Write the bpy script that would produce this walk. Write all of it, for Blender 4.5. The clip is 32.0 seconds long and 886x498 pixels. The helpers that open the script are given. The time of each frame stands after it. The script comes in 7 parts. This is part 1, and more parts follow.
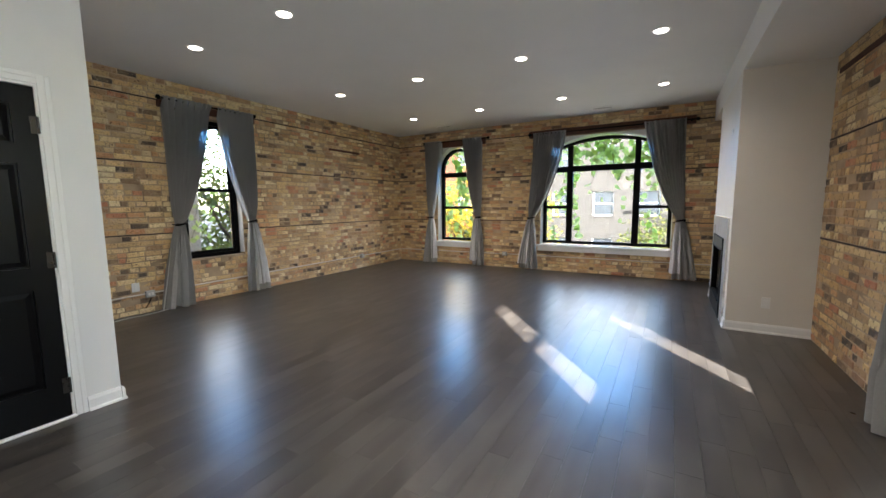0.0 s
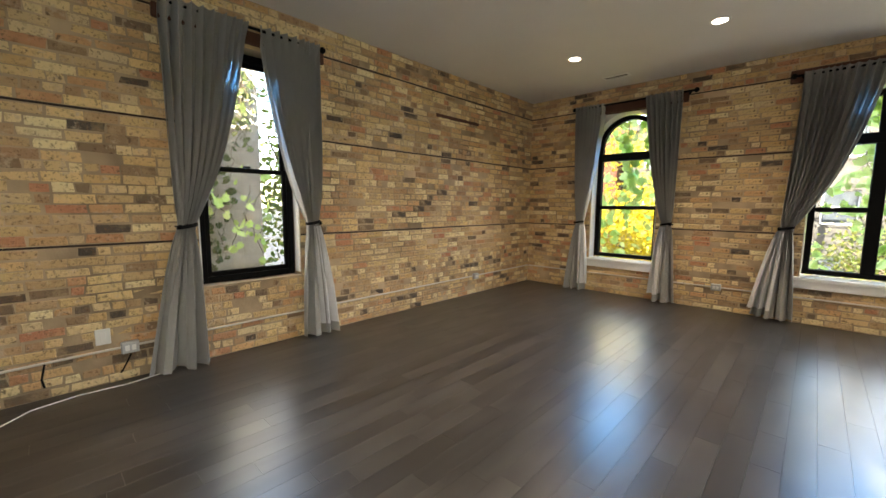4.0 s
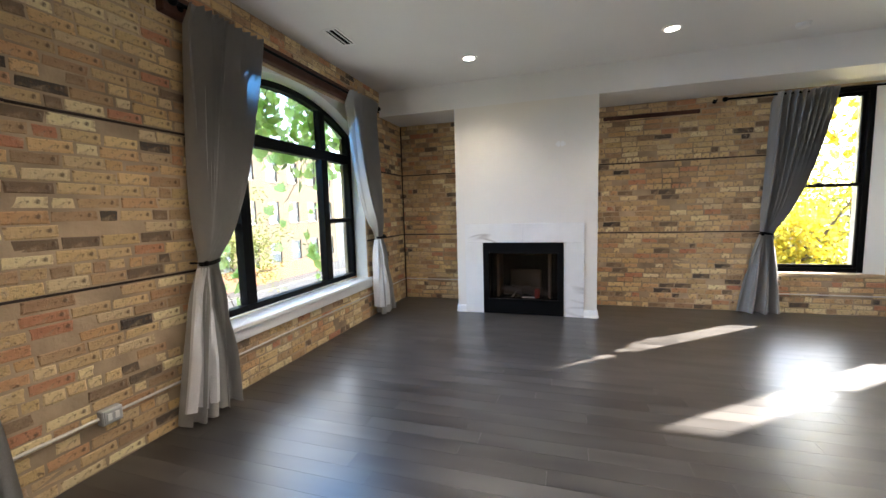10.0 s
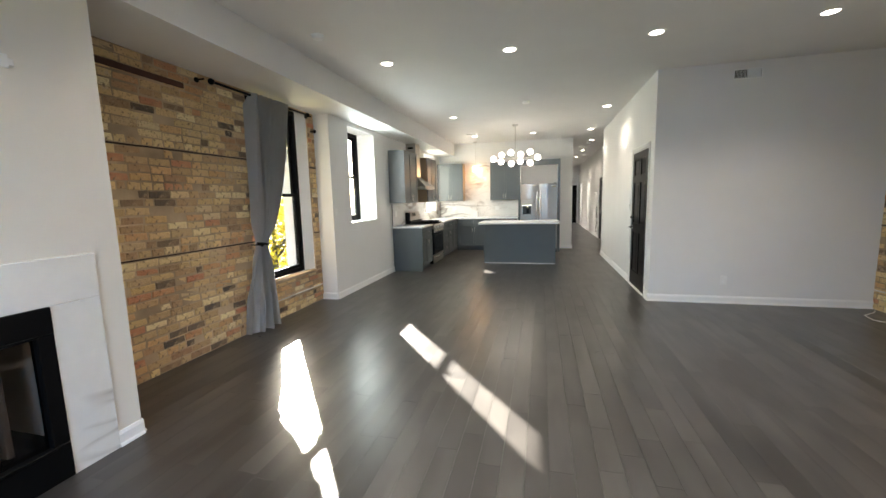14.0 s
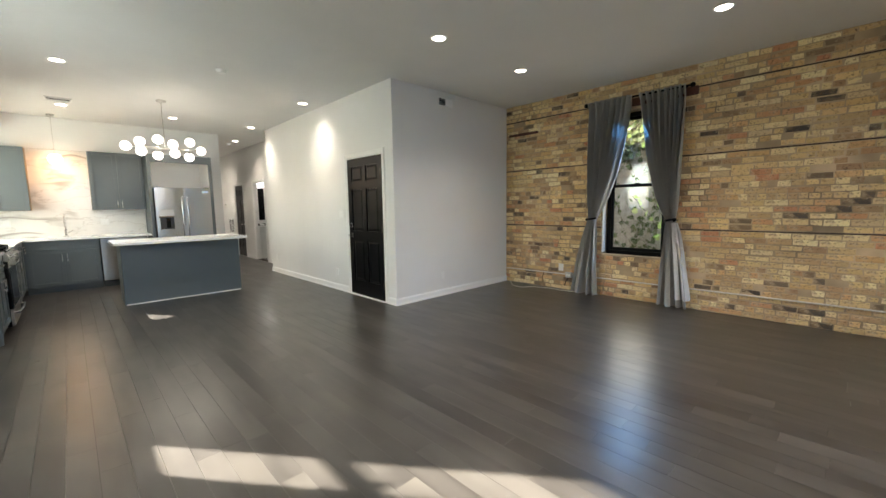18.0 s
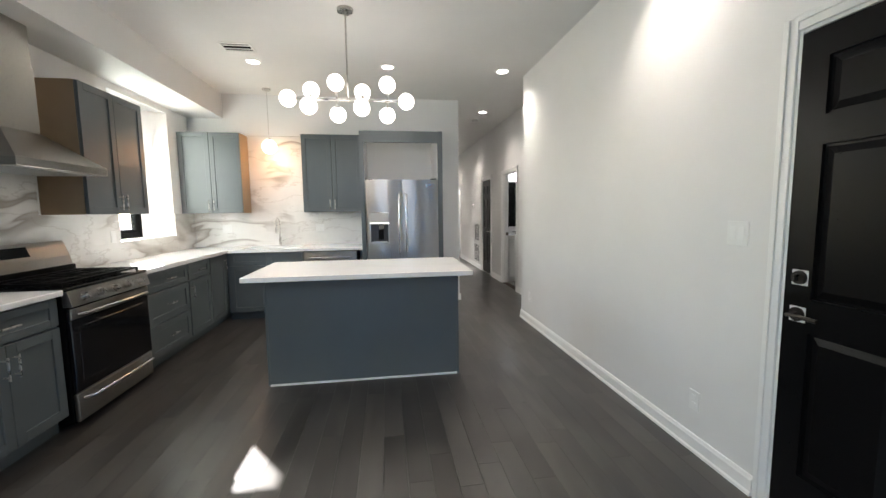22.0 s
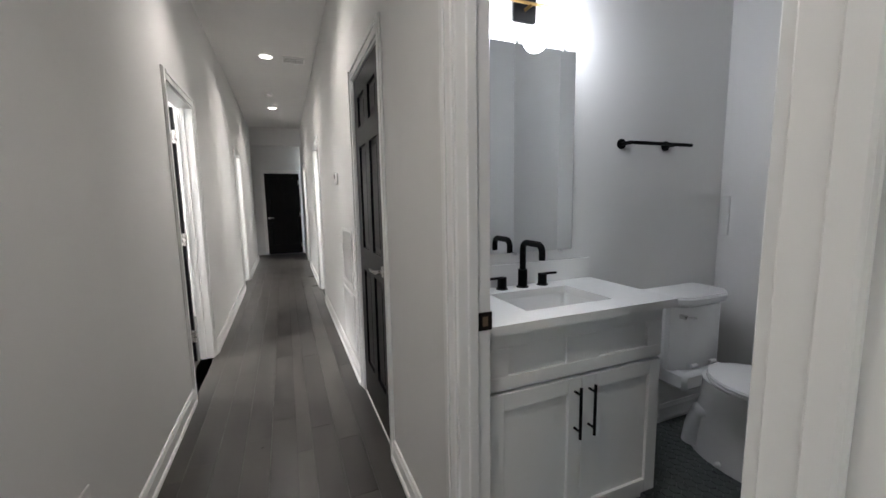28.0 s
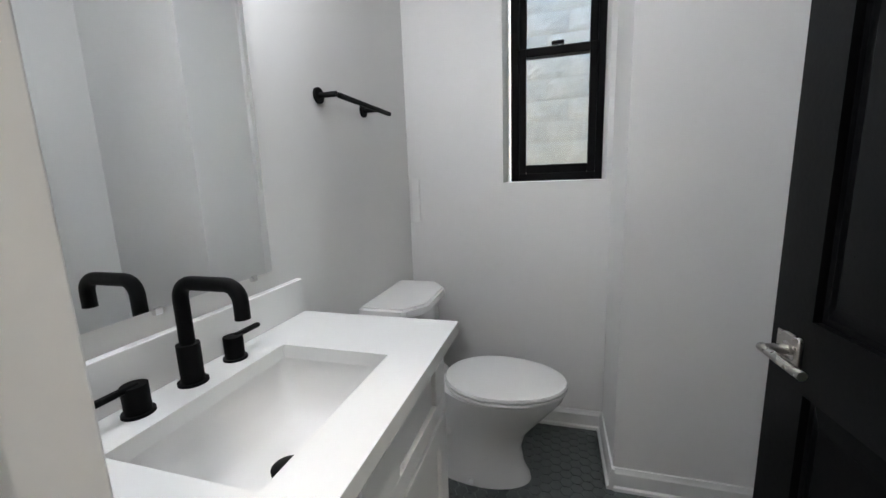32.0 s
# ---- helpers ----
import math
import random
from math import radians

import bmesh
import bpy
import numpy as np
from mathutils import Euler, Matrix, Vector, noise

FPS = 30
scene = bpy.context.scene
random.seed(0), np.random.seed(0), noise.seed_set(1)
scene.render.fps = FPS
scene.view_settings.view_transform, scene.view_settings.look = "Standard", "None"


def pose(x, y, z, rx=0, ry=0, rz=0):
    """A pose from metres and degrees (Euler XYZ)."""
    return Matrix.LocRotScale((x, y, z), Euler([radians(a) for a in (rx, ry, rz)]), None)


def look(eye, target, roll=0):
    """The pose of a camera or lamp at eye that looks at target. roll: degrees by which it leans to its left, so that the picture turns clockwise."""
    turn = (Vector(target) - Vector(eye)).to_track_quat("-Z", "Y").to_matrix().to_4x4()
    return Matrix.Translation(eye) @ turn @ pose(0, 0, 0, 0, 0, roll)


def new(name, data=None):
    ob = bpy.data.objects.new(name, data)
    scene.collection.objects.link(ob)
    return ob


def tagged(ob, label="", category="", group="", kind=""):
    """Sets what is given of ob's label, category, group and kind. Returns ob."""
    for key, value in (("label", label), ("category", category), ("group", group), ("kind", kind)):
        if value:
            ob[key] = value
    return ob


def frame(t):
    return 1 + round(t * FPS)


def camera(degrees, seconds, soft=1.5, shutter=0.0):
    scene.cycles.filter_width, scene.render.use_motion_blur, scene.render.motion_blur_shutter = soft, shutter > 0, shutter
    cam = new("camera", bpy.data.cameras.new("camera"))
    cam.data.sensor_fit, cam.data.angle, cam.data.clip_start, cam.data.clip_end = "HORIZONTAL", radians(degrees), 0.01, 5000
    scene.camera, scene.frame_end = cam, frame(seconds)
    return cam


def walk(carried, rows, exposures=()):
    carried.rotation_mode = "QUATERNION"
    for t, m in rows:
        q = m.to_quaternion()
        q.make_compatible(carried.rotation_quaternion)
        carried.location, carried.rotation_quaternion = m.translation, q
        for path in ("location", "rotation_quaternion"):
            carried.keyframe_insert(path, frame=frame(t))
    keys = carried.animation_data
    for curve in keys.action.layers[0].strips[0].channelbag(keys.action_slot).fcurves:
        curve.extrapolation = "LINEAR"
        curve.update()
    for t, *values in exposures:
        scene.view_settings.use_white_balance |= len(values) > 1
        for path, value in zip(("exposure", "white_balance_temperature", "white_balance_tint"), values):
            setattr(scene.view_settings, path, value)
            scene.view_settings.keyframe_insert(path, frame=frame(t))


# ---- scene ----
cam = camera(97.6, 32.0)
PATH = [
    (0, (0.336, 0.385, 1.358), (-0.661, 2.104, 1.131), -0.5),
    (0.5, (0.328, 0.757, 1.343), (-0.833, 2.371, 1.125), -0.4),
    (1, (0.288, 1.117, 1.353), (-1.045, 2.591, 1.131), -0.3),
    (1.5, (0.158, 1.477, 1.348), (-1.339, 2.782, 1.116), -0.2),
    (2, (-0.115, 1.762, 1.355), (-1.736, 2.909, 1.11), -0.2),
    (2.5, (-0.572, 1.997, 1.354), (-2.246, 3.062, 1.103), -0.0),
    (4.5, (-2.184, 2.39, 1.299), (-3.27, 4.056, 1.09), 0.4),
    (5, (-2.507, 2.452, 1.304), (-3.175, 4.327, 1.109), 0.1),
    (5.5, (-2.848, 2.619, 1.304), (-3.043, 4.601, 1.115), -0.1),
    (6, (-3.166, 2.797, 1.32), (-2.916, 4.773, 1.136), -0.4),
    (6.5, (-3.427, 2.991, 1.334), (-2.799, 4.881, 1.153), -0.6),
    (7, (-3.713, 3.32, 1.343), (-2.755, 5.066, 1.162), -0.8),
    (7.5, (-3.978, 3.652, 1.359), (-2.756, 5.225, 1.18), -1.0),
    (8, (-4.132, 4.036, 1.36), (-2.711, 5.431, 1.177), -1.2),
    (8.5, (-4.228, 4.48, 1.356), (-2.649, 5.692, 1.169), -1.4),
    (9, (-4.262, 4.927, 1.341), (-2.558, 5.957, 1.156), -1.6),
    (9.5, (-4.209, 5.414, 1.356), (-2.396, 6.235, 1.163), -1.7),
    (10, (-4.103, 5.837, 1.378), (-2.203, 6.429, 1.179), -1.6),
    (10.5, (-3.915, 6.13, 1.37), (-1.957, 6.479, 1.161), -1.7),
    (11, (-3.608, 6.365, 1.337), (-1.621, 6.432, 1.12), -1.9),
    (11.5, (-3.319, 6.592, 1.342), (-1.353, 6.312, 1.108), -1.9),
    (12, (-2.999, 6.756, 1.352), (-1.138, 6.067, 1.103), -1.7),
    (12.5, (-2.66, 6.911, 1.384), (-1.006, 5.816, 1.129), -1.6),
    (13, (-2.318, 7.084, 1.414), (-0.982, 5.618, 1.158), -1.8),
    (13.5, (-1.924, 7.149, 1.404), (-0.997, 5.395, 1.148), -1.7),
    (14, (-1.553, 7.214, 1.438), (-1.062, 5.292, 1.185), -1.4),
    (14.5, (-1.204, 7.28, 1.456), (-1.099, 5.298, 1.21), -1.4),
    (15, (-0.901, 7.259, 1.424), (-1.152, 5.288, 1.191), -1.2),
    (15.5, (-0.573, 7.255, 1.411), (-1.155, 5.354, 1.189), -1.2),
    (17.5, (0.094, 6.252, 1.337), (-1.249, 4.787, 1.123), -0.7),
    (18, (0.174, 5.725, 1.347), (-1.203, 4.29, 1.129), -0.9),
    (18.5, (0.199, 5.221, 1.339), (-1.134, 3.745, 1.127), -0.9),
    (19, (0.133, 4.735, 1.373), (-1.086, 3.165, 1.157), -0.9),
    (19.5, (-0.003, 4.249, 1.402), (-1.047, 2.558, 1.184), -0.9),
    (20, (-0.192, 3.765, 1.414), (-1.017, 1.956, 1.199), -0.8),
    (20.5, (-0.456, 3.348, 1.407), (-1.059, 1.452, 1.195), -0.8),
    (21, (-0.74, 2.819, 1.359), (-1.167, 0.875, 1.163), -0.9),
    (21.5, (-1.018, 2.329, 1.37), (-1.344, 0.366, 1.174), -0.8),
    (22, (-1.277, 1.774, 1.378), (-1.559, -0.197, 1.183), -0.7),
    (22.5, (-1.462, 1.178, 1.399), (-1.752, -0.792, 1.214), -0.6),
    (23, (-1.661, 0.597, 1.406), (-1.963, -1.371, 1.22), -0.6),
    (23.5, (-1.826, 0.031, 1.44), (-2.131, -1.935, 1.239), -0.5),
    (24, (-1.991, -0.477, 1.394), (-2.312, -2.443, 1.212), -0.5),
    (25, (-2.276, -1.511, 1.394), (-2.63, -3.471, 1.21), -0.5),
    (27.5, (-2.85, -3.948, 1.284), (-3.429, -5.849, 1.058), -1.0),
    (28, (-2.996, -4.328, 1.286), (-3.741, -6.168, 1.039), -1.0),
    (28.5, (-3.148, -4.623, 1.276), (-4.069, -6.378, 1.01), -1.2),
    (29, (-3.277, -4.774, 1.27), (-4.348, -6.44, 0.99), -1.3),
    (29.5, (-3.403, -4.784, 1.257), (-4.588, -6.369, 0.968), -1.5),
    (30, (-3.454, -4.759, 1.234), (-4.756, -6.249, 0.941), -1.7),
    (30.5, (-3.494, -4.786, 1.238), (-4.941, -6.13, 0.923), -1.6),
    (31, (-3.476, -4.907, 1.244), (-5.108, -6.018, 0.924), -2.0),
    (31.5, (-3.436, -5.028, 1.26), (-5.224, -5.858, 0.923), -2.6),
    (32, (-3.419, -5.091, 1.269), (-5.311, -5.642, 0.923), -2.0),
]
walk(cam, [(t, look(eye, target, roll)) for t, eye, target, roll in PATH], exposures=[(0.0, 3.88, 6650, 15), (2.0, 3.92, 7400, 14), (4.0, 4.08, 7800, 13), (7.0, 4.17, 7250, 13), (10.0, 4.15, 6700, 14), (13.0, 4.05, 6900, 12), (17.0, 4.0, 7100, 10), (20.0, 4.10, 6950, 12), (22.0, 3.75, 6500, 13), (23.0, 3.28, 6450, 11), (24.0, 3.05, 6650, 14), (25.5, 3.65, 6700, 13), (28.0, 3.9, 6200, 12), (30.0, 4.24, 6500, 12), (32.0, 4.44, 6400, 11)])

# ---- light ----
SUN_FROM = Vector((0.62 * math.cos(radians(25.5)), -0.785 * math.cos(radians(25.5)), math.sin(radians(25.5))))
world = bpy.data.worlds.new("sky")
scene.world = world
world.use_nodes = True
wn = world.node_tree
sky = wn.nodes.new("ShaderNodeTexSky")
sky.sky_type = "NISHITA"
sky.sun_disc = False
sky.sun_elevation = radians(25.5)
sky.sun_rotation = math.atan2(SUN_FROM.x, SUN_FROM.y)
wn.links.new(sky.outputs[0], wn.nodes["Background"].inputs[0])
wn.nodes["Background"].inputs[1].default_value = 0.15
sun_data = bpy.data.lights.new("sun", "SUN")
sun_data.energy, sun_data.angle, sun_data.color = 5.0, radians(0.6), (1.0, 0.985, 0.94)
sun = new("sun", sun_data)
sun.matrix_world = look(SUN_FROM * 40, (0, 0, 0))


def area_lamp(name, at, aim, w, h, power, color=(0.27, 0.57, 1.0), spread=180):
    d = bpy.data.lights.new(name, "AREA")
    d.shape, d.size, d.size_y, d.energy, d.color = "RECTANGLE", w, h, power, color
    d.spread = radians(spread)
    ob = new(name, d)
    ob.matrix_world = look(at, aim)
    return ob


# daylight entering by the real windows: blue sky through the upper part, sunlit street and trees through the lower part
SKYBLUE, STREET, LEAFGOLD = (0.10, 0.42, 1.0), (0.93, 0.93, 0.86), (1.0, 0.78, 0.34)
area_lamp("sky_light", (-3.9, 8.36, 2.12), (-3.9, 5.6, 0.0), 0.60, 0.85, 1.0, SKYBLUE, 115)
area_lamp("street_light", (-3.9, 8.36, 1.13), (-3.9, 4.5, 1.5), 0.60, 1.0, 0.30, LEAFGOLD)
area_lamp("sky_light", (-0.8, 8.36, 2.12), (-0.8, 5.6, 0.0), 1.7, 0.85, 2.2, SKYBLUE, 115)
area_lamp("street_light", (-0.8, 8.36, 1.13), (-0.8, 4.5, 1.5), 1.7, 1.0, 1.1, STREET)
area_lamp("sky_light", (-5.545, 3.67, 2.10), (-3.0, 3.67, 0.0), 0.42, 0.85, 0.55, SKYBLUE, 115)
area_lamp("street_light", (-5.545, 3.67, 1.15), (-2, 3.68, 1.4), 0.50, 1.0, 0.3, STREET)
area_lamp("street_light", (1.66, 2.72, 1.5), (-2, 2.72, 1.0), 0.5, 1.9, 0.45, (1.0, 0.92, 0.62))
area_lamp("street_light", (1.60, 1.07, 1.85), (-2, 1.07, 1.0), 0.65, 1.45, 2.8, (0.72, 0.90, 0.95))
area_lamp("street_light", (1.60, -3.00, 1.85), (-2, -3.00, 1.0), 0.75, 1.45, 2.2, (0.85, 0.92, 0.80))

# ---- materials ----
def node_mat(name):
    m = bpy.data.materials.new(name)
    m.use_nodes = True
    nt = m.node_tree
    return m, nt, nt.nodes["Principled BSDF"]


def noise_tex(nt, scale, detail=4, rough=0.6, stretch=(1, 1, 1), coord="Object"):
    tc = nt.nodes.new("ShaderNodeTexCoord")
    mp = nt.nodes.new("ShaderNodeMapping")
    mp.inputs["Scale"].default_value = stretch
    nt.links.new(tc.outputs[coord], mp.inputs[0])
    n = nt.nodes.new("ShaderNodeTexNoise")
    n.inputs["Scale"].default_value, n.inputs["Detail"].default_value, n.inputs["Roughness"].default_value = scale, detail, rough
    nt.links.new(mp.outputs[0], n.inputs["Vector"])
    return n.outputs["Fac"]


def ramp(nt, fac, stops):
    r = nt.nodes.new("ShaderNodeValToRGB")
    e = r.color_ramp.elements
    e[0].position, e[0].color = stops[0][0], (*stops[0][1], 1)
    e[1].position, e[1].color = stops[-1][0], (*stops[-1][1], 1)
    for p, c in stops[1:-1]:
        e.new(p).color = (*c, 1)
    nt.links.new(fac, r.inputs[0])
    return r.outputs[0]


def mix(nt, a, b, fac, mode="MIX"):
    n = nt.nodes.new("ShaderNodeMix")
    n.data_type, n.blend_type = "RGBA", mode
    for k, v in ((6, a), (7, b), (0, fac)):
        if isinstance(v, (tuple, list)):
            n.inputs[k].default_value = (*v, 1)
        elif isinstance(v, (int, float)):
            n.inputs[k].default_value = v
        else:
            nt.links.new(v, n.inputs[k])
    return n.outputs[2]


def bump(nt, bsdf, fac, strength, dist=0.01):
    b = nt.nodes.new("ShaderNodeBump")
    b.inputs["Strength"].default_value, b.inputs["Distance"].default_value = strength, dist
    nt.links.new(fac, b.inputs["Height"])
    nt.links.new(b.outputs[0], bsdf.inputs["Normal"])


def map_range(nt, fac, a, b):
    n = nt.nodes.new("ShaderNodeMapRange")
    n.inputs["To Min"].default_value, n.inputs["To Max"].default_value = a, b
    nt.links.new(fac, n.inputs[0])
    return n.outputs[0]


def paint(name, color, rough=0.5, vary=0.06, bumps=0.05, scale=60, metal=0.0, spread=0.1):
    m, nt, p = node_mat(name)
    lo, hi = tuple(c * (1 - vary) for c in color), tuple(min(1, c * (1 + vary)) for c in color)
    big, fine = noise_tex(nt, 1.7, 3), noise_tex(nt, scale, 4)
    nt.links.new(ramp(nt, big, [(0.3, lo), (0.7, hi)]), p.inputs["Base Color"])
    nt.links.new(map_range(nt, fine, rough - spread, rough + spread), p.inputs["Roughness"])
    p.inputs["Metallic"].default_value = metal
    if bumps:
        bump(nt, p, fine, bumps, 0.004)
    return m


def brick_mat():
    m, nt, p = node_mat("common_brick")
    oi = nt.nodes.new("ShaderNodeObjectInfo")
    geo = nt.nodes.new("ShaderNodeNewGeometry")
    add = nt.nodes.new("ShaderNodeMath")
    add.operation = "ADD"
    nt.links.new(oi.outputs["Random"], add.inputs[0])
    nt.links.new(geo.outputs["Random Per Island"], add.inputs[1])
    fr = nt.nodes.new("ShaderNodeMath")
    fr.operation = "FRACT"
    nt.links.new(add.outputs[0], fr.inputs[0])
    base = ramp(nt, fr.outputs[0], [(0.0, (0.612, 0.419, 0.19)), (0.10, (0.867, 0.717, 0.401)), (0.20, (0.454, 0.259, 0.134)), (0.30, (0.907, 0.794, 0.478)), (0.40, (0.651, 0.441, 0.2)), (0.50, (0.543, 0.221, 0.128)),
                                    (0.58, (0.828, 0.628, 0.301)), (0.68, (0.394, 0.232, 0.134)), (0.78, (0.749, 0.551, 0.278)), (0.87, (0.513, 0.33, 0.178)), (0.93, (0.217, 0.149, 0.0946)), (0.98, (0.0986, 0.0794, 0.0612)), (1.0, (0.069, 0.0552, 0.0445))])
    blot = noise_tex(nt, 7, 5, 0.7, coord="Object")
    c1 = mix(nt, base, (0.82, 0.60, 0.33), ramp(nt, blot, [(0.50, (0, 0, 0)), (0.72, (0.35, 0.35, 0.35))]))
    c1 = mix(nt, c1, (0.30, 0.165, 0.08), ramp(nt, noise_tex(nt, 16, 5, 0.7), [(0.54, (0, 0, 0)), (0.70, (0.5, 0.5, 0.5))]))
    c1 = mix(nt, c1, (0.55, 0.29, 0.15), ramp(nt, noise_tex(nt, 1.6, 4, 0.6), [(0.50, (0, 0, 0)), (0.72, (0.22, 0.22, 0.22))]))
    spots = noise_tex(nt, 55, 3, 0.6)
    c2 = mix(nt, c1, (0.20, 0.115, 0.06), ramp(nt, spots, [(0.56, (0, 0, 0)), (0.68, (0.75, 0.75, 0.75))]))
    smear = noise_tex(nt, 11, 7, 0.72)
    c2 = mix(nt, c2, (0.60, 0.47, 0.34), ramp(nt, smear, [(0.56, (0, 0, 0)), (0.64, (0.6, 0.6, 0.6))]))
    pits = noise_tex(nt, 24, 4, 0.65)
    c2 = mix(nt, c2, (0.12, 0.07, 0.04), ramp(nt, pits, [(0.61, (0, 0, 0)), (0.68, (0.75, 0.75, 0.75))]))
    nt.links.new(c2, p.inputs["Base Color"])
    p.inputs["Roughness"].default_value = 0.85
    bump(nt, p, noise_tex(nt, 45, 7, 0.75), 0.9, 0.012)
    return m


def wood_floor_mat():
    m, nt, p = node_mat("dark_floorboard")
    oi = nt.nodes.new("ShaderNodeObjectInfo")
    geo = nt.nodes.new("ShaderNodeNewGeometry")

    def math_node(op, *args):
        n = nt.nodes.new("ShaderNodeMath")
        n.operation = op
        for k, v in enumerate(args):
            if isinstance(v, (int, float)):
                n.inputs[k].default_value = v
            else:
                nt.links.new(v, n.inputs[k])
        return n.outputs[0]

    pick = math_node("FRACT", math_node("ADD", oi.outputs["Random"], geo.outputs["Random Per Island"]))
    base = ramp(nt, pick, [(0.0, (0.024, 0.0215, 0.019)), (0.25, (0.040, 0.036, 0.0325)), (0.5, (0.031, 0.028, 0.0255)), (0.75, (0.046, 0.042, 0.038)), (1.0, (0.060, 0.054, 0.048))])
    tc = nt.nodes.new("ShaderNodeTexCoord")
    shift = nt.nodes.new("ShaderNodeCombineXYZ")
    far = math_node("MULTIPLY", pick, 37.0)
    nt.links.new(far, shift.inputs[0])
    nt.links.new(far, shift.inputs[1])
    comb = nt.nodes.new("ShaderNodeVectorMath")
    comb.operation = "ADD"
    nt.links.new(tc.outputs["Object"], comb.inputs[0])
    nt.links.new(shift.outputs[0], comb.inputs[1])

    def grain_tex(scale, stretch, detail, rough):
        mp = nt.nodes.new("ShaderNodeMapping")
        mp.inputs["Scale"].default_value = stretch
        nt.links.new(comb.outputs[0], mp.inputs[0])
        n = nt.nodes.new("ShaderNodeTexNoise")
        n.inputs["Scale"].default_value, n.inputs["Detail"].default_value, n.inputs["Roughness"].default_value = scale, detail, rough
        nt.links.new(mp.outputs[0], n.inputs["Vector"])
        return n.outputs["Fac"]

    figure = grain_tex(9, (1, 0.16, 1), 1, 0.5)
    cloud = grain_tex(3.0, (1, 0.5, 1), 1, 0.5)
    col = mix(nt, base, (0.016, 0.014, 0.012), ramp(nt, figure, [(0.40, (0, 0, 0)), (0.70, (0.75, 0.75, 0.75))]))
    col = mix(nt, col, (0.088, 0.080, 0.070), ramp(nt, cloud, [(0.44, (0, 0, 0)), (0.76, (0.6, 0.6, 0.6))]))
    nt.links.new(col, p.inputs["Base Color"])
    wear = math_node("MULTIPLY_ADD", noise_tex(nt, 2.3, 5, 0.65), 0.08, 0.245)
    wear = math_node("ADD", wear, math_node("MULTIPLY", pick, 0.03))
    nt.links.new(wear, p.inputs["Roughness"])
    p.inputs["Specular IOR Level"].default_value = 0.75
    return m


def marble_mat(name, wide, scale, keep):
    m, nt, p = node_mat(name)
    tc = nt.nodes.new("ShaderNodeTexCoord")
    warp = nt.nodes.new("ShaderNodeTexNoise")
    warp.inputs["Scale"].default_value, warp.inputs["Detail"].default_value = 0.9, 2
    nt.links.new(tc.outputs["Object"], warp.inputs["Vector"])
    va = nt.nodes.new("ShaderNodeVectorMath")
    va.operation = "MULTIPLY_ADD"
    va.inputs[1].default_value = (0.45, 0.45, 0.45)
    nt.links.new(warp.outputs["Color"], va.inputs[0])
    nt.links.new(tc.outputs["Object"], va.inputs[2])
    mp = nt.nodes.new("ShaderNodeMapping")
    mp.inputs["Rotation"].default_value = (radians(32), radians(24), radians(20))
    mp.inputs["Scale"].default_value = (0.45, 0.45, 2.1)
    nt.links.new(va.outputs[0], mp.inputs[0])
    n = nt.nodes.new("ShaderNodeTexNoise")
    n.inputs["Scale"].default_value, n.inputs["Detail"].default_value = scale, 3
    nt.links.new(mp.outputs[0], n.inputs["Vector"])
    vein = ramp(nt, n.outputs["Fac"], [(0.5 - 0.024 * wide, (0, 0, 0)), (0.5 - 0.008 * wide, (0.55, 0.55, 0.55)), (0.500, (0.85, 0.85, 0.85)), (0.508, (0.25, 0.25, 0.25)), (0.522, (0, 0, 0))])
    vein = mix(nt, (0, 0, 0), vein, ramp(nt, noise_tex(nt, 1.3, 2), [(keep, (0, 0, 0)), (keep + 0.12, (1, 1, 1))]))
    cloud = ramp(nt, noise_tex(nt, 2.2, 5), [(0.35, (0.80, 0.79, 0.76)), (0.7, (0.70, 0.69, 0.665))])
    thin = 0.0 if wide < 2 else ramp(nt, noise_tex(nt, 1.7, 5, 0.55, (0.7, 0.7, 1.8)), [(0.485, (0, 0, 0)), (0.498, (0.4, 0.4, 0.4)), (0.511, (0, 0, 0))])
    col = mix(nt, mix(nt, cloud, (0.40, 0.36, 0.32), thin), (0.31, 0.275, 0.24), vein)
    nt.links.new(col, p.inputs["Base Color"])
    p.inputs["Roughness"].default_value = 0.16
    return m


def brushed_steel():
    m, nt, p = node_mat("brushed_steel")
    g = noise_tex(nt, 60, 3, 0.5, (22, 22, 0.6))
    nt.links.new(ramp(nt, g, [(0.3, (0.40, 0.38, 0.35)), (0.7, (0.45, 0.43, 0.395))]), p.inputs["Base Color"])
    p.inputs["Metallic"].default_value = 1.0
    nt.links.new(map_range(nt, g, 0.26, 0.30), p.inputs["Roughness"])
    p.inputs["Anisotropic"].default_value = 0.75
    p.inputs["Anisotropic Rotation"].default_value = 0.25
    return m


def emit_mat(name, color, strength, base=(0.8, 0.8, 0.8)):
    m, nt, p = node_mat(name)
    p.inputs["Base Color"].default_value = (*base, 1)
    p.inputs["Emission Color"].default_value = (*color, 1)
    p.inputs["Emission Strength"].default_value = strength
    return m


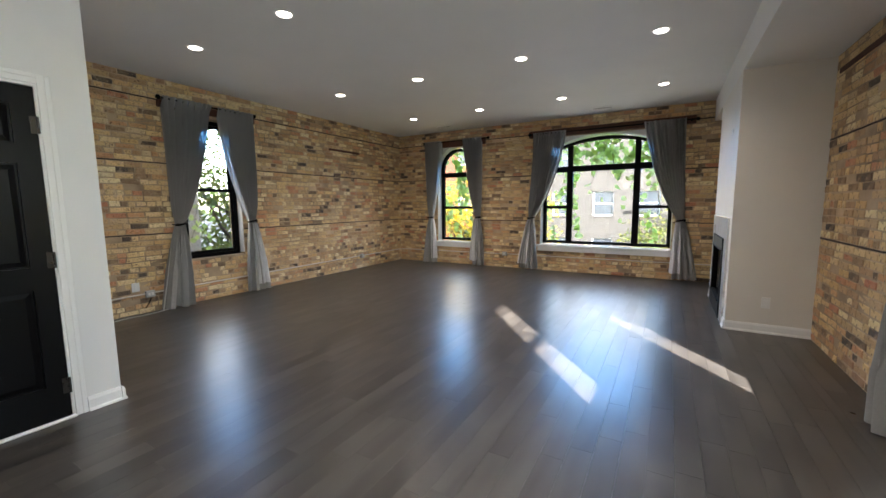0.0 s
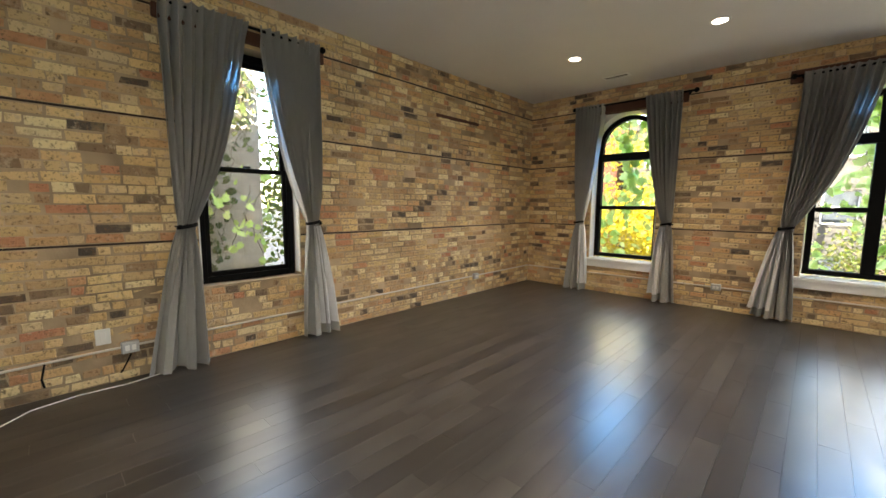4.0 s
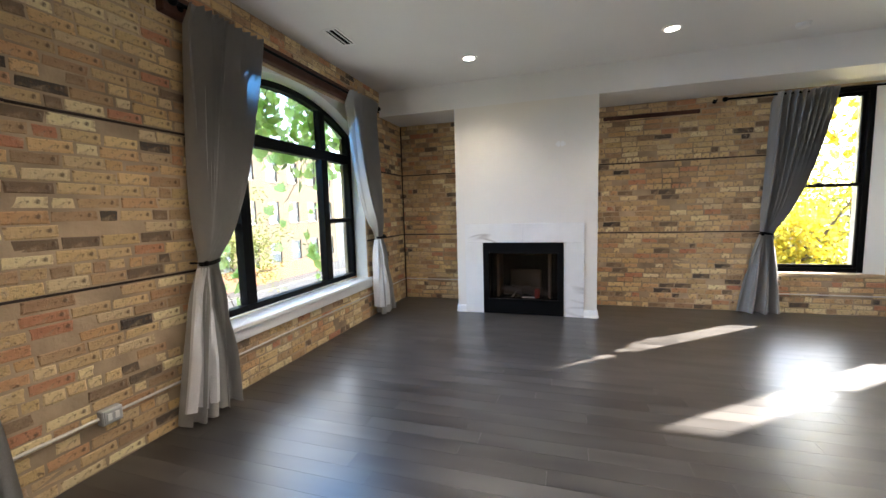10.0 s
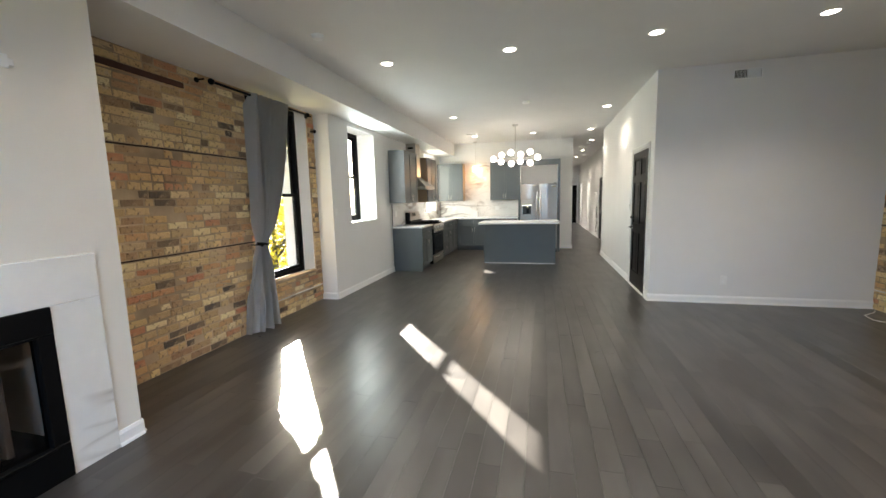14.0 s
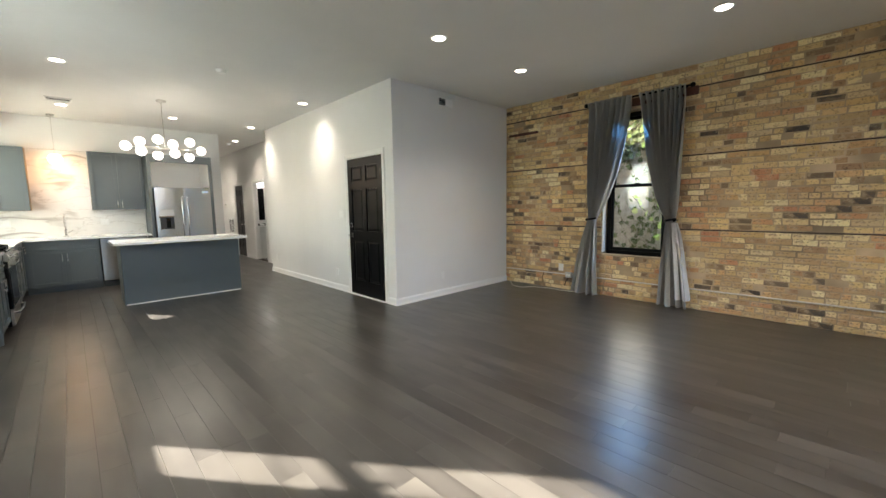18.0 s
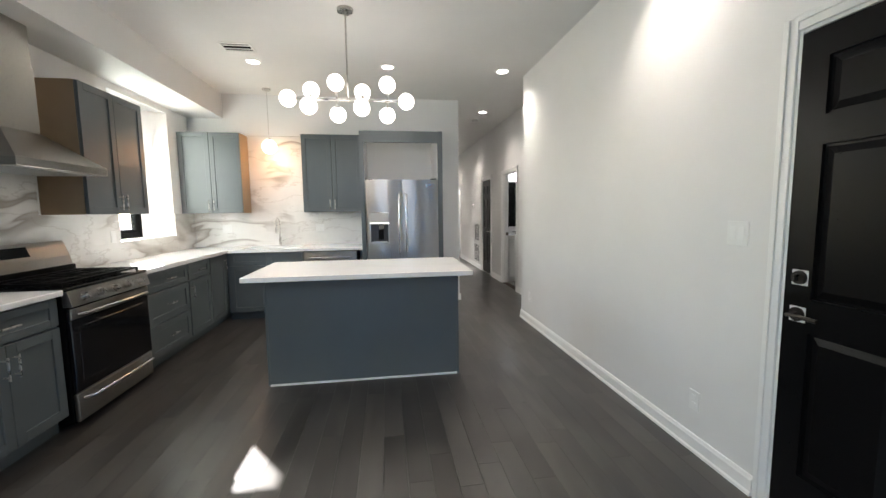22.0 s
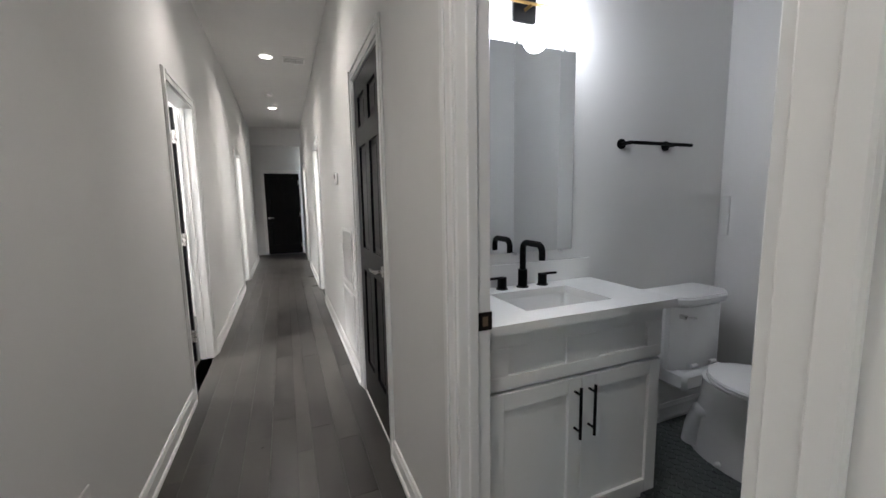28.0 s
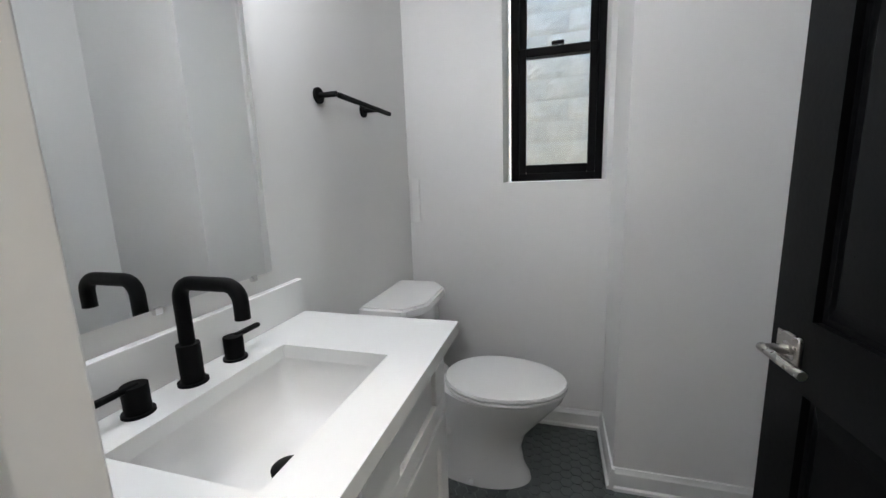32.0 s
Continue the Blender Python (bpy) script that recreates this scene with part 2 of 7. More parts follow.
def glass_mat(name, rough=0.0, tint=(1, 1, 1)):
    m, nt, p = node_mat(name)
    nt.nodes.remove(p)
    tr, gl, mx = nt.nodes.new("ShaderNodeBsdfTransparent"), nt.nodes.new("ShaderNodeBsdfGlossy"), nt.nodes.new("ShaderNodeMixShader")
    tr.inputs[0].default_value = (*tint, 1)
    gl.inputs["Roughness"].default_value = 0.01 + rough
    lw, pw, ml = nt.nodes.new("ShaderNodeLayerWeight"), nt.nodes.new("ShaderNodeMath"), nt.nodes.new("ShaderNodeMath")
    pw.operation, pw.inputs[1].default_value = "POWER", 5.0
    ml.operation, ml.inputs[1].default_value, ml.inputs[2].default_value = "MULTIPLY_ADD", 0.6, 0.035
    nt.links.new(lw.outputs["Facing"], pw.inputs[0])
    nt.links.new(pw.outputs[0], ml.inputs[0])
    nt.links.new(ml.outputs[0], mx.inputs[0])
    nt.links.new(tr.outputs[0], mx.inputs[1])
    nt.links.new(gl.outputs[0], mx.inputs[2])
    nt.links.new(mx.outputs[0], nt.nodes["Material Output"].inputs[0])
    return m


def fabric_mat(name, color):
    m, nt, p = node_mat(name)
    fine = noise_tex(nt, 160, 2, 0.5, (6, 6, 1))
    big = noise_tex(nt, 4, 4)
    c = ramp(nt, fine, [(0.3, tuple(v * 0.75 for v in color)), (0.7, tuple(v * 1.2 for v in color))])
    c = mix(nt, c, tuple(v * 1.35 for v in color), map_range(nt, big, -0.2, 0.5))
    nt.links.new(c, p.inputs["Base Color"])
    p.inputs["Roughness"].default_value = 0.9
    p.inputs["Sheen Weight"].default_value = 0.25
    bump(nt, p, fine, 0.25, 0.002)
    tl, mx = nt.nodes.new("ShaderNodeBsdfTranslucent"), nt.nodes.new("ShaderNodeMixShader")
    nt.links.new(c, tl.inputs[0])
    mx.inputs[0].default_value = 0.015
    nt.links.new(p.outputs[0], mx.inputs[1])
    nt.links.new(tl.outputs[0], mx.inputs[2])
    nt.links.new(mx.outputs[0], nt.nodes["Material Output"].inputs[0])
    return m


def leaf_mat(name, a, b, c, trans=0.45):
    m, nt, p = node_mat(name)
    geo = nt.nodes.new("ShaderNodeNewGeometry")
    col = ramp(nt, geo.outputs["Random Per Island"], [(0.0, a), (0.5, b), (1.0, c)])
    nt.links.new(col, p.inputs["Base Color"])
    p.inputs["Roughness"].default_value = 0.5
    tl, mx = nt.nodes.new("ShaderNodeBsdfTranslucent"), nt.nodes.new("ShaderNodeMixShader")
    nt.links.new(col, tl.inputs[0])
    mx.inputs[0].default_value = trans
    nt.links.new(p.outputs[0], mx.inputs[1])
    nt.links.new(tl.outputs[0], mx.inputs[2])
    nt.links.new(mx.outputs[0], nt.nodes["Material Output"].inputs[0])
    return m


BRICK = brick_mat()
MORTAR = paint("lime_mortar", (0.45, 0.33, 0.21), 0.9, 0.5, 0.8, 40)
FLOOR = wood_floor_mat()
WALL = paint("white_wall_paint", (0.74, 0.735, 0.72), 0.55, 0.02, 0.04, 120)
CEIL = paint("ceiling_paint", (0.72, 0.715, 0.70), 0.75, 0.02, 0.04, 120)
TRIM = paint("white_trim_gloss", (0.80, 0.80, 0.785), 0.35, 0.02, 0.02, 60)
BLACKDOOR = paint("black_door_paint", (0.0035, 0.0035, 0.004), 0.32, 0.15, 0.06, 90)
BLACKFRAME = paint("black_window_paint", (0.003, 0.003, 0.0033), 0.55, 0.2, 0.05, 90)
GREYCAB = paint("slate_cabinet_paint", (0.096, 0.112, 0.117), 0.34, 0.06, 0.03, 80)
WHITECAB = paint("white_cabinet_paint", (0.76, 0.76, 0.75), 0.4, 0.02, 0.02, 80)
QUARTZ = paint("white_quartz", (0.80, 0.80, 0.785), 0.16, 0.03, 0.0, 40, spread=0.04)
MARBLE = marble_mat("veined_marble", 1.0, 0.9, 0.46)
SPLASHMARBLE = marble_mat("bold_veined_marble", 2.6, 1.1, 0.40)
STEEL = brushed_steel()
NICKEL = paint("satin_nickel", (0.55, 0.53, 0.50), 0.28, 0.05, 0.0, 40, 1.0)
CHROME = paint("chrome", (0.75, 0.75, 0.75), 0.1, 0.03, 0.0, 40, 1.0, 0.04)
IRON = paint("matt_black_metal", (0.003, 0.003, 0.0032), 0.52, 0.2, 0.05, 120)
BLACKGLASS = paint("black_glass", (0.006, 0.006, 0.007), 0.08, 0.1, 0.0, 30, 0.0, 0.03)
LINTEL = paint("red_brown_timber", (0.085, 0.032, 0.018), 0.75, 0.35, 0.5, 30)
DARKWOOD = paint("dark_old_timber", (0.026, 0.015, 0.009), 0.85, 0.4, 0.5, 30)
CONDUIT = paint("galvanised_conduit", (0.66, 0.61, 0.54), 0.45, 0.1, 0.1, 60, 0.3)
GALV = paint("galvanised_box", (0.50, 0.51, 0.52), 0.4, 0.1, 0.1, 60, 0.7)
CURTAIN = fabric_mat("grey_linen", (0.32, 0.315, 0.30))
LINING = fabric_mat("pale_curtain_lining", (0.70, 0.70, 0.71))
PORCELAIN = paint("white_porcelain", (0.82, 0.82, 0.81), 0.08, 0.01, 0.0, 30, spread=0.03)
GLASS = glass_mat("window_glass", 0.0, (0.75, 0.765, 0.765))
# tinted dark to stand in for the shade inside the firebox
FIREGLASS = glass_mat("darkened_fire_glass", 0.0, (0.62, 0.58, 0.55))
# white plaster; the warm bounce off the sunlit floor is put into its colour
BREAST = paint("plaster_paint_warm_bounce", (0.72, 0.69, 0.63), 0.5, 0.02, 0.04, 120)
BULBGLASS = glass_mat("clear_shade_glass")
MIRROR, _nt, _p = node_mat("mirror_silver")
_p.inputs["Base Color"].default_value, _p.inputs["Metallic"].default_value, _p.inputs["Roughness"].default_value = (0.88, 0.9, 0.9, 1), 1.0, 0.0
GLOW = emit_mat("downlight_lens", (1.0, 0.95, 0.86), 1.2)
GLOBE = emit_mat("opal_globe", (1.0, 0.95, 0.88), 0.36)
WARMGLOBE = emit_mat("warm_opal_globe", (1.0, 0.80, 0.54), 0.42)
FILAMENT = emit_mat("bulb_filament", (0.9, 0.93, 1.0), 1.0)
HEXTILE = paint("grey_green_hex_tile", (0.085, 0.097, 0.094), 0.3, 0.35, 0.05, 30)
GROUT = paint("pale_grout", (0.24, 0.245, 0.235), 0.85, 0.15, 0.2, 80)
PLASTIC = paint("white_plastic", (0.78, 0.78, 0.76), 0.35, 0.02, 0.0, 40)
DARK = paint("dark_void", (0.004, 0.004, 0.004), 0.9, 0.2, 0.0, 20)
for m, level in ((BLACKDOOR, 0.13), (BLACKFRAME, 0.1), (IRON, 0.1), (DARK, 0.05)):
    m.node_tree.nodes["Principled BSDF"].inputs["Specular IOR Level"].default_value = level

# ---- mesh helpers ----
def box(bm, x0, x1, y0, y1, z0, z1, bevel=0.0, seg=1):
    x0, x1, y0, y1, z0, z1 = min(x0, x1), max(x0, x1), min(y0, y1), max(y0, y1), min(z0, z1), max(z0, z1)
    r = bmesh.ops.create_cube(bm, size=1.0, matrix=Matrix.LocRotScale(((x0 + x1) / 2, (y0 + y1) / 2, (z0 + z1) / 2), None, (x1 - x0, y1 - y0, z1 - z0)))
    if bevel:
        edges = {e for v in r["verts"] for e in v.link_edges}
        bmesh.ops.bevel(bm, geom=list(edges), offset=bevel, segments=seg, affect="EDGES", profile=0.6)
    return bm


def boxes(*specs, bevel=0.0):
    bm = bmesh.new()
    for s in specs:
        box(bm, *s, bevel=bevel)
    return bm


def cyl(bm, a, b, r0, r1=None, seg=16, caps=True):
    a, b = Vector(a), Vector(b)
    q = (b - a).to_track_quat("Z", "Y").to_matrix().to_4x4()
    bmesh.ops.create_cone(bm, cap_ends=caps, segments=seg, radius1=r0, radius2=r0 if r1 is None else r1, depth=(b - a).length,
                          matrix=Matrix.Translation((a + b) / 2) @ q)
    return bm


def ball(bm, at, r, u=20, v=12, scale=(1, 1, 1)):
    bmesh.ops.create_uvsphere(bm, u_segments=u, v_segments=v, radius=r, matrix=Matrix.LocRotScale(at, None, scale))
    return bm


def tube(bm, pts, r, seg=10):
    pts = [Vector(p) for p in pts]
    rings = []
    side = None
    for i, p in enumerate(pts):
        d = (pts[min(i + 1, len(pts) - 1)] - pts[max(i - 1, 0)]).normalized()
        if side is None:
            side = d.orthogonal().normalized()
        side = (side - d * side.dot(d)).normalized()
        up = d.cross(side)
        rings.append([bm.verts.new(p + r * (math.cos(2 * math.pi * k / seg) * side + math.sin(2 * math.pi * k / seg) * up)) for k in range(seg)])
    for a, b in zip(rings, rings[1:]):
        for k in range(seg):
            bm.faces.new((a[k], a[(k + 1) % seg], b[(k + 1) % seg], b[k]))
    bm.faces.new(rings[0][::-1])
    bm.faces.new(rings[-1])
    return bm


def lathe(bm, prof, seg=24, at=(0, 0, 0)):
    rings = [[bm.verts.new((at[0] + r * math.cos(2 * math.pi * k / seg), at[1] + r * math.sin(2 * math.pi * k / seg), at[2] + z)) for k in range(seg)] for r, z in prof]
    for a, b in zip(rings, rings[1:]):
        for k in range(seg):
            bm.faces.new((a[k], a[(k + 1) % seg], b[(k + 1) % seg], b[k]))
    bm.faces.new(rings[0][::-1])
    bm.faces.new(rings[-1])
    return bm


def prism(bm, outline, axis, lo, hi):
    """An outline of (u, v) pairs, run along x, y or z from lo to hi."""
    def at(u, v, w):
        return {"x": (w, u, v), "y": (u, w, v), "z": (u, v, w)}[axis]
    a, b = [bm.verts.new(at(u, v, lo)) for u, v in outline], [bm.verts.new(at(u, v, hi)) for u, v in outline]
    n = len(outline)
    for k in range(n):
        bm.faces.new((a[k], a[(k + 1) % n], b[(k + 1) % n], b[k]))
    bm.faces.new(a[::-1])
    bm.faces.new(b)
    bmesh.ops.recalc_face_normals(bm, faces=bm.faces)
    return bm


def mesh_of(name, bm, material, smooth=False):
    me = bpy.data.meshes.new(name)
    bmesh.ops.recalc_face_normals(bm, faces=bm.faces)
    bm.to_mesh(me)
    bm.free()
    me.materials.append(material)
    if smooth:
        for p in me.polygons:
            p.use_smooth = True
        me.set_sharp_from_angle(angle=radians(40))
    return me


def part(name, bm, material, parent=None, label="", smooth=False):
    ob = new(name, mesh_of(name, bm, material, smooth))
    if parent is not None:
        ob.parent = parent
        ob.matrix_parent_inverse = parent.matrix_basis.inverted()
    if label:
        ob["label"] = label
    return ob


def thing(name, at, label, category, group="", kind=""):
    ob = new(name)
    ob.empty_display_size = 0.1
    ob.matrix_basis = pose(*at)
    return tagged(ob, label, category, group, kind)


def structure(name, bm, material, label, category, smooth=False):
    return tagged(part(name, bm, material, None, "", smooth), label, category, "", "structure")


def holes_wall(axis, face, back, u0, u1, z0, z1, holes):
    """Boxes of a wall whose faces lie at axis = face and back, with rectangular openings (u0, u1, z0, z1)."""
    bm = bmesh.new()
    us = sorted({u0, u1, *[h[0] for h in holes], *[h[1] for h in holes]})
    zs = sorted({z0, z1, *[h[2] for h in holes], *[h[3] for h in holes]})
    us, zs = [u for u in us if u0 <= u <= u1], [z for z in zs if z0 <= z <= z1]
    for a, b in zip(us, us[1:]):
        for lo, hi in zip(zs, zs[1:]):
            if any(h[0] < (a + b) / 2 < h[1] and h[2] < (lo + hi) / 2 < h[3] for h in holes):
                continue
            if axis == "x":
                box(bm, face, back, a, b, lo, hi)
            else:
                box(bm, a, b, face, back, lo, hi)
    bmesh.ops.remove_doubles(bm, verts=bm.verts, dist=1e-5)
    seen = {}
    for f in bm.faces:
        seen.setdefault(frozenset(v.index for v in f.verts), []).append(f)
    bmesh.ops.delete(bm, geom=[f for fs in seen.values() if len(fs) > 1 for f in fs], context="FACES_ONLY")
    return bm


def arch_points(u0, u1, spring, top, n=18):
    """The curve of an arch from (u0, spring) over the top to (u1, spring)."""
    half, rise = (u1 - u0) / 2, top - spring
    r = (half * half + rise * rise) / (2 * rise)
    cz, a = top - r, math.asin(min(1, half / r))
    if rise > half:
        r, cz, a = half, spring, math.pi / 2
    return [((u0 + u1) / 2 + r * math.sin(-a + 2 * a * k / n), cz + r * math.cos(-a + 2 * a * k / n)) for k in range(n + 1)]

# ---- structure ----
WX, NY, EX, KX, SY, H = -5.45, 8.27, 1.62, 1.38, -4.08, 3.01
ENX, ENY = -2.98, 1.51          # entry block corner
HWX, HEX, HJY = -3.44, -2.367, -2.985  # hall faces, jog
T = 0.34
AW = (-4.37, -3.45, 0.50, 2.66, 2.20)   # arched window: u0, u1, z0, top, spring
BW = (-1.93, 0.40, 0.52, 2.66, 2.33)
WW = (3.24, 4.10, 0.615, 2.62)
EW = (2.28, 3.44, 0.48, 2.67)
K1 = (0.58, 1.56, 1.11, 2.61)
K2 = (-3.57, -2.53, 1.11, 2.61)
BWIN = (-5.335, -4.868, 1.25, 2.62)

wall_north = structure("wall_north", holes_wall("y", NY, NY + T, WX - T, EX + T, -0.3, H + 0.1, [(AW[0], AW[1], AW[2], AW[3]), (BW[0], BW[1], BW[2], BW[3])]),
                       MORTAR, "exposed common-brick front wall with two arched windows", "brick wall")
wall_west = structure("wall_west", holes_wall("x", WX, WX - T, ENY - 0.12, NY, -0.3, H + 0.1, [WW]), MORTAR, "exposed common-brick side wall with one window", "brick wall")
wall_east = structure("wall_east", holes_wall("x", EX, EX + T, 2.12, NY, -0.3, H + 0.1, [EW]), MORTAR, "exposed common-brick wall beside the fireplace", "brick wall")


def spandrel(parent, w, y0, y1):
    arc = arch_points(w[0], w[1], w[4], w[3])
    mid = len(arc) // 2
    bm = bmesh.new()
    prism(bm, [(w[0], w[3])] + arc[:mid + 1][::1], "y", y0, y1)
    prism(bm, [(w[1], w[3])] + arc[mid:][::-1], "y", y0, y1)
    return part("arch_filling", bm, TRIM, parent, "white-painted arched reveal")


spandrel(wall_north, AW, NY + 0.05, NY + T)
spandrel(wall_north, BW, NY + 0.05, NY + T)

wall_kitchen_east = structure("wall_kitchen_east", holes_wall("x", KX, KX + 0.40, SY, 2.12, -0.3, H + 0.1, [K1, K2]), WALL, "smooth white plaster wall with two deep windows", "wall")
wall_kitchen_south = structure("wall_kitchen_south", boxes((HEX, KX + 0.1, SY, SY - 0.12, -0.1, H + 0.1)), WALL, "white plaster wall behind the kitchen", "wall")
wall_entry_north = structure("wall_entry_north", boxes((WX, ENX, ENY, ENY - 0.12, -0.1, H + 0.1)), WALL, "white plaster wall of the entry block", "wall")
ED = (0.33, 1.26, 0.0, 2.095)   # entry door opening in y
wall_entry_east = structure("wall_entry_east", holes_wall("x", ENX, ENX - 0.12, HJY, ENY - 0.12, -0.1, H + 0.1, [ED]), WALL, "white plaster wall with the entry door", "wall")
wall_jog = structure("wall_jog", boxes((HWX - 0.1, ENX - 0.12, HJY, HJY + 0.12, -0.1, H + 0.1)), WALL, "short white return of the hall wall", "wall")
BD = (-5.323, -4.55, 0.0, 2.05)
CD = (-6.905, -6.175, 0.0, 2.05)
D3 = (-10.33, -9.60, 0.0, 2.05)
D4 = (-13.55, -12.80, 0.0, 2.05)
L1 = (-8.00, -7.24, 0.0, 2.05)
L2 = (-11.57, -10.82, 0.0, 2.05)
HEND = -14.3
wall_hall_west = structure("wall_hall_west", holes_wall("x", HWX, HWX - 0.1, -14.9, HJY, -0.1, H + 0.1, [BD, CD, D3, D4]), WALL, "white plaster wall of the long hall", "wall")
wall_hall_east = structure("wall_hall_east", holes_wall("x", HEX, HEX + 0.1, HEND, SY - 0.12, -0.1, H + 0.1, [L1, L2]), WALL, "white plaster wall of the long hall", "wall")
wall_hall_end = structure("wall_hall_end", holes_wall("y", -15.0, -15.12, -3.6, -1.0, -0.1, H + 0.1, [(-3.40, -2.56, 0, 2.05)]), WALL, "far end wall of the hall", "wall")
structure("wall_side_room_a", boxes((HEX + 0.1, -0.9, HEND, HEND + 0.1, -0.1, H + 0.1), (-1.0, -0.9, -15.0, HEND, -0.1, H + 0.1)), WALL, "plain white wall of the rear lobby", "wall")
structure("wall_rear_lobby", boxes((-3.7, -0.9, -15.3, -15.2, -0.2, H + 0.1)), WALL, "plain wall that closes the rear lobby", "wall")
structure("wall_hall_header", boxes((HWX, HEX, -14.35, -14.25, 2.62, H)), WALL, "dropped white header at the end of the hall", "wall")
# rooms behind the side openings
structure("wall_side_rooms_east", boxes((-1.0, -0.9, -12.2, -6.6, -0.1, H), (HEX + 0.1, -1.0, -12.2, -12.1, -0.1, H), (HEX + 0.1, -1.0, -6.7, -6.6, -0.1, H), (HEX + 0.1, -1.0, -9.6, -9.5, -0.1, H)), WALL, "plain white walls of two side rooms", "wall")
structure("wall_side_rooms_west", boxes((-4.6, -4.5, -14.9, -8.6, -0.1, H), (-4.5, HWX - 0.1, -8.7, -8.6, -0.1, H), (-4.5, HWX - 0.1, -11.6, -11.5, -0.1, H), (-4.5, HWX - 0.1, -14.9, -14.8, -0.1, H)), WALL, "plain white walls of two side rooms", "wall")

# bathroom
BX0, BX1, BY0, BY1 = -5.345, HWX - 0.1, -5.825, -4.22
structure("wall_bath_south", boxes((BX0 - 0.3, BX1, BY0, BY0 - 0.1, -0.1, H)), WALL, "white bathroom wall behind the vanity", "wall")
structure("wall_bath_north", boxes((BX0 - 0.3, BX1, BY1, BY1 + 0.1, -0.1, H)), WALL, "white bathroom wall behind the open door", "wall")
structure("wall_bath_west", holes_wall("x", BX0, BX0 - 0.42, BY0, BY1, -0.1, H, [BWIN]), WALL, "white bathroom wall with a narrow window", "wall")
structure("wall_bath_chase", boxes((BX0, -4.955, -4.845, BY1, 0, H)), WALL, "boxed-out white pipe chase in the bathroom corner", "wall")

# chimney breast and the long soffit
FPX = 0.92
FB = (5.83, 6.845, 0.03, 0.94)
structure("chimney_breast", holes_wall("x", FPX, EX, 5.44, 7.20, 0, 2.68, [FB]), BREAST, "white plastered chimney breast, its colour warmed for bounced sunlight", "wall")
structure("soffit", boxes((FPX, EX + 0.02, SY, NY, 2.68, H + 0.05)), WALL, "long white boxed soffit along the side wall", "soffit")
structure("ceiling", boxes((WX - T, EX + T + 0.2, HJY, NY + T, H, H + 0.12), (HWX - 1.3, EX + T + 0.2, -15.2, HJY, H, H + 0.12), (BX0 - 0.4, HWX - 1.3, BY0 - 0.1, HJY, H, H + 0.12)), CEIL, "flat white ceiling", "ceiling")
structure("floor", boxes((WX - T, EX + T, ENY - 0.12, NY + T, -0.2, -0.02), (ENX - 0.12, EX + T, SY - 0.1, ENY - 0.12, -0.2, -0.02), (HWX - 1.2, -0.9, -15.2, SY - 0.1, -0.2, -0.02), (BX0 - 0.3, HWX - 1.2, BY0 - 0.1, BY1 + 0.1, -0.2, -0.02), (HWX - 0.1, ENX - 0.12, SY - 0.1, HJY + 0.1, -0.2, -0.02)), DARK, "dark stained hardwood board floor", "floor")

# ---- windows ----
def swap(axis, u, w, z):
    return (w, u, z) if axis == "x" else (u, w, z)


def bar(bm, axis, u0, u1, w0, w1, z0, z1, bevel=0.004):
    if axis == "x":
        box(bm, w0, w1, u0, u1, z0, z1, bevel)
    else:
        box(bm, u0, u1, w0, w1, z0, z1, bevel)


def pane(parent, axis, u0, u1, w, z0, z1):
    bm = bmesh.new()
    bar(bm, axis, u0, u1, w - 0.003, w + 0.003, z0, z1, 0)
    ob = part("pane", bm, GLASS, parent)
    ob.visible_shadow = False
    return ob


def sash_window(name, axis, u0, u1, w, z0, z1, mid, out, label, fw=0.055):
    """A black double-hung window; out is +1 or -1, the way to the outside."""
    th = thing(name, swap(axis, (u0 + u1) / 2, w, z0), label, "window", "", "structure")
    for nm, a, b, c, d in (("jamb", u0, u0 + fw, z0, z1), ("jamb", u1 - fw, u1, z0, z1), ("head", u0 + fw, u1 - fw, z1 - fw, z1), ("window_sill", u0 + fw, u1 - fw, z0, z0 + fw)):
        bm = bmesh.new()
        bar(bm, axis, a, b, w - 0.045, w + 0.045, c, d)
        part(nm, bm, BLACKFRAME, th)
    s = 0.035
    for k, (lo, hi, off) in enumerate(((z0 + fw, mid + 0.02, -0.018 * out), (mid - 0.02, z1 - fw, 0.018 * out))):
        bm = bmesh.new()
        bar(bm, axis, u0 + fw, u0 + fw + s, w + off - 0.016, w + off + 0.016, lo, hi)
        bar(bm, axis, u1 - fw - s, u1 - fw, w + off - 0.016, w + off + 0.016, lo, hi)
        bar(bm, axis, u0 + fw + s, u1 - fw - s, w + off - 0.016, w + off + 0.016, lo, lo + 0.042)
        bar(bm, axis, u0 + fw + s, u1 - fw - s, w + off - 0.016, w + off + 0.016, hi - 0.042, hi)
        sash = part("lower_sash" if k == 0 else "upper_sash", bm, BLACKFRAME, th)
        pane(sash, axis, u0 + fw + s, u1 - fw - s, w + off, lo + 0.042, hi - 0.042)
    bm = bmesh.new()
    bar(bm, axis, (u0 + u1) / 2 - 0.03, (u0 + u1) / 2 + 0.03, w - out * 0.06, w - out * 0.03, mid + 0.02, mid + 0.035)
    part("sash_lock", bm, IRON, th)
    return th


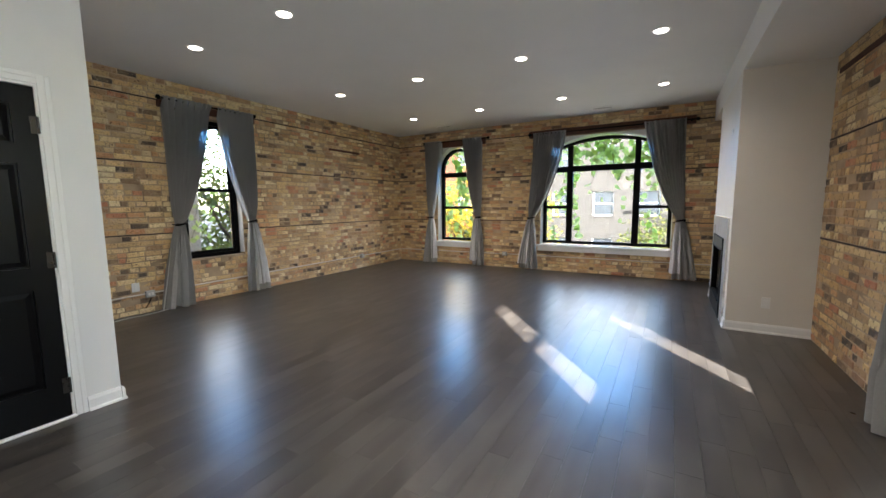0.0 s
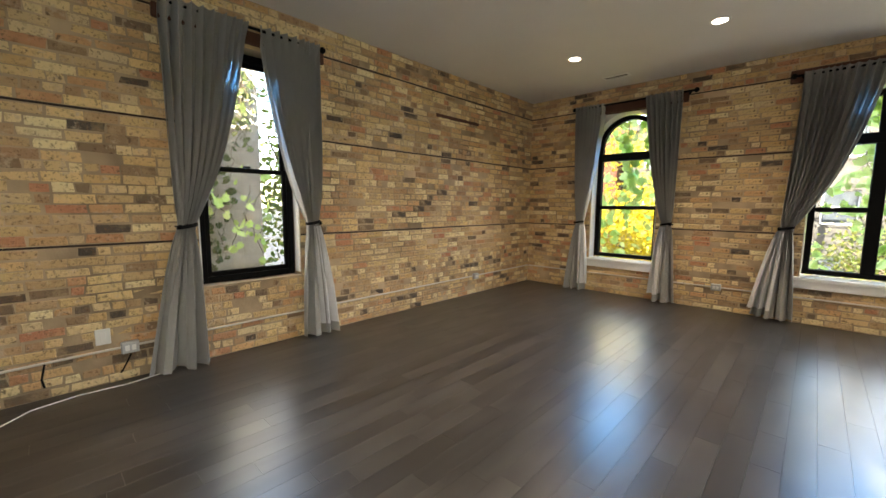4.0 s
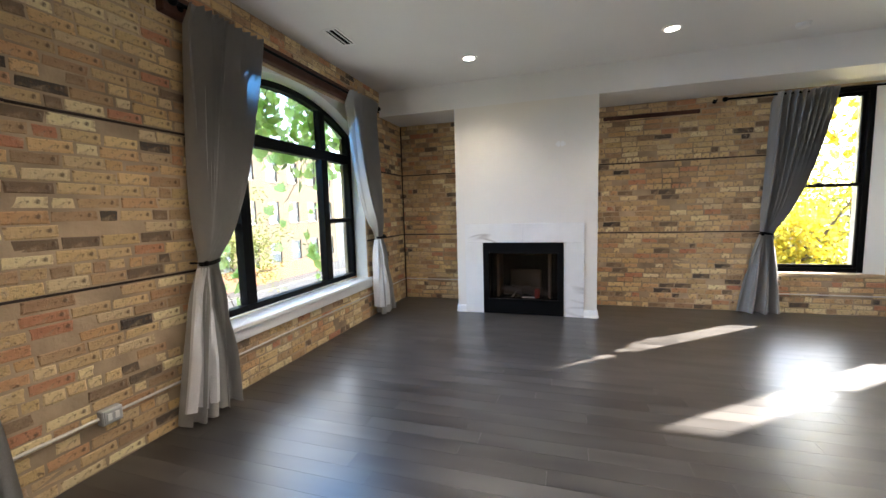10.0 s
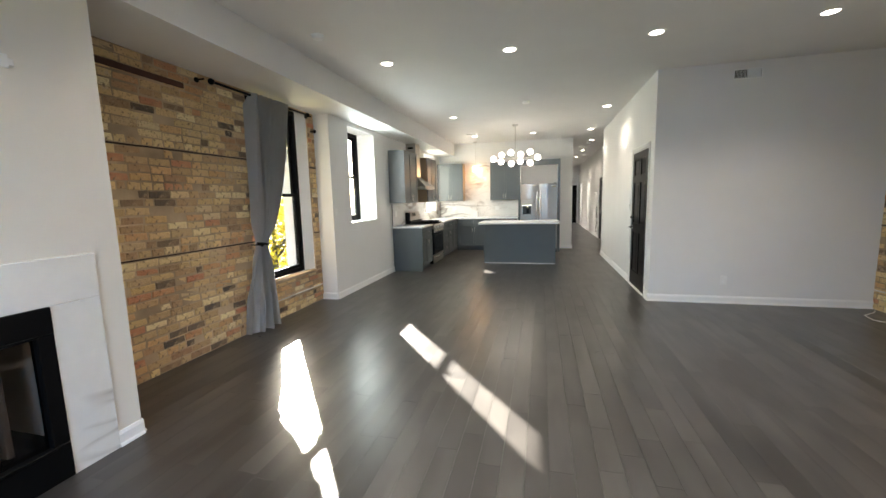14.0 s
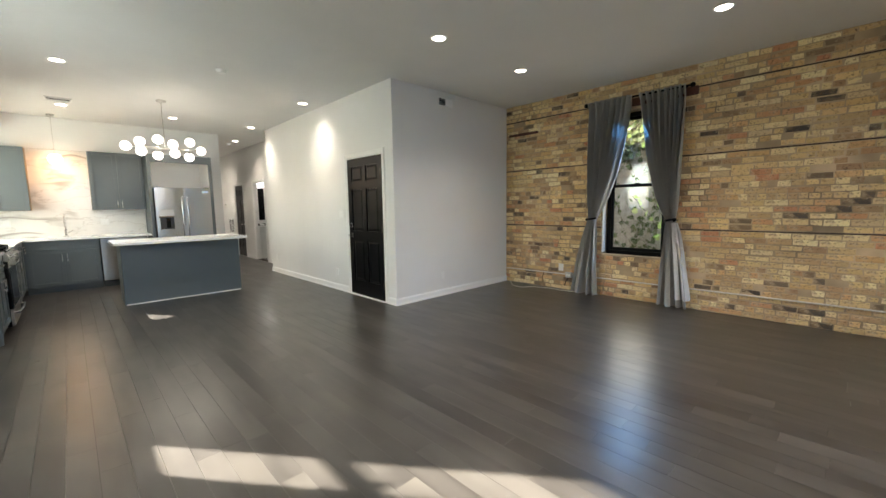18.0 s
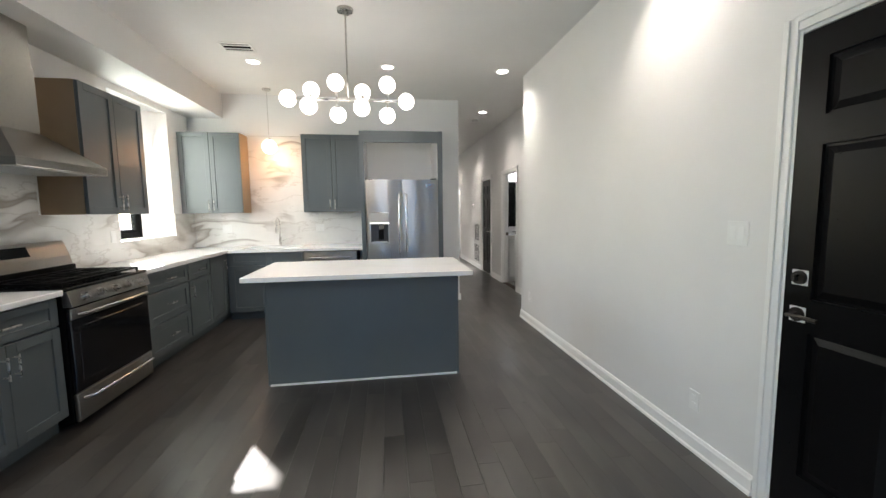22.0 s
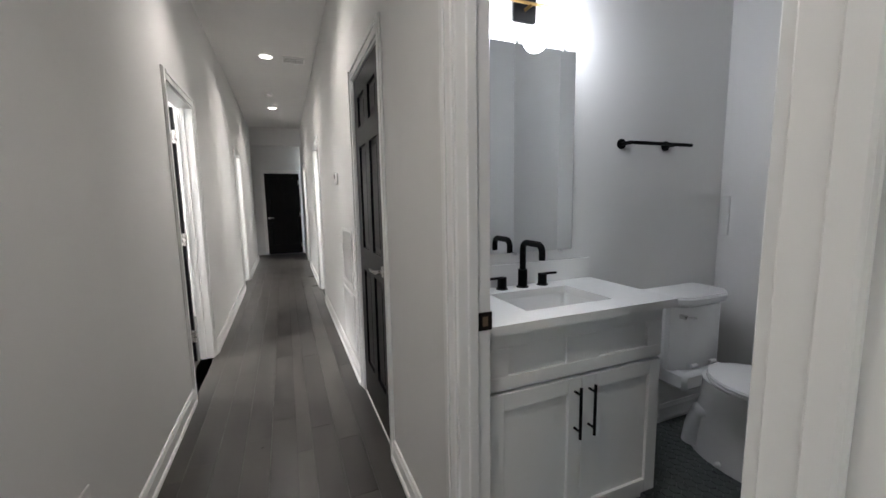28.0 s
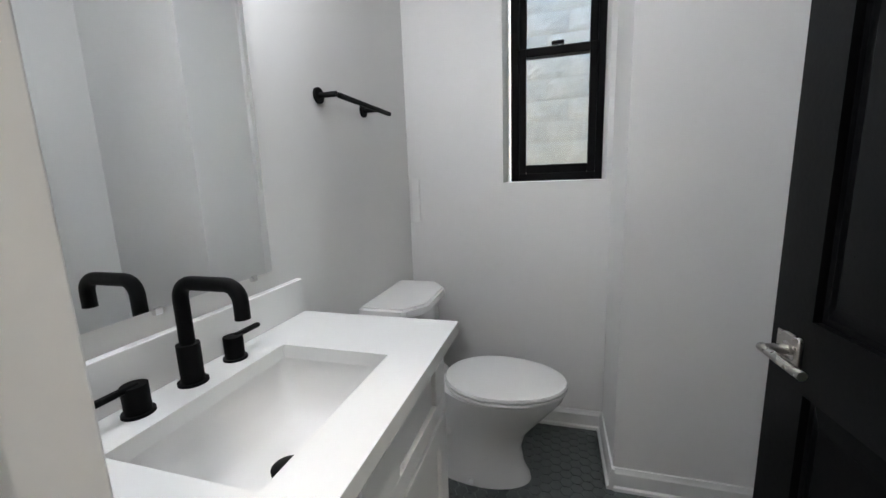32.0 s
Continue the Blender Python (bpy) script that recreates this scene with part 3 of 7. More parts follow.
def arched_ring(bm, w, y0, y1, width):
    outer = arch_points(w[0], w[1], w[4], w[3])
    inner = arch_points(w[0] + width, w[1] - width, w[4], w[3] - width)
    n = len(outer)
    vs = [[bm.verts.new((u, y, z)) for u, z in ring] for ring in (outer, inner) for y in (y0, y1)]
    o0, o1, i0, i1 = vs
    for k in range(n - 1):
        for a, b in ((o0, o1), (o1, i1), (i1, i0), (i0, o0)):
            bm.faces.new((a[k], a[k + 1], b[k + 1], b[k]))
    return bm


def arch_pane(parent, u0, u1, y, z0, w, width):
    arc = [(u, z) for u, z in arch_points(w[0] + width, w[1] - width, w[4], w[3] - width, 40) if u0 < u < u1]
    bm = bmesh.new()
    prism(bm, [(u0, z0)] + [(u0, arc[0][1])] + arc + [(u1, arc[-1][1])] + [(u1, z0)], "y", y - 0.003, y + 0.003)
    ob = part("pane", bm, GLASS, parent)
    ob.visible_shadow = False


def arched_window(name, w, mullions, label):
    yc, fw = NY + 0.215, 0.06
    u0, u1, z0 = w[0] + 0.012, w[1] - 0.012, w[2] + 0.03
    ww = (u0, u1, z0, w[3] - 0.03, w[4])
    th = thing(name, ((u0 + u1) / 2, yc, z0), label, "window", "", "structure")
    bm = bmesh.new()
    arched_ring(bm, ww, yc - 0.045, yc + 0.045, fw)
    part("arched_head", bm, BLACKFRAME, th)
    for a, b in ((u0, u0 + fw), (u1 - fw, u1)):
        part("jamb", boxes((a, b, yc - 0.045, yc + 0.045, z0, w[4]), bevel=0.004), BLACKFRAME, th)
    part("window_sill", boxes((u0 + fw, u1 - fw, yc - 0.045, yc + 0.045, z0, z0 + 0.055), bevel=0.004), BLACKFRAME, th)
    part("transom", boxes((u0 + fw, u1 - fw, yc - 0.045, yc + 0.045, 1.985, 2.095), bevel=0.005), BLACKFRAME, th)
    edges = [u0 + fw, *[m for m in mullions], u1 - fw]
    for m in mullions:
        part("mullion", boxes((m - 0.056, m + 0.056, yc - 0.045, yc + 0.045, z0 + 0.055, 1.985), bevel=0.005), BLACKFRAME, th)
        top = min(z for u, z in arch_points(*ww[:2], ww[4], ww[3], 60) if abs(u - m) < 0.08)
        part("mullion", boxes((m - 0.05, m + 0.05, yc - 0.04, yc + 0.04, 2.095, top - 0.02), bevel=0.004), BLACKFRAME, th)
    spans = list(zip(edges, edges[1:]))
    for k, (a, b) in enumerate(spans):
        a2, b2 = a + (0.056 if k else 0), b - (0.056 if k < len(spans) - 1 else 0)
        if len(spans) == 1 or k != 1:
            part("meeting_rail", boxes((a2, b2, yc - 0.035, yc + 0.035, 1.26, 1.315), bevel=0.004), BLACKFRAME, th)
            pane(th, "y", a2, b2, yc, z0 + 0.055, 1.26)
            pane(th, "y", a2, b2, yc, 1.315, 1.985)
        else:
            pane(th, "y", a2, b2, yc, z0 + 0.055, 1.985)
        arch_pane(th, a2, b2, yc, 2.095, ww, fw)
    return th


arched_window("window_1", AW, (), "tall black-framed arched window in the brick wall")
arched_window("window_2", BW, (-1.40, -0.195), "wide black-framed window with a flat arched top")
sash_window("window_3", "x", 3.262, 4.085, -5.60, 0.62, 2.60, 1.60, -1, "black double-hung window facing a leafy stone wall")
sash_window("window_4", "x", 2.455, 3.425, 1.73, 0.50, 2.655, 1.545, 1, "black double-hung window facing autumn trees")
sash_window("window_5", "x", 0.72, 1.545, 1.68, 1.115, 2.60, 1.86, 1, "black double-hung window set deep in a white wall")
sash_window("window_6", "x", -3.36, -2.54, 1.68, 1.115, 2.60, 1.86, 1, "black double-hung window above the kitchen worktop")
sash_window("window_7", "x", -5.315, -4.862, -5.575, 1.252, 2.60, 1.885, -1, "narrow black double-hung bathroom window", 0.04)
structure("trim_window_6_splay", prism(bmesh.new(), [(KX + 0.0, -3.568), (1.76, -3.568), (1.76, -3.36), (1.64, -3.36)], "z", 1.112, 2.608), WALL, "white splayed window reveal", "reveal")
structure("trim_window_5_splay", prism(bmesh.new(), [(KX + 0.0, 0.582), (1.64, 0.582), (1.64, 0.72)], "z", 1.112, 2.608), WALL, "white splayed window reveal", "reveal")
for y0, y1, x1, z in ((2.29, 3.43, EX + 0.06, 0.48),):
    structure("trim_sill_east", boxes((EX - 0.03, x1, y0, y1, z - 0.03, z + 0.012), bevel=0.006), MORTAR, "rough stone window sill", "sill")
# white boards in the arched openings
for w, a, b in ((AW, -4.43, -3.40), (BW, -1.99, 0.46)):
    th = thing("window_sill_board", ((a + b) / 2, NY, w[2]), "white painted timber sill with a deep apron", "window sill", "", "structure")
    part("board", boxes((a, b, NY - 0.055, NY + 0.17, w[2] - 0.03, w[2] + 0.012), bevel=0.008), TRIM, th)
    part("apron", boxes((a + 0.02, b - 0.02, NY - 0.034, NY - 0.008, w[2] - 0.115, w[2] - 0.03), bevel=0.004), TRIM, th)
    for u, s in ((w[0], 1), (w[1], -1)):
        part("reveal_lining", boxes((u - 0.002 * s, u + 0.010 * s, NY + 0.012, NY + 0.168, w[2] + 0.012, w[4])), TRIM, th)
for y in (WW[0], WW[1]):
    s = 1 if y == WW[0] else -1
    structure("trim_reveal_west", boxes((WX - 0.10, WX - 0.006, y - 0.002 * s, y + 0.012 * s, WW[2] + 0.03, WW[3])), TRIM, "white side lining of the window", "reveal")
structure("trim_reveal_east", prism(bmesh.new(), [(EX + 0.012, EW[0] - 0.004), (EX + 0.07, 2.457), (EX + T - 0.005, 2.457), (EX + T - 0.005, EW[0] - 0.004)], "z", EW[2] + 0.002, EW[3] - 0.002), TRIM, "white splayed side lining of the window", "reveal")

# ---- timber in the brick ----
def beam(name, at, size, material, label):
    x, y, z = at
    a, b, c = size
    ob = part(name, boxes((x - a / 2, x + a / 2, y - b / 2, y + b / 2, z - c / 2, z + c / 2), bevel=0.006), material)
    return tagged(ob, label, "lintel")


beam("timber_lintel", (-3.86, NY + 0.01, 2.715), (1.42, 0.10, 0.12), LINTEL, "red-brown old timber lintel above the arched window")
beam("timber_lintel", (-0.755, NY + 0.0, 2.735), (2.84, 0.12, 0.13), LINTEL, "long red-brown timber lintel above the wide window")
beam("timber_lintel", (WX - 0.01, 3.70, 2.70), (0.10, 1.36, 0.10), LINTEL, "red-brown timber lintel above the side window")
beam("timber_nailer", (WX - 0.01, 6.39, 2.45), (0.04, 0.86, 0.045), LINTEL, "short old timber strip set in the brick")
beam("timber_nailer", (WX - 0.01, 1.86, 2.53), (0.04, 0.58, 0.045), LINTEL, "short old timber strip set in the brick")
beam("timber_nailer", (EX + 0.005, 4.77, 2.52), (0.04, 1.12, 0.05), LINTEL, "short red-brown timber strip set in the brick")
LEDGES = (1.01, 1.93, 2.74)

# ---- curtains ----
def ease(a, b, s):
    return a + (b - a) * s


def curtain(axis, w, inward, top, tie, bottom, ztop, ztie, zbot, label, lining_side=0, folds=7, seed=1):
    """A tied-back curtain hung along u at distance w; top and bottom are (outer, inner) edges, tie is a place."""
    rnd = random.Random(seed)
    th = thing("curtain", swap(axis, tie, w, zbot), label, "curtain", "tied-back grey curtains")
    tw = 0.055
    sgn = 1 if top[1] > top[0] else -1
    ph = [rnd.uniform(0, 6.28) for _ in range(4)]

    def edges(z):
        if z > ztie:
            s = (ztop - z) / (ztop - ztie)
            return ease(top[0], tie - sgn * tw, s ** 1.3), ease(top[1], tie + sgn * tw, 0.62 * s ** 1.1 + 0.38 * s ** 3.2)
        s = (ztie - z) / (ztie - zbot)
        return ease(tie - sgn * tw, bottom[0], s ** 0.8), ease(tie + sgn * tw, bottom[1], s ** 0.8)

    def sheet(nz, nu, off, mul, lo=0.0, hi=1.0, zl=None):
        bm = bmesh.new()
        grids = []
        for layer in (0.0, 0.006):
            rows = []
            for j in range(nz + 1):
                z = ztop + (zbot - ztop) * j / nz
                if zl:
                    z = zl[0] + (zl[1] - zl[0]) * j / nz
                a, b = edges(z)
                near = abs(z - ztie)
                squeeze = 1 - 0.75 * math.exp(-(near / 0.16) ** 2)
                row = []
                for i in range(nu + 1):
                    f = lo + (hi - lo) * i / nu
                    u = a + (b - a) * f
                    amp = (0.052 * squeeze + 0.010) * mul
                    low = min(1.0, max(0.0, (ztie + 0.15 - z) / 0.8))
                    head = max(0.0, 1 - (ztop - z) / 0.12)
                    g = f + 0.035 * math.sin(5.1 * f + ph[1]) + 0.012 * math.sin(13 * f + ph[2] + z)
                    t = g * folds * 2.9 * math.pi
                    tb = (g * folds * 0.52 + 0.08 * math.sin(7 * f + ph[3])) * 2 * math.pi
                    fine = math.sin(t + ph[0] + 0.5 * math.sin(z * 1.7 + ph[1])) + 0.45 * math.sin(t * 1.9 + ph[2] + z * 0.6)
                    broad = 1.25 * math.sin(tb + ph[0]) + 0.35 * math.sin(tb * 2.3 + ph[2] + 0.8 * z)
                    d = amp * ((1 - low) * fine * (1 - 0.55 * head) + low * broad) + 0.048 * head
                    u += 0.012 * squeeze * math.cos(t + ph[0]) * sgn
                    gather = 0.02 * math.sin(3 * math.pi * f) * math.exp(-(near / 0.4) ** 2)
                    ww = w + inward * (d + gather + off + layer + 0.012 * math.sin(z * 2.3 + ph[3]))
                    row.append(bm.verts.new(swap(axis, u, ww, z + 0.006 * math.sin(t * 0.5 + ph[1]) * (1 if j == nz else 0))))
                rows.append(row)
            grids.append(rows)
        for g in grids:
            for j in range(nz):
                for i in range(nu):
                    bm.faces.new((g[j][i], g[j][i + 1], g[j + 1][i + 1], g[j + 1][i]))
        g0, g1 = grids
        for j in range(nz):
            for i in (0, nu):
                bm.faces.new((g0[j][i], g0[j + 1][i], g1[j + 1][i], g1[j][i]))
        for i in range(nu):
            for j in (0, nz):
                bm.faces.new((g0[j][i], g0[j][i + 1], g1[j][i + 1], g1[j][i]))
        return bm

    part("fabric", sheet(46, folds * 13, 0.0, 1.0), CURTAIN, th, "", True)
    if lining_side:
        lo, hi = ((0.58, 1.12) if lining_side > 0 else (-0.12, 0.42))
        part("lining", sheet(20, 24, 0.020, 0.9, lo, hi, (ztie - 0.03, zbot + 0.10)), LINING, th, "pale lining turned out below the tie", True)
    bm = bmesh.new()
    for k in range(2):
        pts = []
        for i in range(17):
            a = 2 * math.pi * i / 16
            u = tie + (tw + 0.010) * math.cos(a)
            pts.append(swap(axis, u, w + inward * (0.035 + 0.055 * math.sin(a)), ztie + 0.012 * math.cos(a) + 0.012 * k))
        tube(bm, pts, 0.008, 6)
    part("tie_band", bm, IRON, th, "thin dark tie band", True)
    hold = tie - sgn * 0.055
    bm = bmesh.new()
    cyl(bm, swap(axis, hold, w - inward * 0.075, ztie), swap(axis, hold, w + inward * 0.06, ztie), 0.007)
    ball(bm, swap(axis, hold, w + inward * 0.07, ztie), 0.019, 14, 8)
    hk = part("holdback", bm, IRON, None, "", True)
    tagged(hk, "matt black metal curtain holdback on the wall", "curtain holdback", "curtain holdbacks")
    return th


def rod(axis, w, u0, u1, z, wall, label, r=0.0125):
    th = thing("curtain_rod", swap(axis, (u0 + u1) / 2, w, z), label, "curtain rod")
    bm = bmesh.new()
    cyl(bm, swap(axis, u0, w, z), swap(axis, u1, w, z), r)
    part("pole", bm, IRON, th, "", True)
    for u, s in ((u0, -1), (u1, 1)):
        bm = bmesh.new()
        ball(bm, swap(axis, u + s * 0.025, w, z), 0.030, 14, 10)
        part("finial", bm, IRON, th, "", True)
        bm = bmesh.new()
        cyl(bm, swap(axis, u - s * 0.06, wall, z), swap(axis, u - s * 0.06, w, z), 0.008)
        cyl(bm, swap(axis, u - s * 0.06, wall, z), swap(axis, u - s * 0.06, wall + (w - wall) * 0.12, z), 0.024)
        part("bracket", bm, IRON, th, "", True)
    return th


G = "grey linen curtain, tied back beside the "
CY = NY - 0.095
rod("y", CY, -4.63, -3.08, 2.765, NY - 0.03, "black metal curtain rod above the arched window")
rod("y", CY - 0.01, -2.12, 0.66, 2.725, NY - 0.055, "black metal curtain rod above the wide window")
rod("x", WX + 0.095, 3.03, 4.31, 2.755, WX + 0.03, "black metal curtain rod above the side window")
rod("x", EX - 0.09, 4.00, 2.36, 2.615, EX, "black metal curtain rod on the brick beside the fireplace")
curtain("y", CY, -1, (-4.61, -4.19), -4.485, (-4.68, -4.37), 2.785, 1.055, 0.01, G + "arched window", 1, 5, 3)
curtain("y", CY, -1, (-3.19, -3.62), -3.285, (-3.13, -3.42), 2.785, 1.07, 0.02, G + "arched window", 1, 5, 4)
curtain("y", CY - 0.01, -1, (-2.05, -1.43), -2.075, (-2.33, -1.93), 2.75, 1.07, 0.03, G + "wide window", -1, 7, 5)
curtain("y", CY - 0.01, -1, (0.51, -0.11), 0.525, (0.80, 0.42), 2.75, 1.05, 0.04, G + "wide window", 1, 7, 6)
curtain("x", WX + 0.095, 1, (3.05, 3.64), 3.135, (2.84, 3.23), 2.775, 1.125, 0.01, G + "side window", 0, 6, 7)
curtain("x", WX + 0.095, 1, (4.28, 3.73), 4.17, (4.40, 4.06), 2.775, 1.125, 0.015, G + "side window", -1, 6, 8)
curtain("x", EX - 0.095, -1, (3.47, 2.90), 3.50, (3.76, 3.30), 2.635, 0.985, 0.01, G + "window near the fireplace", 0, 6, 9)

bm = bmesh.new()
cyl(bm, (EX, 2.20, 2.43), (EX - 0.06, 2.20, 2.43), 0.008)
cyl(bm, (EX - 0.06, 2.20, 2.43), (EX - 0.075, 2.20, 2.43), 0.026)
tagged(part("holdback", bm, IRON, None, "", True), "matt black metal curtain holdback on the brick pier", "curtain holdback", "curtain holdbacks")

# ---- conduit, boxes and outlets on the brick ----
def conduit(pts, label):
    bm = bmesh.new()
    tube(bm, pts, 0.0095, 8)
    th = part("electrical_conduit", bm, CONDUIT, None, "", True)
    tagged(th, label, "conduit")
    return th


CZ = 0.262
conduit([(WX + 0.014, 1.53, 0.235), (WX + 0.014, 2.72, 0.25), (WX + 0.014, 5.0, CZ), (WX + 0.014, 8.24, CZ + 0.01)], "thin metal conduit run along the foot of the brick wall")
conduit([(WX + 0.03, NY - 0.014, CZ + 0.01), (-2.7, NY - 0.014, 0.295), (EX - 0.04, NY - 0.014, 0.305)], "thin metal conduit run along the foot of the front wall")
conduit([(EX - 0.014, 7.23, 0.305), (EX - 0.014, 8.24, 0.305)], "thin metal conduit in the brick alcove")
conduit([(EX - 0.014, 2.13, 0.235), (EX - 0.014, 3.6, 0.235)], "thin metal conduit below the side window")
conduit([(EX - 0.016, NY - 0.018, 0.0), (EX - 0.016, NY - 0.018, 2.67)], "dark upright pipe in the corner of the alcove").data.materials[0] = DARKWOOD


def wall_box(axis, w, inward, u, z, size, material, label, slots=True):
    th = thing("outlet_box", swap(axis, u, w, z - size / 2), label, "outlet")
    bm = bmesh.new()
    bar(bm, axis, u - size * 0.62, u + size * 0.62, w, w + inward * 0.045, z - size * 0.5, z + size * 0.5, 0.006)
    part("box", bm, material, th)
    bm = bmesh.new()
    bar(bm, axis, u - size * 0.5, u + size * 0.5, w + inward * 0.045, w + inward * 0.049, z - size * 0.4, z + size * 0.4, 0.001)
    plate = part("cover_plate", bm, material, th)
    for s in (-0.22, 0.22) if slots else ():
        bm = bmesh.new()
        bar(bm, axis, u + s * size - 0.013, u + s * size + 0.013, w + inward * 0.049, w + inward * 0.052, z - 0.02, z + 0.02, 0.003)
        part("socket", bm, PLASTIC, plate)
    return th


wall_box("x", WX, 1, 2.745, 0.245, 0.085, GALV, "galvanised junction box on the brick conduit")
wall_box("x", WX, 1, 6.79, 0.262, 0.085, GALV, "galvanised junction box on the brick conduit")
wall_box("y", NY, -1, -2.69, 0.295, 0.085, GALV, "galvanised junction box on the front wall conduit")


def plate(axis, w, inward, u, z, label, kind="outlet", wide=0.072, tall=0.116):
    th = thing("wall_plate", swap(axis, u, w, z - tall / 2), label, "light switch" if kind != "outlet" else "outlet")
    bm = bmesh.new()
    bar(bm, axis, u - wide / 2, u + wide / 2, w, w + inward * 0.006, z - tall / 2, z + tall / 2, 0.002)
    part("plate", bm, PLASTIC, th)
    n = max(1, round(wide / 0.072)) if kind != "outlet" else 1
    for k in range(n):
        uu = u + (k - (n - 1) / 2) * 0.046
        for dz in ((-0.022, 0.022) if kind == "outlet" else (0,)):
            bm = bmesh.new()
            bar(bm, axis, uu - 0.016, uu + 0.016, w + inward * 0.006, w + inward * 0.0085, z + dz - (0.013 if kind == "outlet" else 0.032), z + dz + (0.013 if kind == "outlet" else 0.032), 0.001)
            part("socket" if kind == "outlet" else "rocker", bm, TRIM, th)
    return th


plate("x", WX + 0.008, 1, 2.60, 0.352, "white plastic outlet plate on the brick", "blank", 0.085, 0.115)
plate("y", ENY, 1, -3.857, 0.305, "white outlet plate on the entry block wall")
plate("x", ENX, 1, 0.10, 1.252, "white double light switch beside the entry door", "switch", 0.118, 0.118)
plate("x", ENX, 1, -0.111, 0.29, "white outlet plate low on the entry wall")
plate("x", ENX, 1, -2.69, 0.32, "white outlet plate low on the entry wall")
plate("x", KX, -1, 2.03, 1.30, "white light switch near the kitchen window", "switch")
plate("x", FPX, -1, 5.87, 2.14, "blank white bracket plate above the fireplace", "blank", 0.12, 0.035)
plate("x", HEX, -1, -5.76, 0.36, "white outlet plate low on the hall wall")
plate("y", 5.44, -1, 1.25, 0.32, "white outlet on the side of the chimney breast")
bm = bmesh.new()
tube(bm, [(WX + 0.03, 1.60, 0.004), (WX + 0.10, 1.70, 0.004), (WX + 0.30, 1.86, 0.004), (WX + 0.34, 2.05, 0.004), (WX + 0.16, 2.22, 0.004), (WX + 0.10, 2.45, 0.004), (WX + 0.12, 2.70, 0.004), (WX + 0.08, 2.92, 0.005)], 0.004, 6)
tagged(part("loose_cable", bm, PLASTIC, None, "", True), "thin white cable lying loose on the dark floor", "cable")
bm = bmesh.new()
tube(bm, [(WX + 0.05, 2.745, 0.20), (WX + 0.055, 2.71, 0.13), (WX + 0.04, 2.68, 0.07)], 0.006, 6)
tagged(part("loose_cable", bm, IRON, None, "", True), "short black cable stub hanging from the junction box", "cable")
bm = bmesh.new()
tube(bm, [(WX + 0.02, 2.30, 0.24), (WX + 0.05, 2.28, 0.15), (WX + 0.05, 2.29, 0.09)], 0.006, 6)
tagged(part("loose_cable", bm, IRON, None, "", True), "short black cable stub hanging from the junction box", "cable")

# ---- fireplace ----
fp = thing("fireplace", (0.9, 6.34, 0), "black gas fireplace in a white veined marble surround", "fireplace")
SX = FPX - 0.02
for nm, a, b, c, d in (("marble_leg", 5.59, FB[0] + 0.002, 0.0, FB[3]), ("marble_leg", FB[1] - 0.002, 7.085, 0.0, FB[3]), ("marble_header", 5.59, 6.335, FB[3] + 0.001, 1.185), ("marble_header", 6.337, 7.085, FB[3] + 0.001, 1.185)):
    part(nm, boxes((SX, FPX + 0.002, a, b, c, d), bevel=0.002), MARBLE, fp, "white marble slab with grey veins")
y0, y1 = FB[0], FB[1]
part("firebox_frame", boxes((SX - 0.012, FPX + 0.03, y0, y1, 0.80, FB[3]), (SX - 0.012, FPX + 0.03, y0, y1, 0.005, 0.20), (SX - 0.010, FPX + 0.03, y0, y0 + 0.075, 0.20, 0.80), (SX - 0.010, FPX + 0.03, y1 - 0.075, y1, 0.20, 0.80), bevel=0.004), IRON, fp)
part("trim_bar", boxes((SX - 0.024, SX - 0.010, y0 + 0.07, y1 - 0.07, 0.795, 0.807), bevel=0.003), IRON, fp)
part("trim_bar", boxes((SX - 0.026, SX - 0.010, y0 + 0.07, y1 - 0.07, 0.192, 0.206), bevel=0.003), IRON, fp)
FIREBRICK = paint("pale_refractory", (0.20, 0.155, 0.115), 0.9, 0.3, 0.4, 40)
part("side_liner", boxes((FPX + 0.10, 1.40, y0 + 0.16, y0 + 0.19, 0.10, 0.86), bevel=0.004), FIREBRICK, fp)
part("side_liner", boxes((FPX + 0.10, 1.40, y1 - 0.19, y1 - 0.16, 0.10, 0.86), bevel=0.004), FIREBRICK, fp)
part("back_liner", boxes((1.40, 1.44, y0, y1, 0.05, 0.92)), DARK, fp)
part("firebox_floor", boxes((FPX + 0.03, 1.44, y0, y1, 0.05, 0.20)), DARK, fp)
part("hood_liner", boxes((FPX + 0.03, 1.44, y0, y1, 0.86, 0.92)), DARK, fp)
part("back_panel", boxes((1.36, 1.398, y0 + 0.3, y1 - 0.3, 0.20, 0.52), bevel=0.01), FIREBRICK, fp)
gl = part("glass_door", boxes((FPX + 0.004, FPX + 0.010, y0 + 0.075, y1 - 0.075, 0.20, 0.80)), FIREGLASS, fp)
gl.visible_shadow = False
rnd = random.Random(4)
LOG = paint("ceramic_log", (0.10, 0.075, 0.06), 0.9, 0.5, 0.8, 25)
for k in range(5):
    bm = bmesh.new()
    yy = y0 + 0.33 + 0.09 * k
    cyl(bm, (1.05 + rnd.uniform(0, 0.15), yy - 0.16, 0.24 + 0.05 * (k % 2)), (1.10 + rnd.uniform(0, 0.12), yy + 0.18, 0.25 + 0.06 * ((k + 1) % 2)), 0.040, 0.033, 10)
    for v in bm.verts:
        v.co += Vector((rnd.uniform(-1, 1), rnd.uniform(-1, 1), rnd.uniform(-1, 1))) * 0.007
    tagged(part("fire_log", bm, LOG, None, "", True), "charred ceramic log in the fireplace", "log", "ceramic logs")
bm = bmesh.new()
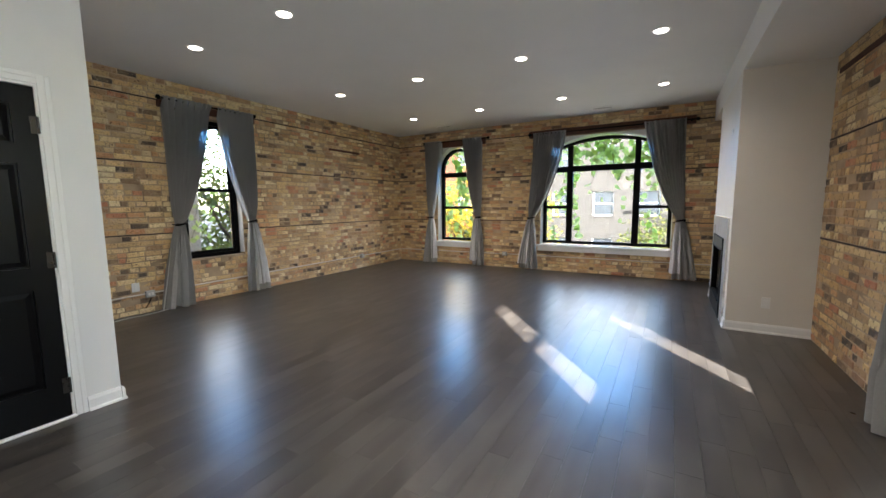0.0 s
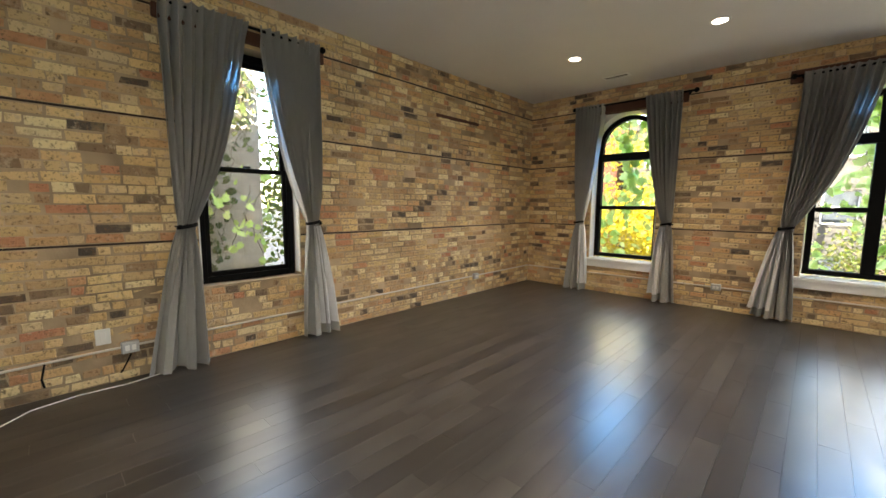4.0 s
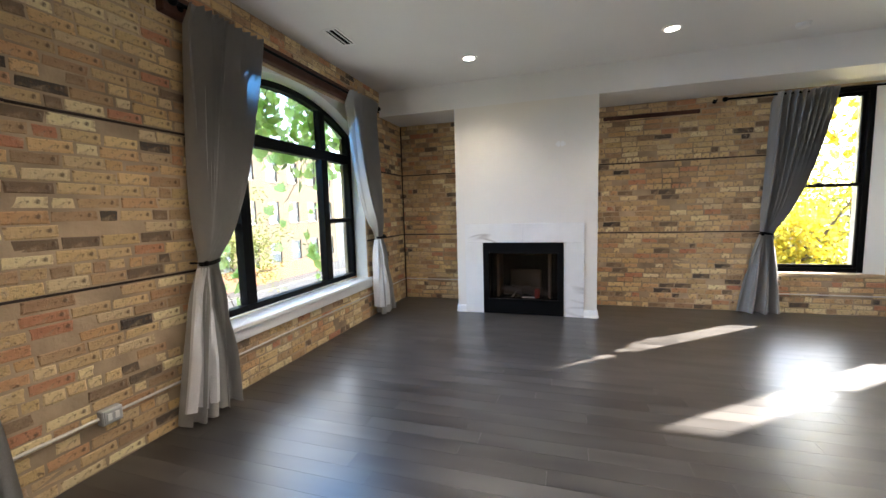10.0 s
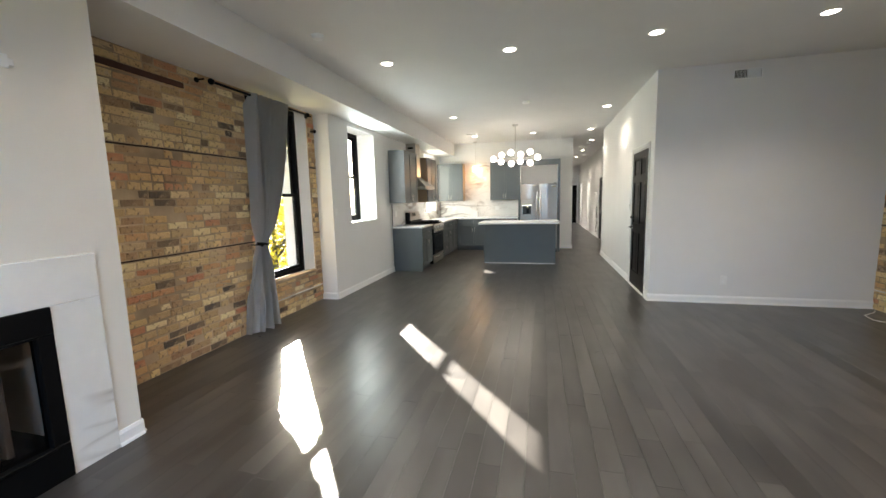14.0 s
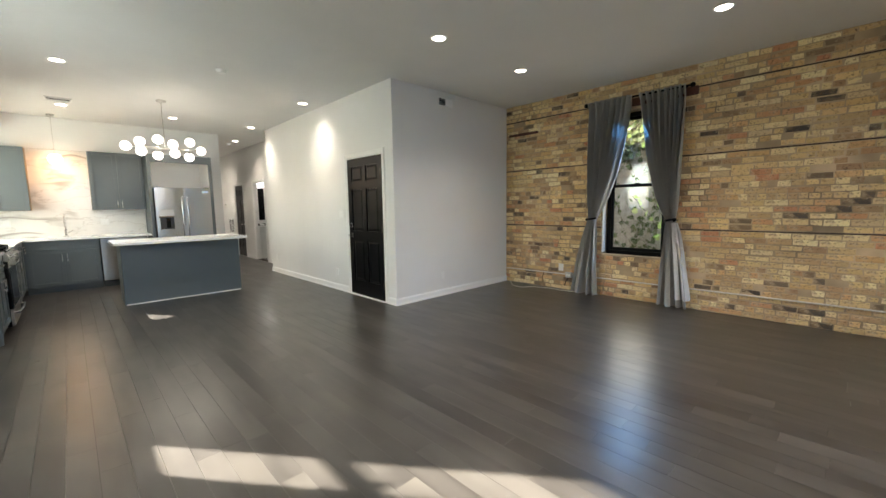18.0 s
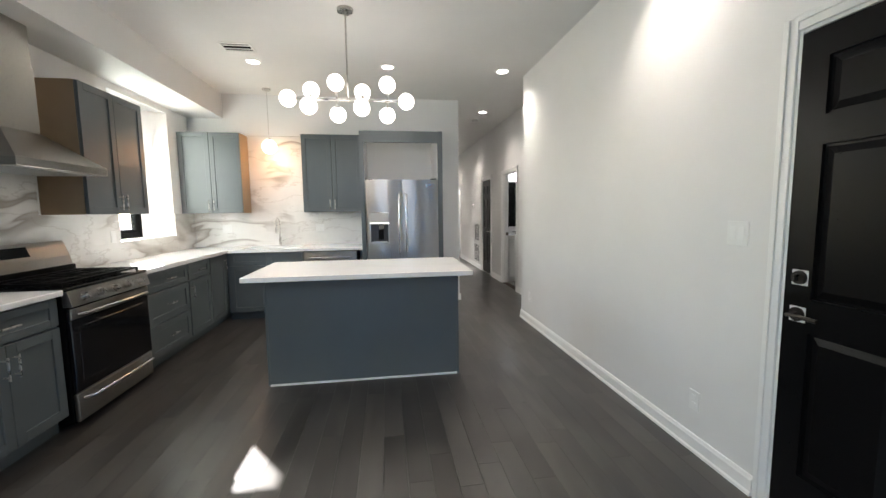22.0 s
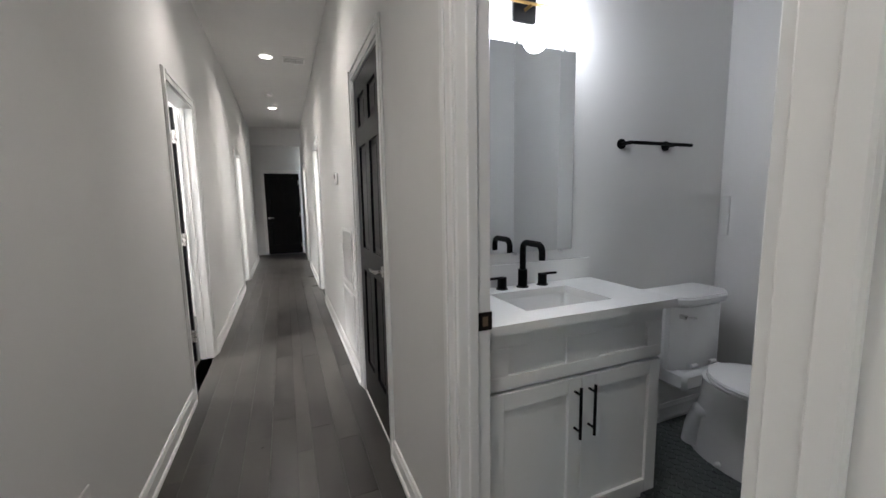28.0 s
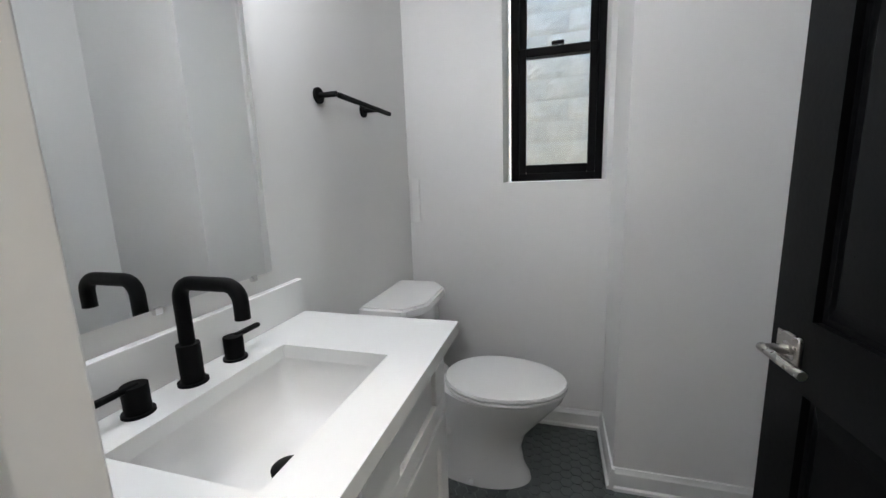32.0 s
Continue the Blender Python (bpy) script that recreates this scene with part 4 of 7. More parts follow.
lathe(bm, [(0.032, 0), (0.033, 0.005), (0.033, 0.105), (0.027, 0.115), (0.025, 0.12)], 18, (1.03, y0 + 0.33, 0.20))
tagged(part("red_can", bm, paint("red_tin", (0.42, 0.03, 0.02), 0.35), None, "", True), "small red tin standing in the fireplace", "can")
tagged(part("paper_tag", boxes((0.99, 1.02, y0 + 0.36, y0 + 0.52, 0.20, 0.215), bevel=0.003), PLASTIC), "white paper tag lying in the fireplace", "paper")
tagged(part("gas_poker", cyl(bmesh.new(), (1.0, y1 - 0.36, 0.205), (1.06, y1 - 0.44, 0.30), 0.008), NICKEL), "short pale metal rod leaning in the fireplace", "rod")

# ---- ceiling fittings ----
def downlight(x, y, z, label="white recessed ceiling light, switched on", power=6.6, color=(1.0, 0.91, 0.81)):
    th = thing("recessed_light", (x, y, z), label, "ceiling light", "recessed ceiling lights")
    bm = bmesh.new()
    n = 28
    prof = [(0.085, 0.0), (0.085, -0.004), (0.066, -0.007), (0.060, -0.002), (0.058, 0.0)]
    rings = [[bm.verts.new((x + r * math.cos(2 * math.pi * k / n), y + r * math.sin(2 * math.pi * k / n), z + h)) for k in range(n)] for r, h in prof]
    for a, b in zip(rings, rings[1:]):
        for k in range(n):
            bm.faces.new((a[k], a[(k + 1) % n], b[(k + 1) % n], b[k]))
    part("trim_ring", bm, TRIM, th, "", True)
    part("lens", cyl(bmesh.new(), (x, y, z - 0.004), (x, y, z - 0.001), 0.060, None, 24), GLOW, th, "glowing lens")
    d = bpy.data.lights.new("downlight", "SPOT")
    d.energy, d.spot_size, d.spot_blend, d.shadow_soft_size, d.color = power, radians(124), 1.0, 0.055, color
    lo = new("downlight", d)
    lo.matrix_world = look((x, y, z - 0.012), (x, y + 0.0001, z - 1))
    lo.parent = th
    lo.matrix_parent_inverse = th.matrix_basis.inverted()
    return th


for y in (6.82, 4.87, 2.79):
    for x in (-4.03, -2.63, -1.21, 0.19):
        downlight(x, y, H)
for x, y in ((0.12, -0.40), (-2.66, -0.40), (0.11, -2.84), (-1.33, -2.84), (-2.67, -2.84)):
    downlight(x, y, H)
for y in (-4.73, -7.26, -9.57, -12.25):
    downlight(-2.905, y, H, power=6.3, color=(1.0, 0.92, 0.83))


def vent(name, at, du, dv, axis, slats, label, material=None, parts_dir="v"):
    """A flat register; axis is its normal, du and dv its size."""
    m = material or TRIM
    x, y, z = at
    th = thing(name, at, label, "air vent")
    t = 0.008

    def b(u0, u1, v0, v1, w0, w1, bev=0.0015):
        if axis == "z":
            return boxes((x + u0, x + u1, y + v0, y + v1, z - w1, z - w0), bevel=bev)
        if axis == "y":
            return boxes((x + u0, x + u1, y + w0, y + w1, z + v0, z + v1), bevel=bev)
        return boxes((x + w0, x + w1, y + u0, y + u1, z + v0, z + v1), bevel=bev)
    f = 0.022
    part("backing", b(-du / 2 + f, du / 2 - f, -dv / 2 + f, dv / 2 - f, 0.0005, 0.002), DARK, th, "dark opening")
    for a in ((-du / 2, du / 2, -dv / 2, -dv / 2 + f), (-du / 2, du / 2, dv / 2 - f, dv / 2), (-du / 2, -du / 2 + f, -dv / 2 + f, dv / 2 - f), (du / 2 - f, du / 2, -dv / 2 + f, dv / 2 - f)):
        part("frame", b(*a, 0, t), m, th)
    for k in range(slats):
        v = -dv / 2 + f + (dv - 2 * f) * (k + 0.5) / slats
        h = (dv - 2 * f) / slats * (0.11 if slats < 4 else 0.24)
        part("slat", b(-du / 2 + f, du / 2 - f, v - h, v + h, 0.002, 0.006, 0), m, th)
    return th


vent("ceiling_vent", (-3.90, 7.77, H), 0.33, 0.15, "z", 2, "white metal ceiling register near the front wall")
vent("ceiling_vent", (-0.75, 7.83, H), 0.36, 0.15, "z", 2, "white metal ceiling register near the front wall")
vent("ceiling_vent", (0.137, -2.46, H), 0.30, 0.20, "z", 2, "white metal ceiling register in the kitchen")
vent("ceiling_vent", (-3.21, -9.60, H), 0.26, 0.22, "z", 5, "white metal ceiling register in the hall")
vt = thing("wall_vent", (-3.97, ENY, 2.866), "white wall register with two louvred halves", "air vent")
for nm, u0, u1, v0, v1 in (("frame", -0.155, 0.155, 0.047, 0.0625), ("frame", -0.155, 0.155, -0.0625, -0.047), ("frame", -0.155, -0.140, -0.047, 0.047), ("frame", 0.140, 0.155, -0.047, 0.047), ("divider", -0.006, 0.006, -0.047, 0.047)):
    part(nm, boxes((-3.97 + u0, -3.97 + u1, ENY, ENY + 0.008, 2.866 + v0, 2.866 + v1), bevel=0.0015), TRIM, vt)
part("backing", boxes((-4.11, -3.83, ENY + 0.0005, ENY + 0.001, 2.819, 2.913)), DARK, vt, "dark duct opening")
for half, tilt in ((-1, -48), (1, 48)):
    for k in range(9):
        bm = bmesh.new()
        box(bm, -0.0085, 0.0085, -0.0006, 0.0006, -0.047, 0.047)
        sl = part("slat", bm, TRIM, vt)
        sl.matrix_basis = pose(-3.97 + half * (0.013 + 0.0142 * k), ENY + 0.006, 2.866, 0, 0, tilt)
vent("return_air_grille", (HWX, -7.44, 0.86), 0.52, 0.44, "x", 22, "white louvred return-air grille on the hall wall")
vent("return_air_grille", (HWX, -7.47, 0.36), 0.58, 0.46, "x", 24, "white louvred return-air grille low on the hall wall")


def detector(x, y, label="round white smoke detector on the ceiling"):
    th = thing("smoke_detector", (x, y, H), label, "smoke detector")
    part("base", lathe(bmesh.new(), [(0.060, -0.012), (0.060, 0.0)], 24, (x, y, H)), PLASTIC, th, "", True)
    part("cover", lathe(bmesh.new(), [(0.020, -0.038), (0.045, -0.034), (0.054, -0.022), (0.055, -0.012)], 24, (x, y, H)), PLASTIC, th, "", True)


detector(0.52, 3.71)
detector(-1.293, 0.41)
detector(-2.896, -5.29)
detector(-2.876, -11.29)

# ---- baseboards ----
def baseboard(pts, side=1, label="white painted baseboard with a rounded shoe", h=0.095):
    """Along a line of floor points; side 1: the room lies to the left, -1: to the right."""
    for (xa, ya), (xb, yb) in zip(pts, pts[1:]):
        d = Vector((xb - xa, yb - ya, 0))
        n = Vector((-d.y, d.x, 0)).normalized() * side
        bm = bmesh.new()
        prof = [(-0.003, 0.0), (0.026, 0.0), (0.024, 0.014), (0.016, 0.02), (0.016, h - 0.02), (0.012, h - 0.012), (0.008, h), (-0.003, h)]
        a = [bm.verts.new((xa + n.x * p, ya + n.y * p, z)) for p, z in prof]
        b = [bm.verts.new((xb + n.x * p, yb + n.y * p, z)) for p, z in prof]
        for k in range(len(prof)):
            bm.faces.new((a[k], a[(k + 1) % len(prof)], b[(k + 1) % len(prof)], b[k]))
        bm.faces.new(a[::-1])
        bm.faces.new(b)
        structure("baseboard", bm, TRIM, label, "baseboard")


CW = 0.065
baseboard([(WX, ENY), (ENX + 0.026, ENY)])
baseboard([(ENX, ENY), (ENX, ED[1] + CW)])
baseboard([(ENX, ED[0] - CW), (ENX, HJY)])
baseboard([(ENX + 0.0, HJY), (HWX, HJY)])
baseboard([(HWX, HJY), (HWX, BD[1] + CW)])
baseboard([(HWX, BD[0] - CW), (HWX, CD[1] + CW)])
baseboard([(HWX, CD[0] - CW), (HWX, D3[1] + CW)])
baseboard([(HWX, D3[0] - CW), (HWX, D4[1] + CW)])
baseboard([(HEX, HEND), (HEX, L2[0] - CW)])
baseboard([(HEX, L2[1] + CW), (HEX, L1[0] - CW)])
baseboard([(HEX, L1[1] + CW), (HEX, SY - 0.0)])
baseboard([(HEX - 0.02, SY), (-2.02, SY)])
baseboard([(KX, -0.19), (KX, 2.12)])
baseboard([(KX, 2.12), (EX, 2.12)])
baseboard([(FPX, 5.59), (FPX, 5.44)], -1)
baseboard([(FPX, 5.44), (EX, 5.44)], -1)
baseboard([(EX, 7.20), (FPX, 7.20)], -1)
baseboard([(FPX, 7.20), (FPX, 7.085)], -1)

# ---- doors ----
def casing(axis, w, inward, o, label="white moulded door casing", cw=CW, wall=0.1):
    """White trim round an opening (u0, u1, z0, z1), with its jamb lining through the wall."""
    th = thing("door_casing", swap(axis, (o[0] + o[1]) / 2, w, 0), label, "door casing", "", "structure")

    def strip(nm, a, b, c, d):
        bm = bmesh.new()
        bar(bm, axis, a, b, w, w + inward * 0.012, c, d, 0.003)
        part(nm, bm, TRIM, th)
    for u, s in ((o[0], -1), (o[1], 1)):
        strip("side_casing", u, u + s * cw, 0, o[3] + cw)
        bm = bmesh.new()
        bar(bm, axis, u + s * cw * 0.55, u + s * cw * 0.98, w + inward * 0.012, w + inward * 0.019, 0, o[3] + cw - 0.004, 0.003)
        part("back_band", bm, TRIM, th)
        bm = bmesh.new()
        bar(bm, axis, u, u - s * 0.016, w - inward * wall, w + inward * 0.004, 0, o[3], 0.002)
        part("jamb", bm, TRIM, th)
        bm = bmesh.new()
        bar(bm, axis, u - s * 0.016, u - s * 0.028, w - inward * (0.055 if o is BD else wall - 0.02), w - inward * (0.025 if o is BD else 0.050), 0, o[3], 0.002)
        part("door_stop", bm, TRIM, th)
    strip("head_casing", o[0], o[1], o[3], o[3] + cw)
    bm = bmesh.new()
    bar(bm, axis, o[0], o[1], w + inward * 0.012, w + inward * 0.019, o[3] + cw * 0.55, o[3] + cw * 0.98, 0.003)
    part("back_band", bm, TRIM, th)
    bm = bmesh.new()
    bar(bm, axis, o[0] + 0.016, o[1] - 0.016, w - inward * wall, w + inward * 0.004, o[3] - 0.016, o[3], 0.002)
    part("jamb", bm, TRIM, th)
    return th


def six_panel_door(m, wide, tall, label, hand="lever", material=None, metal=None, deadbolt=False):
    """A six-panel door leaf in its own frame: hinge at the origin, width along +x, thickness along y; posed by m."""
    mt, ht = material or BLACKDOOR, metal or NICKEL
    th = thing("door", (0, 0, 0), label, "door")
    t = 0.020
    st, mid = 0.105, 0.095
    rows = [(0.24, 0.86), (1.00, 1.62), (1.735, tall - 0.115)]
    us = [(st, wide / 2 - mid / 2), (wide / 2 + mid / 2, wide - st)]
    bm = bmesh.new()
    for a, b in ((0, st), (wide - st, wide), (wide / 2 - mid / 2, wide / 2 + mid / 2)):
        box(bm, a, b, -t, t, 0.008, tall, 0)
    zs = [0.008] + [v for r in rows for v in r] + [tall]
    for a, b in zip(zs[::2], zs[1::2]):
        for u0, u1 in us:
            box(bm, u0, u1, -t, t, a, b, 0)
    part("stiles_and_rails", bm, mt, th)
    for lo, hi in rows:
        for u0, u1 in us:
            bm = bmesh.new()
            box(bm, u0 - 0.001, u1 + 0.001, -0.006, 0.006, lo - 0.001, hi + 0.001)
            for s in (-1, 1):
                g = 0.028
                vs = [bm.verts.new((x, s * y, z)) for x, y, z in
                      ((u0 + 0.012, 0.006, lo + 0.012), (u1 - 0.012, 0.006, lo + 0.012), (u1 - 0.012, 0.006, hi - 0.012), (u0 + 0.012, 0.006, hi - 0.012),
                       (u0 + g + 0.012, 0.015, lo + g + 0.012), (u1 - g - 0.012, 0.015, lo + g + 0.012), (u1 - g - 0.012, 0.015, hi - g - 0.012), (u0 + g + 0.012, 0.015, hi - g - 0.012))]
                for k in range(4):
                    bm.faces.new((vs[k], vs[(k + 1) % 4], vs[4 + (k + 1) % 4], vs[4 + k]))
                bm.faces.new(vs[4:])
            part("panel", bm, mt, th)
    for z in (0.22, tall / 2, tall - 0.22):
        bm = bmesh.new()
        cyl(bm, (-0.004, t + 0.004, z - 0.05), (-0.004, t + 0.004, z + 0.05), 0.007, None, 10)
        box(bm, 0, 0.03, t - 0.001, t + 0.002, z - 0.05, z + 0.05)
        part("hinge", bm, ht, th, "", True)
    for s in (-1, 1):
        bm = bmesh.new()
        if hand == "square":
            box(bm, wide - 0.092, wide - 0.028, s * t, s * (t + 0.008), 0.898, 0.962, 0.002)
        else:
            cyl(bm, (wide - 0.06, s * t, 0.93), (wide - 0.06, s * (t + 0.008), 0.93), 0.030, None, 20)
        cyl(bm, (wide - 0.06, s * (t + 0.008), 0.93), (wide - 0.06, s * (t + 0.045), 0.93), 0.010, None, 12)
        tube(bm, [(wide - 0.052, s * (t + 0.046), 0.93), (wide - 0.10, s * (t + 0.050), 0.932), (wide - 0.17, s * (t + 0.046), 0.928)], 0.0085, 10)
        part("door_handle", bm, ht, th, "", True)
    if deadbolt:
        bm = bmesh.new()
        cyl(bm, (wide - 0.06, t, 1.085), (wide - 0.06, t + 0.014, 1.085), 0.030, 0.027, 20)
        box(bm, wide - 0.064, wide - 0.056, t + 0.014, t + 0.03, 1.07, 1.10, 0.002)
        part("deadbolt", bm, ht, th, "", True)
        for z in (0.93, 1.085):
            part("bare_patch", boxes((wide - 0.092, wide - 0.028, t, t + 0.0015, z - 0.032, z + 0.032)), PLASTIC, th, "unpainted square round the lock")
    th.matrix_basis = m
    return th


casing("x", ENX, 1, ED, "white moulded casing of the entry door", 0.06, 0.12)
six_panel_door(pose(ENX - 0.012, ED[1] - 0.018, 0, 0, 0, -90), ED[1] - ED[0] - 0.036, ED[3] - 0.022, "closed black six-panel entry door with dark lever and deadbolt", "lever", BLACKDOOR, paint("dark_bronze", (0.06, 0.055, 0.05), 0.3, 0.1, 0, 40, 0.9), True)
structure("trim_threshold", boxes((ENX - 0.10, ENX + 0.035, ED[0], ED[1], 0.0, 0.016), bevel=0.005), TRIM, "white door threshold", "threshold")

# ---- kitchen ----
def local_box(bm, o, ax, ay, u0, u1, d0, d1, z0, z1, bevel=0.0):
    """A box in a cabinet's own frame: u along the run, d out of the wall."""
    a, b = o + ax * u0 + ay * d0, o + ax * u1 + ay * d1
    return box(bm, a.x, b.x, a.y, b.y, z0, z1, bevel)


def pull(bm, o, ax, ay, u, d, z, length, upright):
    h = length / 2
    r = 0.0055
    if upright:
        a, b = o + ax * u + ay * (d + 0.032), o + ax * u + ay * (d + 0.032)
        cyl(bm, (a.x, a.y, z - h), (b.x, b.y, z + h), r, None, 10)
        for zz in (z - h * 0.72, z + h * 0.72):
            p, q = o + ax * u + ay * d, o + ax * u + ay * (d + 0.032)
            cyl(bm, (p.x, p.y, zz), (q.x, q.y, zz), r * 0.8, None, 8)
    else:
        a, b = o + ax * (u - h) + ay * (d + 0.032), o + ax * (u + h) + ay * (d + 0.032)
        cyl(bm, (a.x, a.y, z), (b.x, b.y, z), r, None, 10)
        for uu in (u - h * 0.72, u + h * 0.72):
            p, q = o + ax * uu + ay * d, o + ax * uu + ay * (d + 0.032)
            cyl(bm, (p.x, p.y, z), (q.x, q.y, z), r * 0.8, None, 8)


def shaker(parent, nm, o, ax, ay, u0, u1, d, z0, z1, mat, hmat, handle=None, hl=0.13):
    """A shaker front: four rails and a sunk panel, with a bar pull."""
    g, r, t = 0.002, 0.057, 0.020
    u0, u1, z0, z1 = u0 + g, u1 - g, z0 + g, z1 - g
    rr = min(r, (z1 - z0) * 0.28)
    bm = bmesh.new()
    local_box(bm, o, ax, ay, u0, u0 + r, d, d + t, z0, z1, 0.0015)
    local_box(bm, o, ax, ay, u1 - r, u1, d, d + t, z0, z1, 0.0015)
    local_box(bm, o, ax, ay, u0 + r, u1 - r, d, d + t, z0, z0 + rr, 0.0015)
    local_box(bm, o, ax, ay, u0 + r, u1 - r, d, d + t, z1 - rr, z1, 0.0015)
    local_box(bm, o, ax, ay, u0 + r, u1 - r, d, d + t - 0.011, z0 + rr, z1 - rr)
    front = part(nm, bm, mat, parent)
    if handle:
        bm = bmesh.new()
        if handle == "top":
            pull(bm, o, ax, ay, (u0 + u1) / 2, d + t, (z0 + z1) / 2, hl, False)
        else:
            pull(bm, o, ax, ay, u0 + 0.03 if handle[0] == "l" else u1 - 0.03, d + t, z1 - 0.12 if handle[1] == "t" else z0 + 0.10, hl, True)
        part("handle", bm, hmat, front, "satin metal bar handle", True)
    return front


def cabinet(name, o, ax, ay, wide, deep, z0, z1, fronts, label, mat=None, hmat=None, kick=True, group="grey kitchen cabinets"):
    """fronts: (name, u0, u1, z0, z1, handle)."""
    mat, hmat = mat or GREYCAB, hmat or NICKEL
    o, ax, ay = Vector(o), Vector(ax), Vector(ay)
    th = thing(name, (o.x, o.y, z0), label, "cabinet", group)
    bm = bmesh.new()
    local_box(bm, o, ax, ay, 0.001, wide - 0.001, 0, deep - 0.02, z0 + (0.10 if kick else 0), z1, 0.001)
    part("body", bm, mat, th)
    if kick:
        bm = bmesh.new()
        local_box(bm, o, ax, ay, 0.001, wide - 0.001, 0, deep - 0.075, z0, z0 + 0.10)
        part("toe_kick", bm, mat, th)
    for nm, u0, u1, a, b, hd in fronts:
        shaker(th, nm, o, ax, ay, u0, u1, deep - 0.02, a, b, mat, hmat, hd)
    return th


CT = 0.88   # underside of the worktop
E_AX, E_AY = (0, -1, 0), (-1, 0, 0)   # along the east wall, out of it
RUN = KX - 0.003
# base cabinets on the east wall
o = (RUN, -0.19, 0)
th = cabinet("base_cabinet", o, E_AX, E_AY, 0.72, 0.62, 0, CT, [("drawer_front", 0.01, 0.71, 0.70, 0.87, "top"), ("door", 0.01, 0.36, 0.11, 0.69, "rt"), ("door", 0.36, 0.71, 0.11, 0.69, "lt")], "slate grey base cabinet with drawer and doors beside the range")
part("end_panel", boxes((KX - 0.62, RUN, -0.19, -0.172, 0.0, CT), bevel=0.001), GREYCAB, th)
cabinet("base_cabinet", (RUN, -1.78, 0), E_AX, E_AY, 0.72, 0.62, 0, CT, [("drawer_front", 0.01, 0.71, 0.70, 0.87, "top"), ("drawer_front", 0.01, 0.71, 0.41, 0.69, "top"), ("drawer_front", 0.01, 0.71, 0.11, 0.40, "top")], "slate grey cabinet with three drawers")
cabinet("base_cabinet", (RUN, -2.50, 0), E_AX, E_AY, 0.50, 0.62, 0, CT, [("drawer_front", 0.01, 0.49, 0.70, 0.87, "top"), ("door", 0.01, 0.49, 0.11, 0.69, "lt")], "slate grey base cabinet with one drawer and door")
cabinet("base_cabinet", (RUN, -3.00, 0), E_AX, E_AY, 1.07, 0.62, 0, CT, [("door", 0.01, 0.42, 0.11, 0.87, "rt")], "slate grey corner base cabinet")
S_AX, S_AY = (-1, 0, 0), (0, 1, 0)
SO = SY + 0.003
cabinet("base_cabinet", (0.757, SO, 0), S_AX, S_AY, 0.94, 0.62, 0, CT, [("drawer_front", 0.03, 0.48, 0.72, 0.87, None), ("drawer_front", 0.48, 0.93, 0.72, 0.87, None), ("door", 0.03, 0.48, 0.11, 0.71, "rt"), ("door", 0.48, 0.93, 0.11, 0.71, "lt")], "slate grey sink base cabinet with two doors")
# dishwasher
dw = thing("dishwasher", (-0.52, -3.46, 0), "stainless steel dishwasher under the worktop", "dishwasher")
part("body", boxes((-0.87, -0.19, SY + 0.01, SY + 0.60, 0.10, CT - 0.004)), IRON, dw)
part("door", boxes((-0.867, -0.193, SY + 0.60, SY + 0.635, 0.115, CT - 0.012), bevel=0.006), STEEL, dw)
bm = bmesh.new()
tube(bm, [(-0.80, SY + 0.635, 0.79), (-0.79, SY + 0.675, 0.792), (-0.53, SY + 0.688, 0.792), (-0.27, SY + 0.675, 0.792), (-0.26, SY + 0.635, 0.79)], 0.010, 10)
part("handle", bm, CHROME, dw, "", True)
part("label_plate", boxes((-0.62, -0.42, SY + 0.635, SY + 0.637, 0.68, 0.715)), PLASTIC, dw, "pale paper energy label")
part("toe_kick", boxes((-0.87, -0.19, SY + 0.01, SY + 0.55, 0.0, 0.10)), GREYCAB, dw)
# worktops with an undermount sink
wt = thing("worktop", (1.0, -2.5, CT), "white quartz L-shaped worktop", "worktop")
SKX0, SKX1, SKY0, SKY1 = -0.10, 0.62, SY + 0.13, SY + 0.53
FE = SY + 0.645
part("slab", boxes((KX - 0.645, RUN, -0.165, -0.925, CT, 0.915), bevel=0.004), QUARTZ, wt)
bm = bmesh.new()
box(bm, KX - 0.645, RUN, -1.765, FE, CT, 0.915, 0.0)
box(bm, SKX1, RUN, FE, SY + 0.002, CT, 0.915, 0.0)
box(bm, SKX0, SKX1, FE, SKY1, CT, 0.915, 0.0)
box(bm, SKX0, SKX1, SKY0, SY + 0.002, CT, 0.915, 0.0)
box(bm, -0.945, SKX0, FE, SY + 0.002, CT, 0.915, 0.0)
part("slab", bm, QUARTZ, wt)
sk = thing("kitchen_sink", (0.26, SY + 0.33, CT - 0.2), "stainless steel undermount kitchen sink", "sink")
part("basin", boxes((SKX0 - 0.01, SKX0, SKY0, SKY1, CT - 0.2, CT - 0.001), (SKX1, SKX1 + 0.01, SKY0, SKY1, CT - 0.2, CT - 0.001), (SKX0, SKX1, SKY0 - 0.01, SKY0, CT - 0.2, CT - 0.001), (SKX0, SKX1, SKY1, SKY1 + 0.01, CT - 0.2, CT - 0.001), (SKX0, SKX1, SKY0, SKY1, CT - 0.21, CT - 0.2)), STEEL, sk)
part("drain", cyl(bmesh.new(), (0.26, SY + 0.30, CT - 0.2), (0.26, SY + 0.30, CT - 0.195), 0.045), CHROME, sk)
fa = thing("kitchen_faucet", (0.23, SY + 0.075, 0.915), "brushed nickel pull-down kitchen faucet", "faucet")
bm = bmesh.new()
fx, fy = 0.23, SY + 0.075
cyl(bm, (fx, fy, 0.915), (fx, fy, 0.925), 0.030, 0.027, 20)
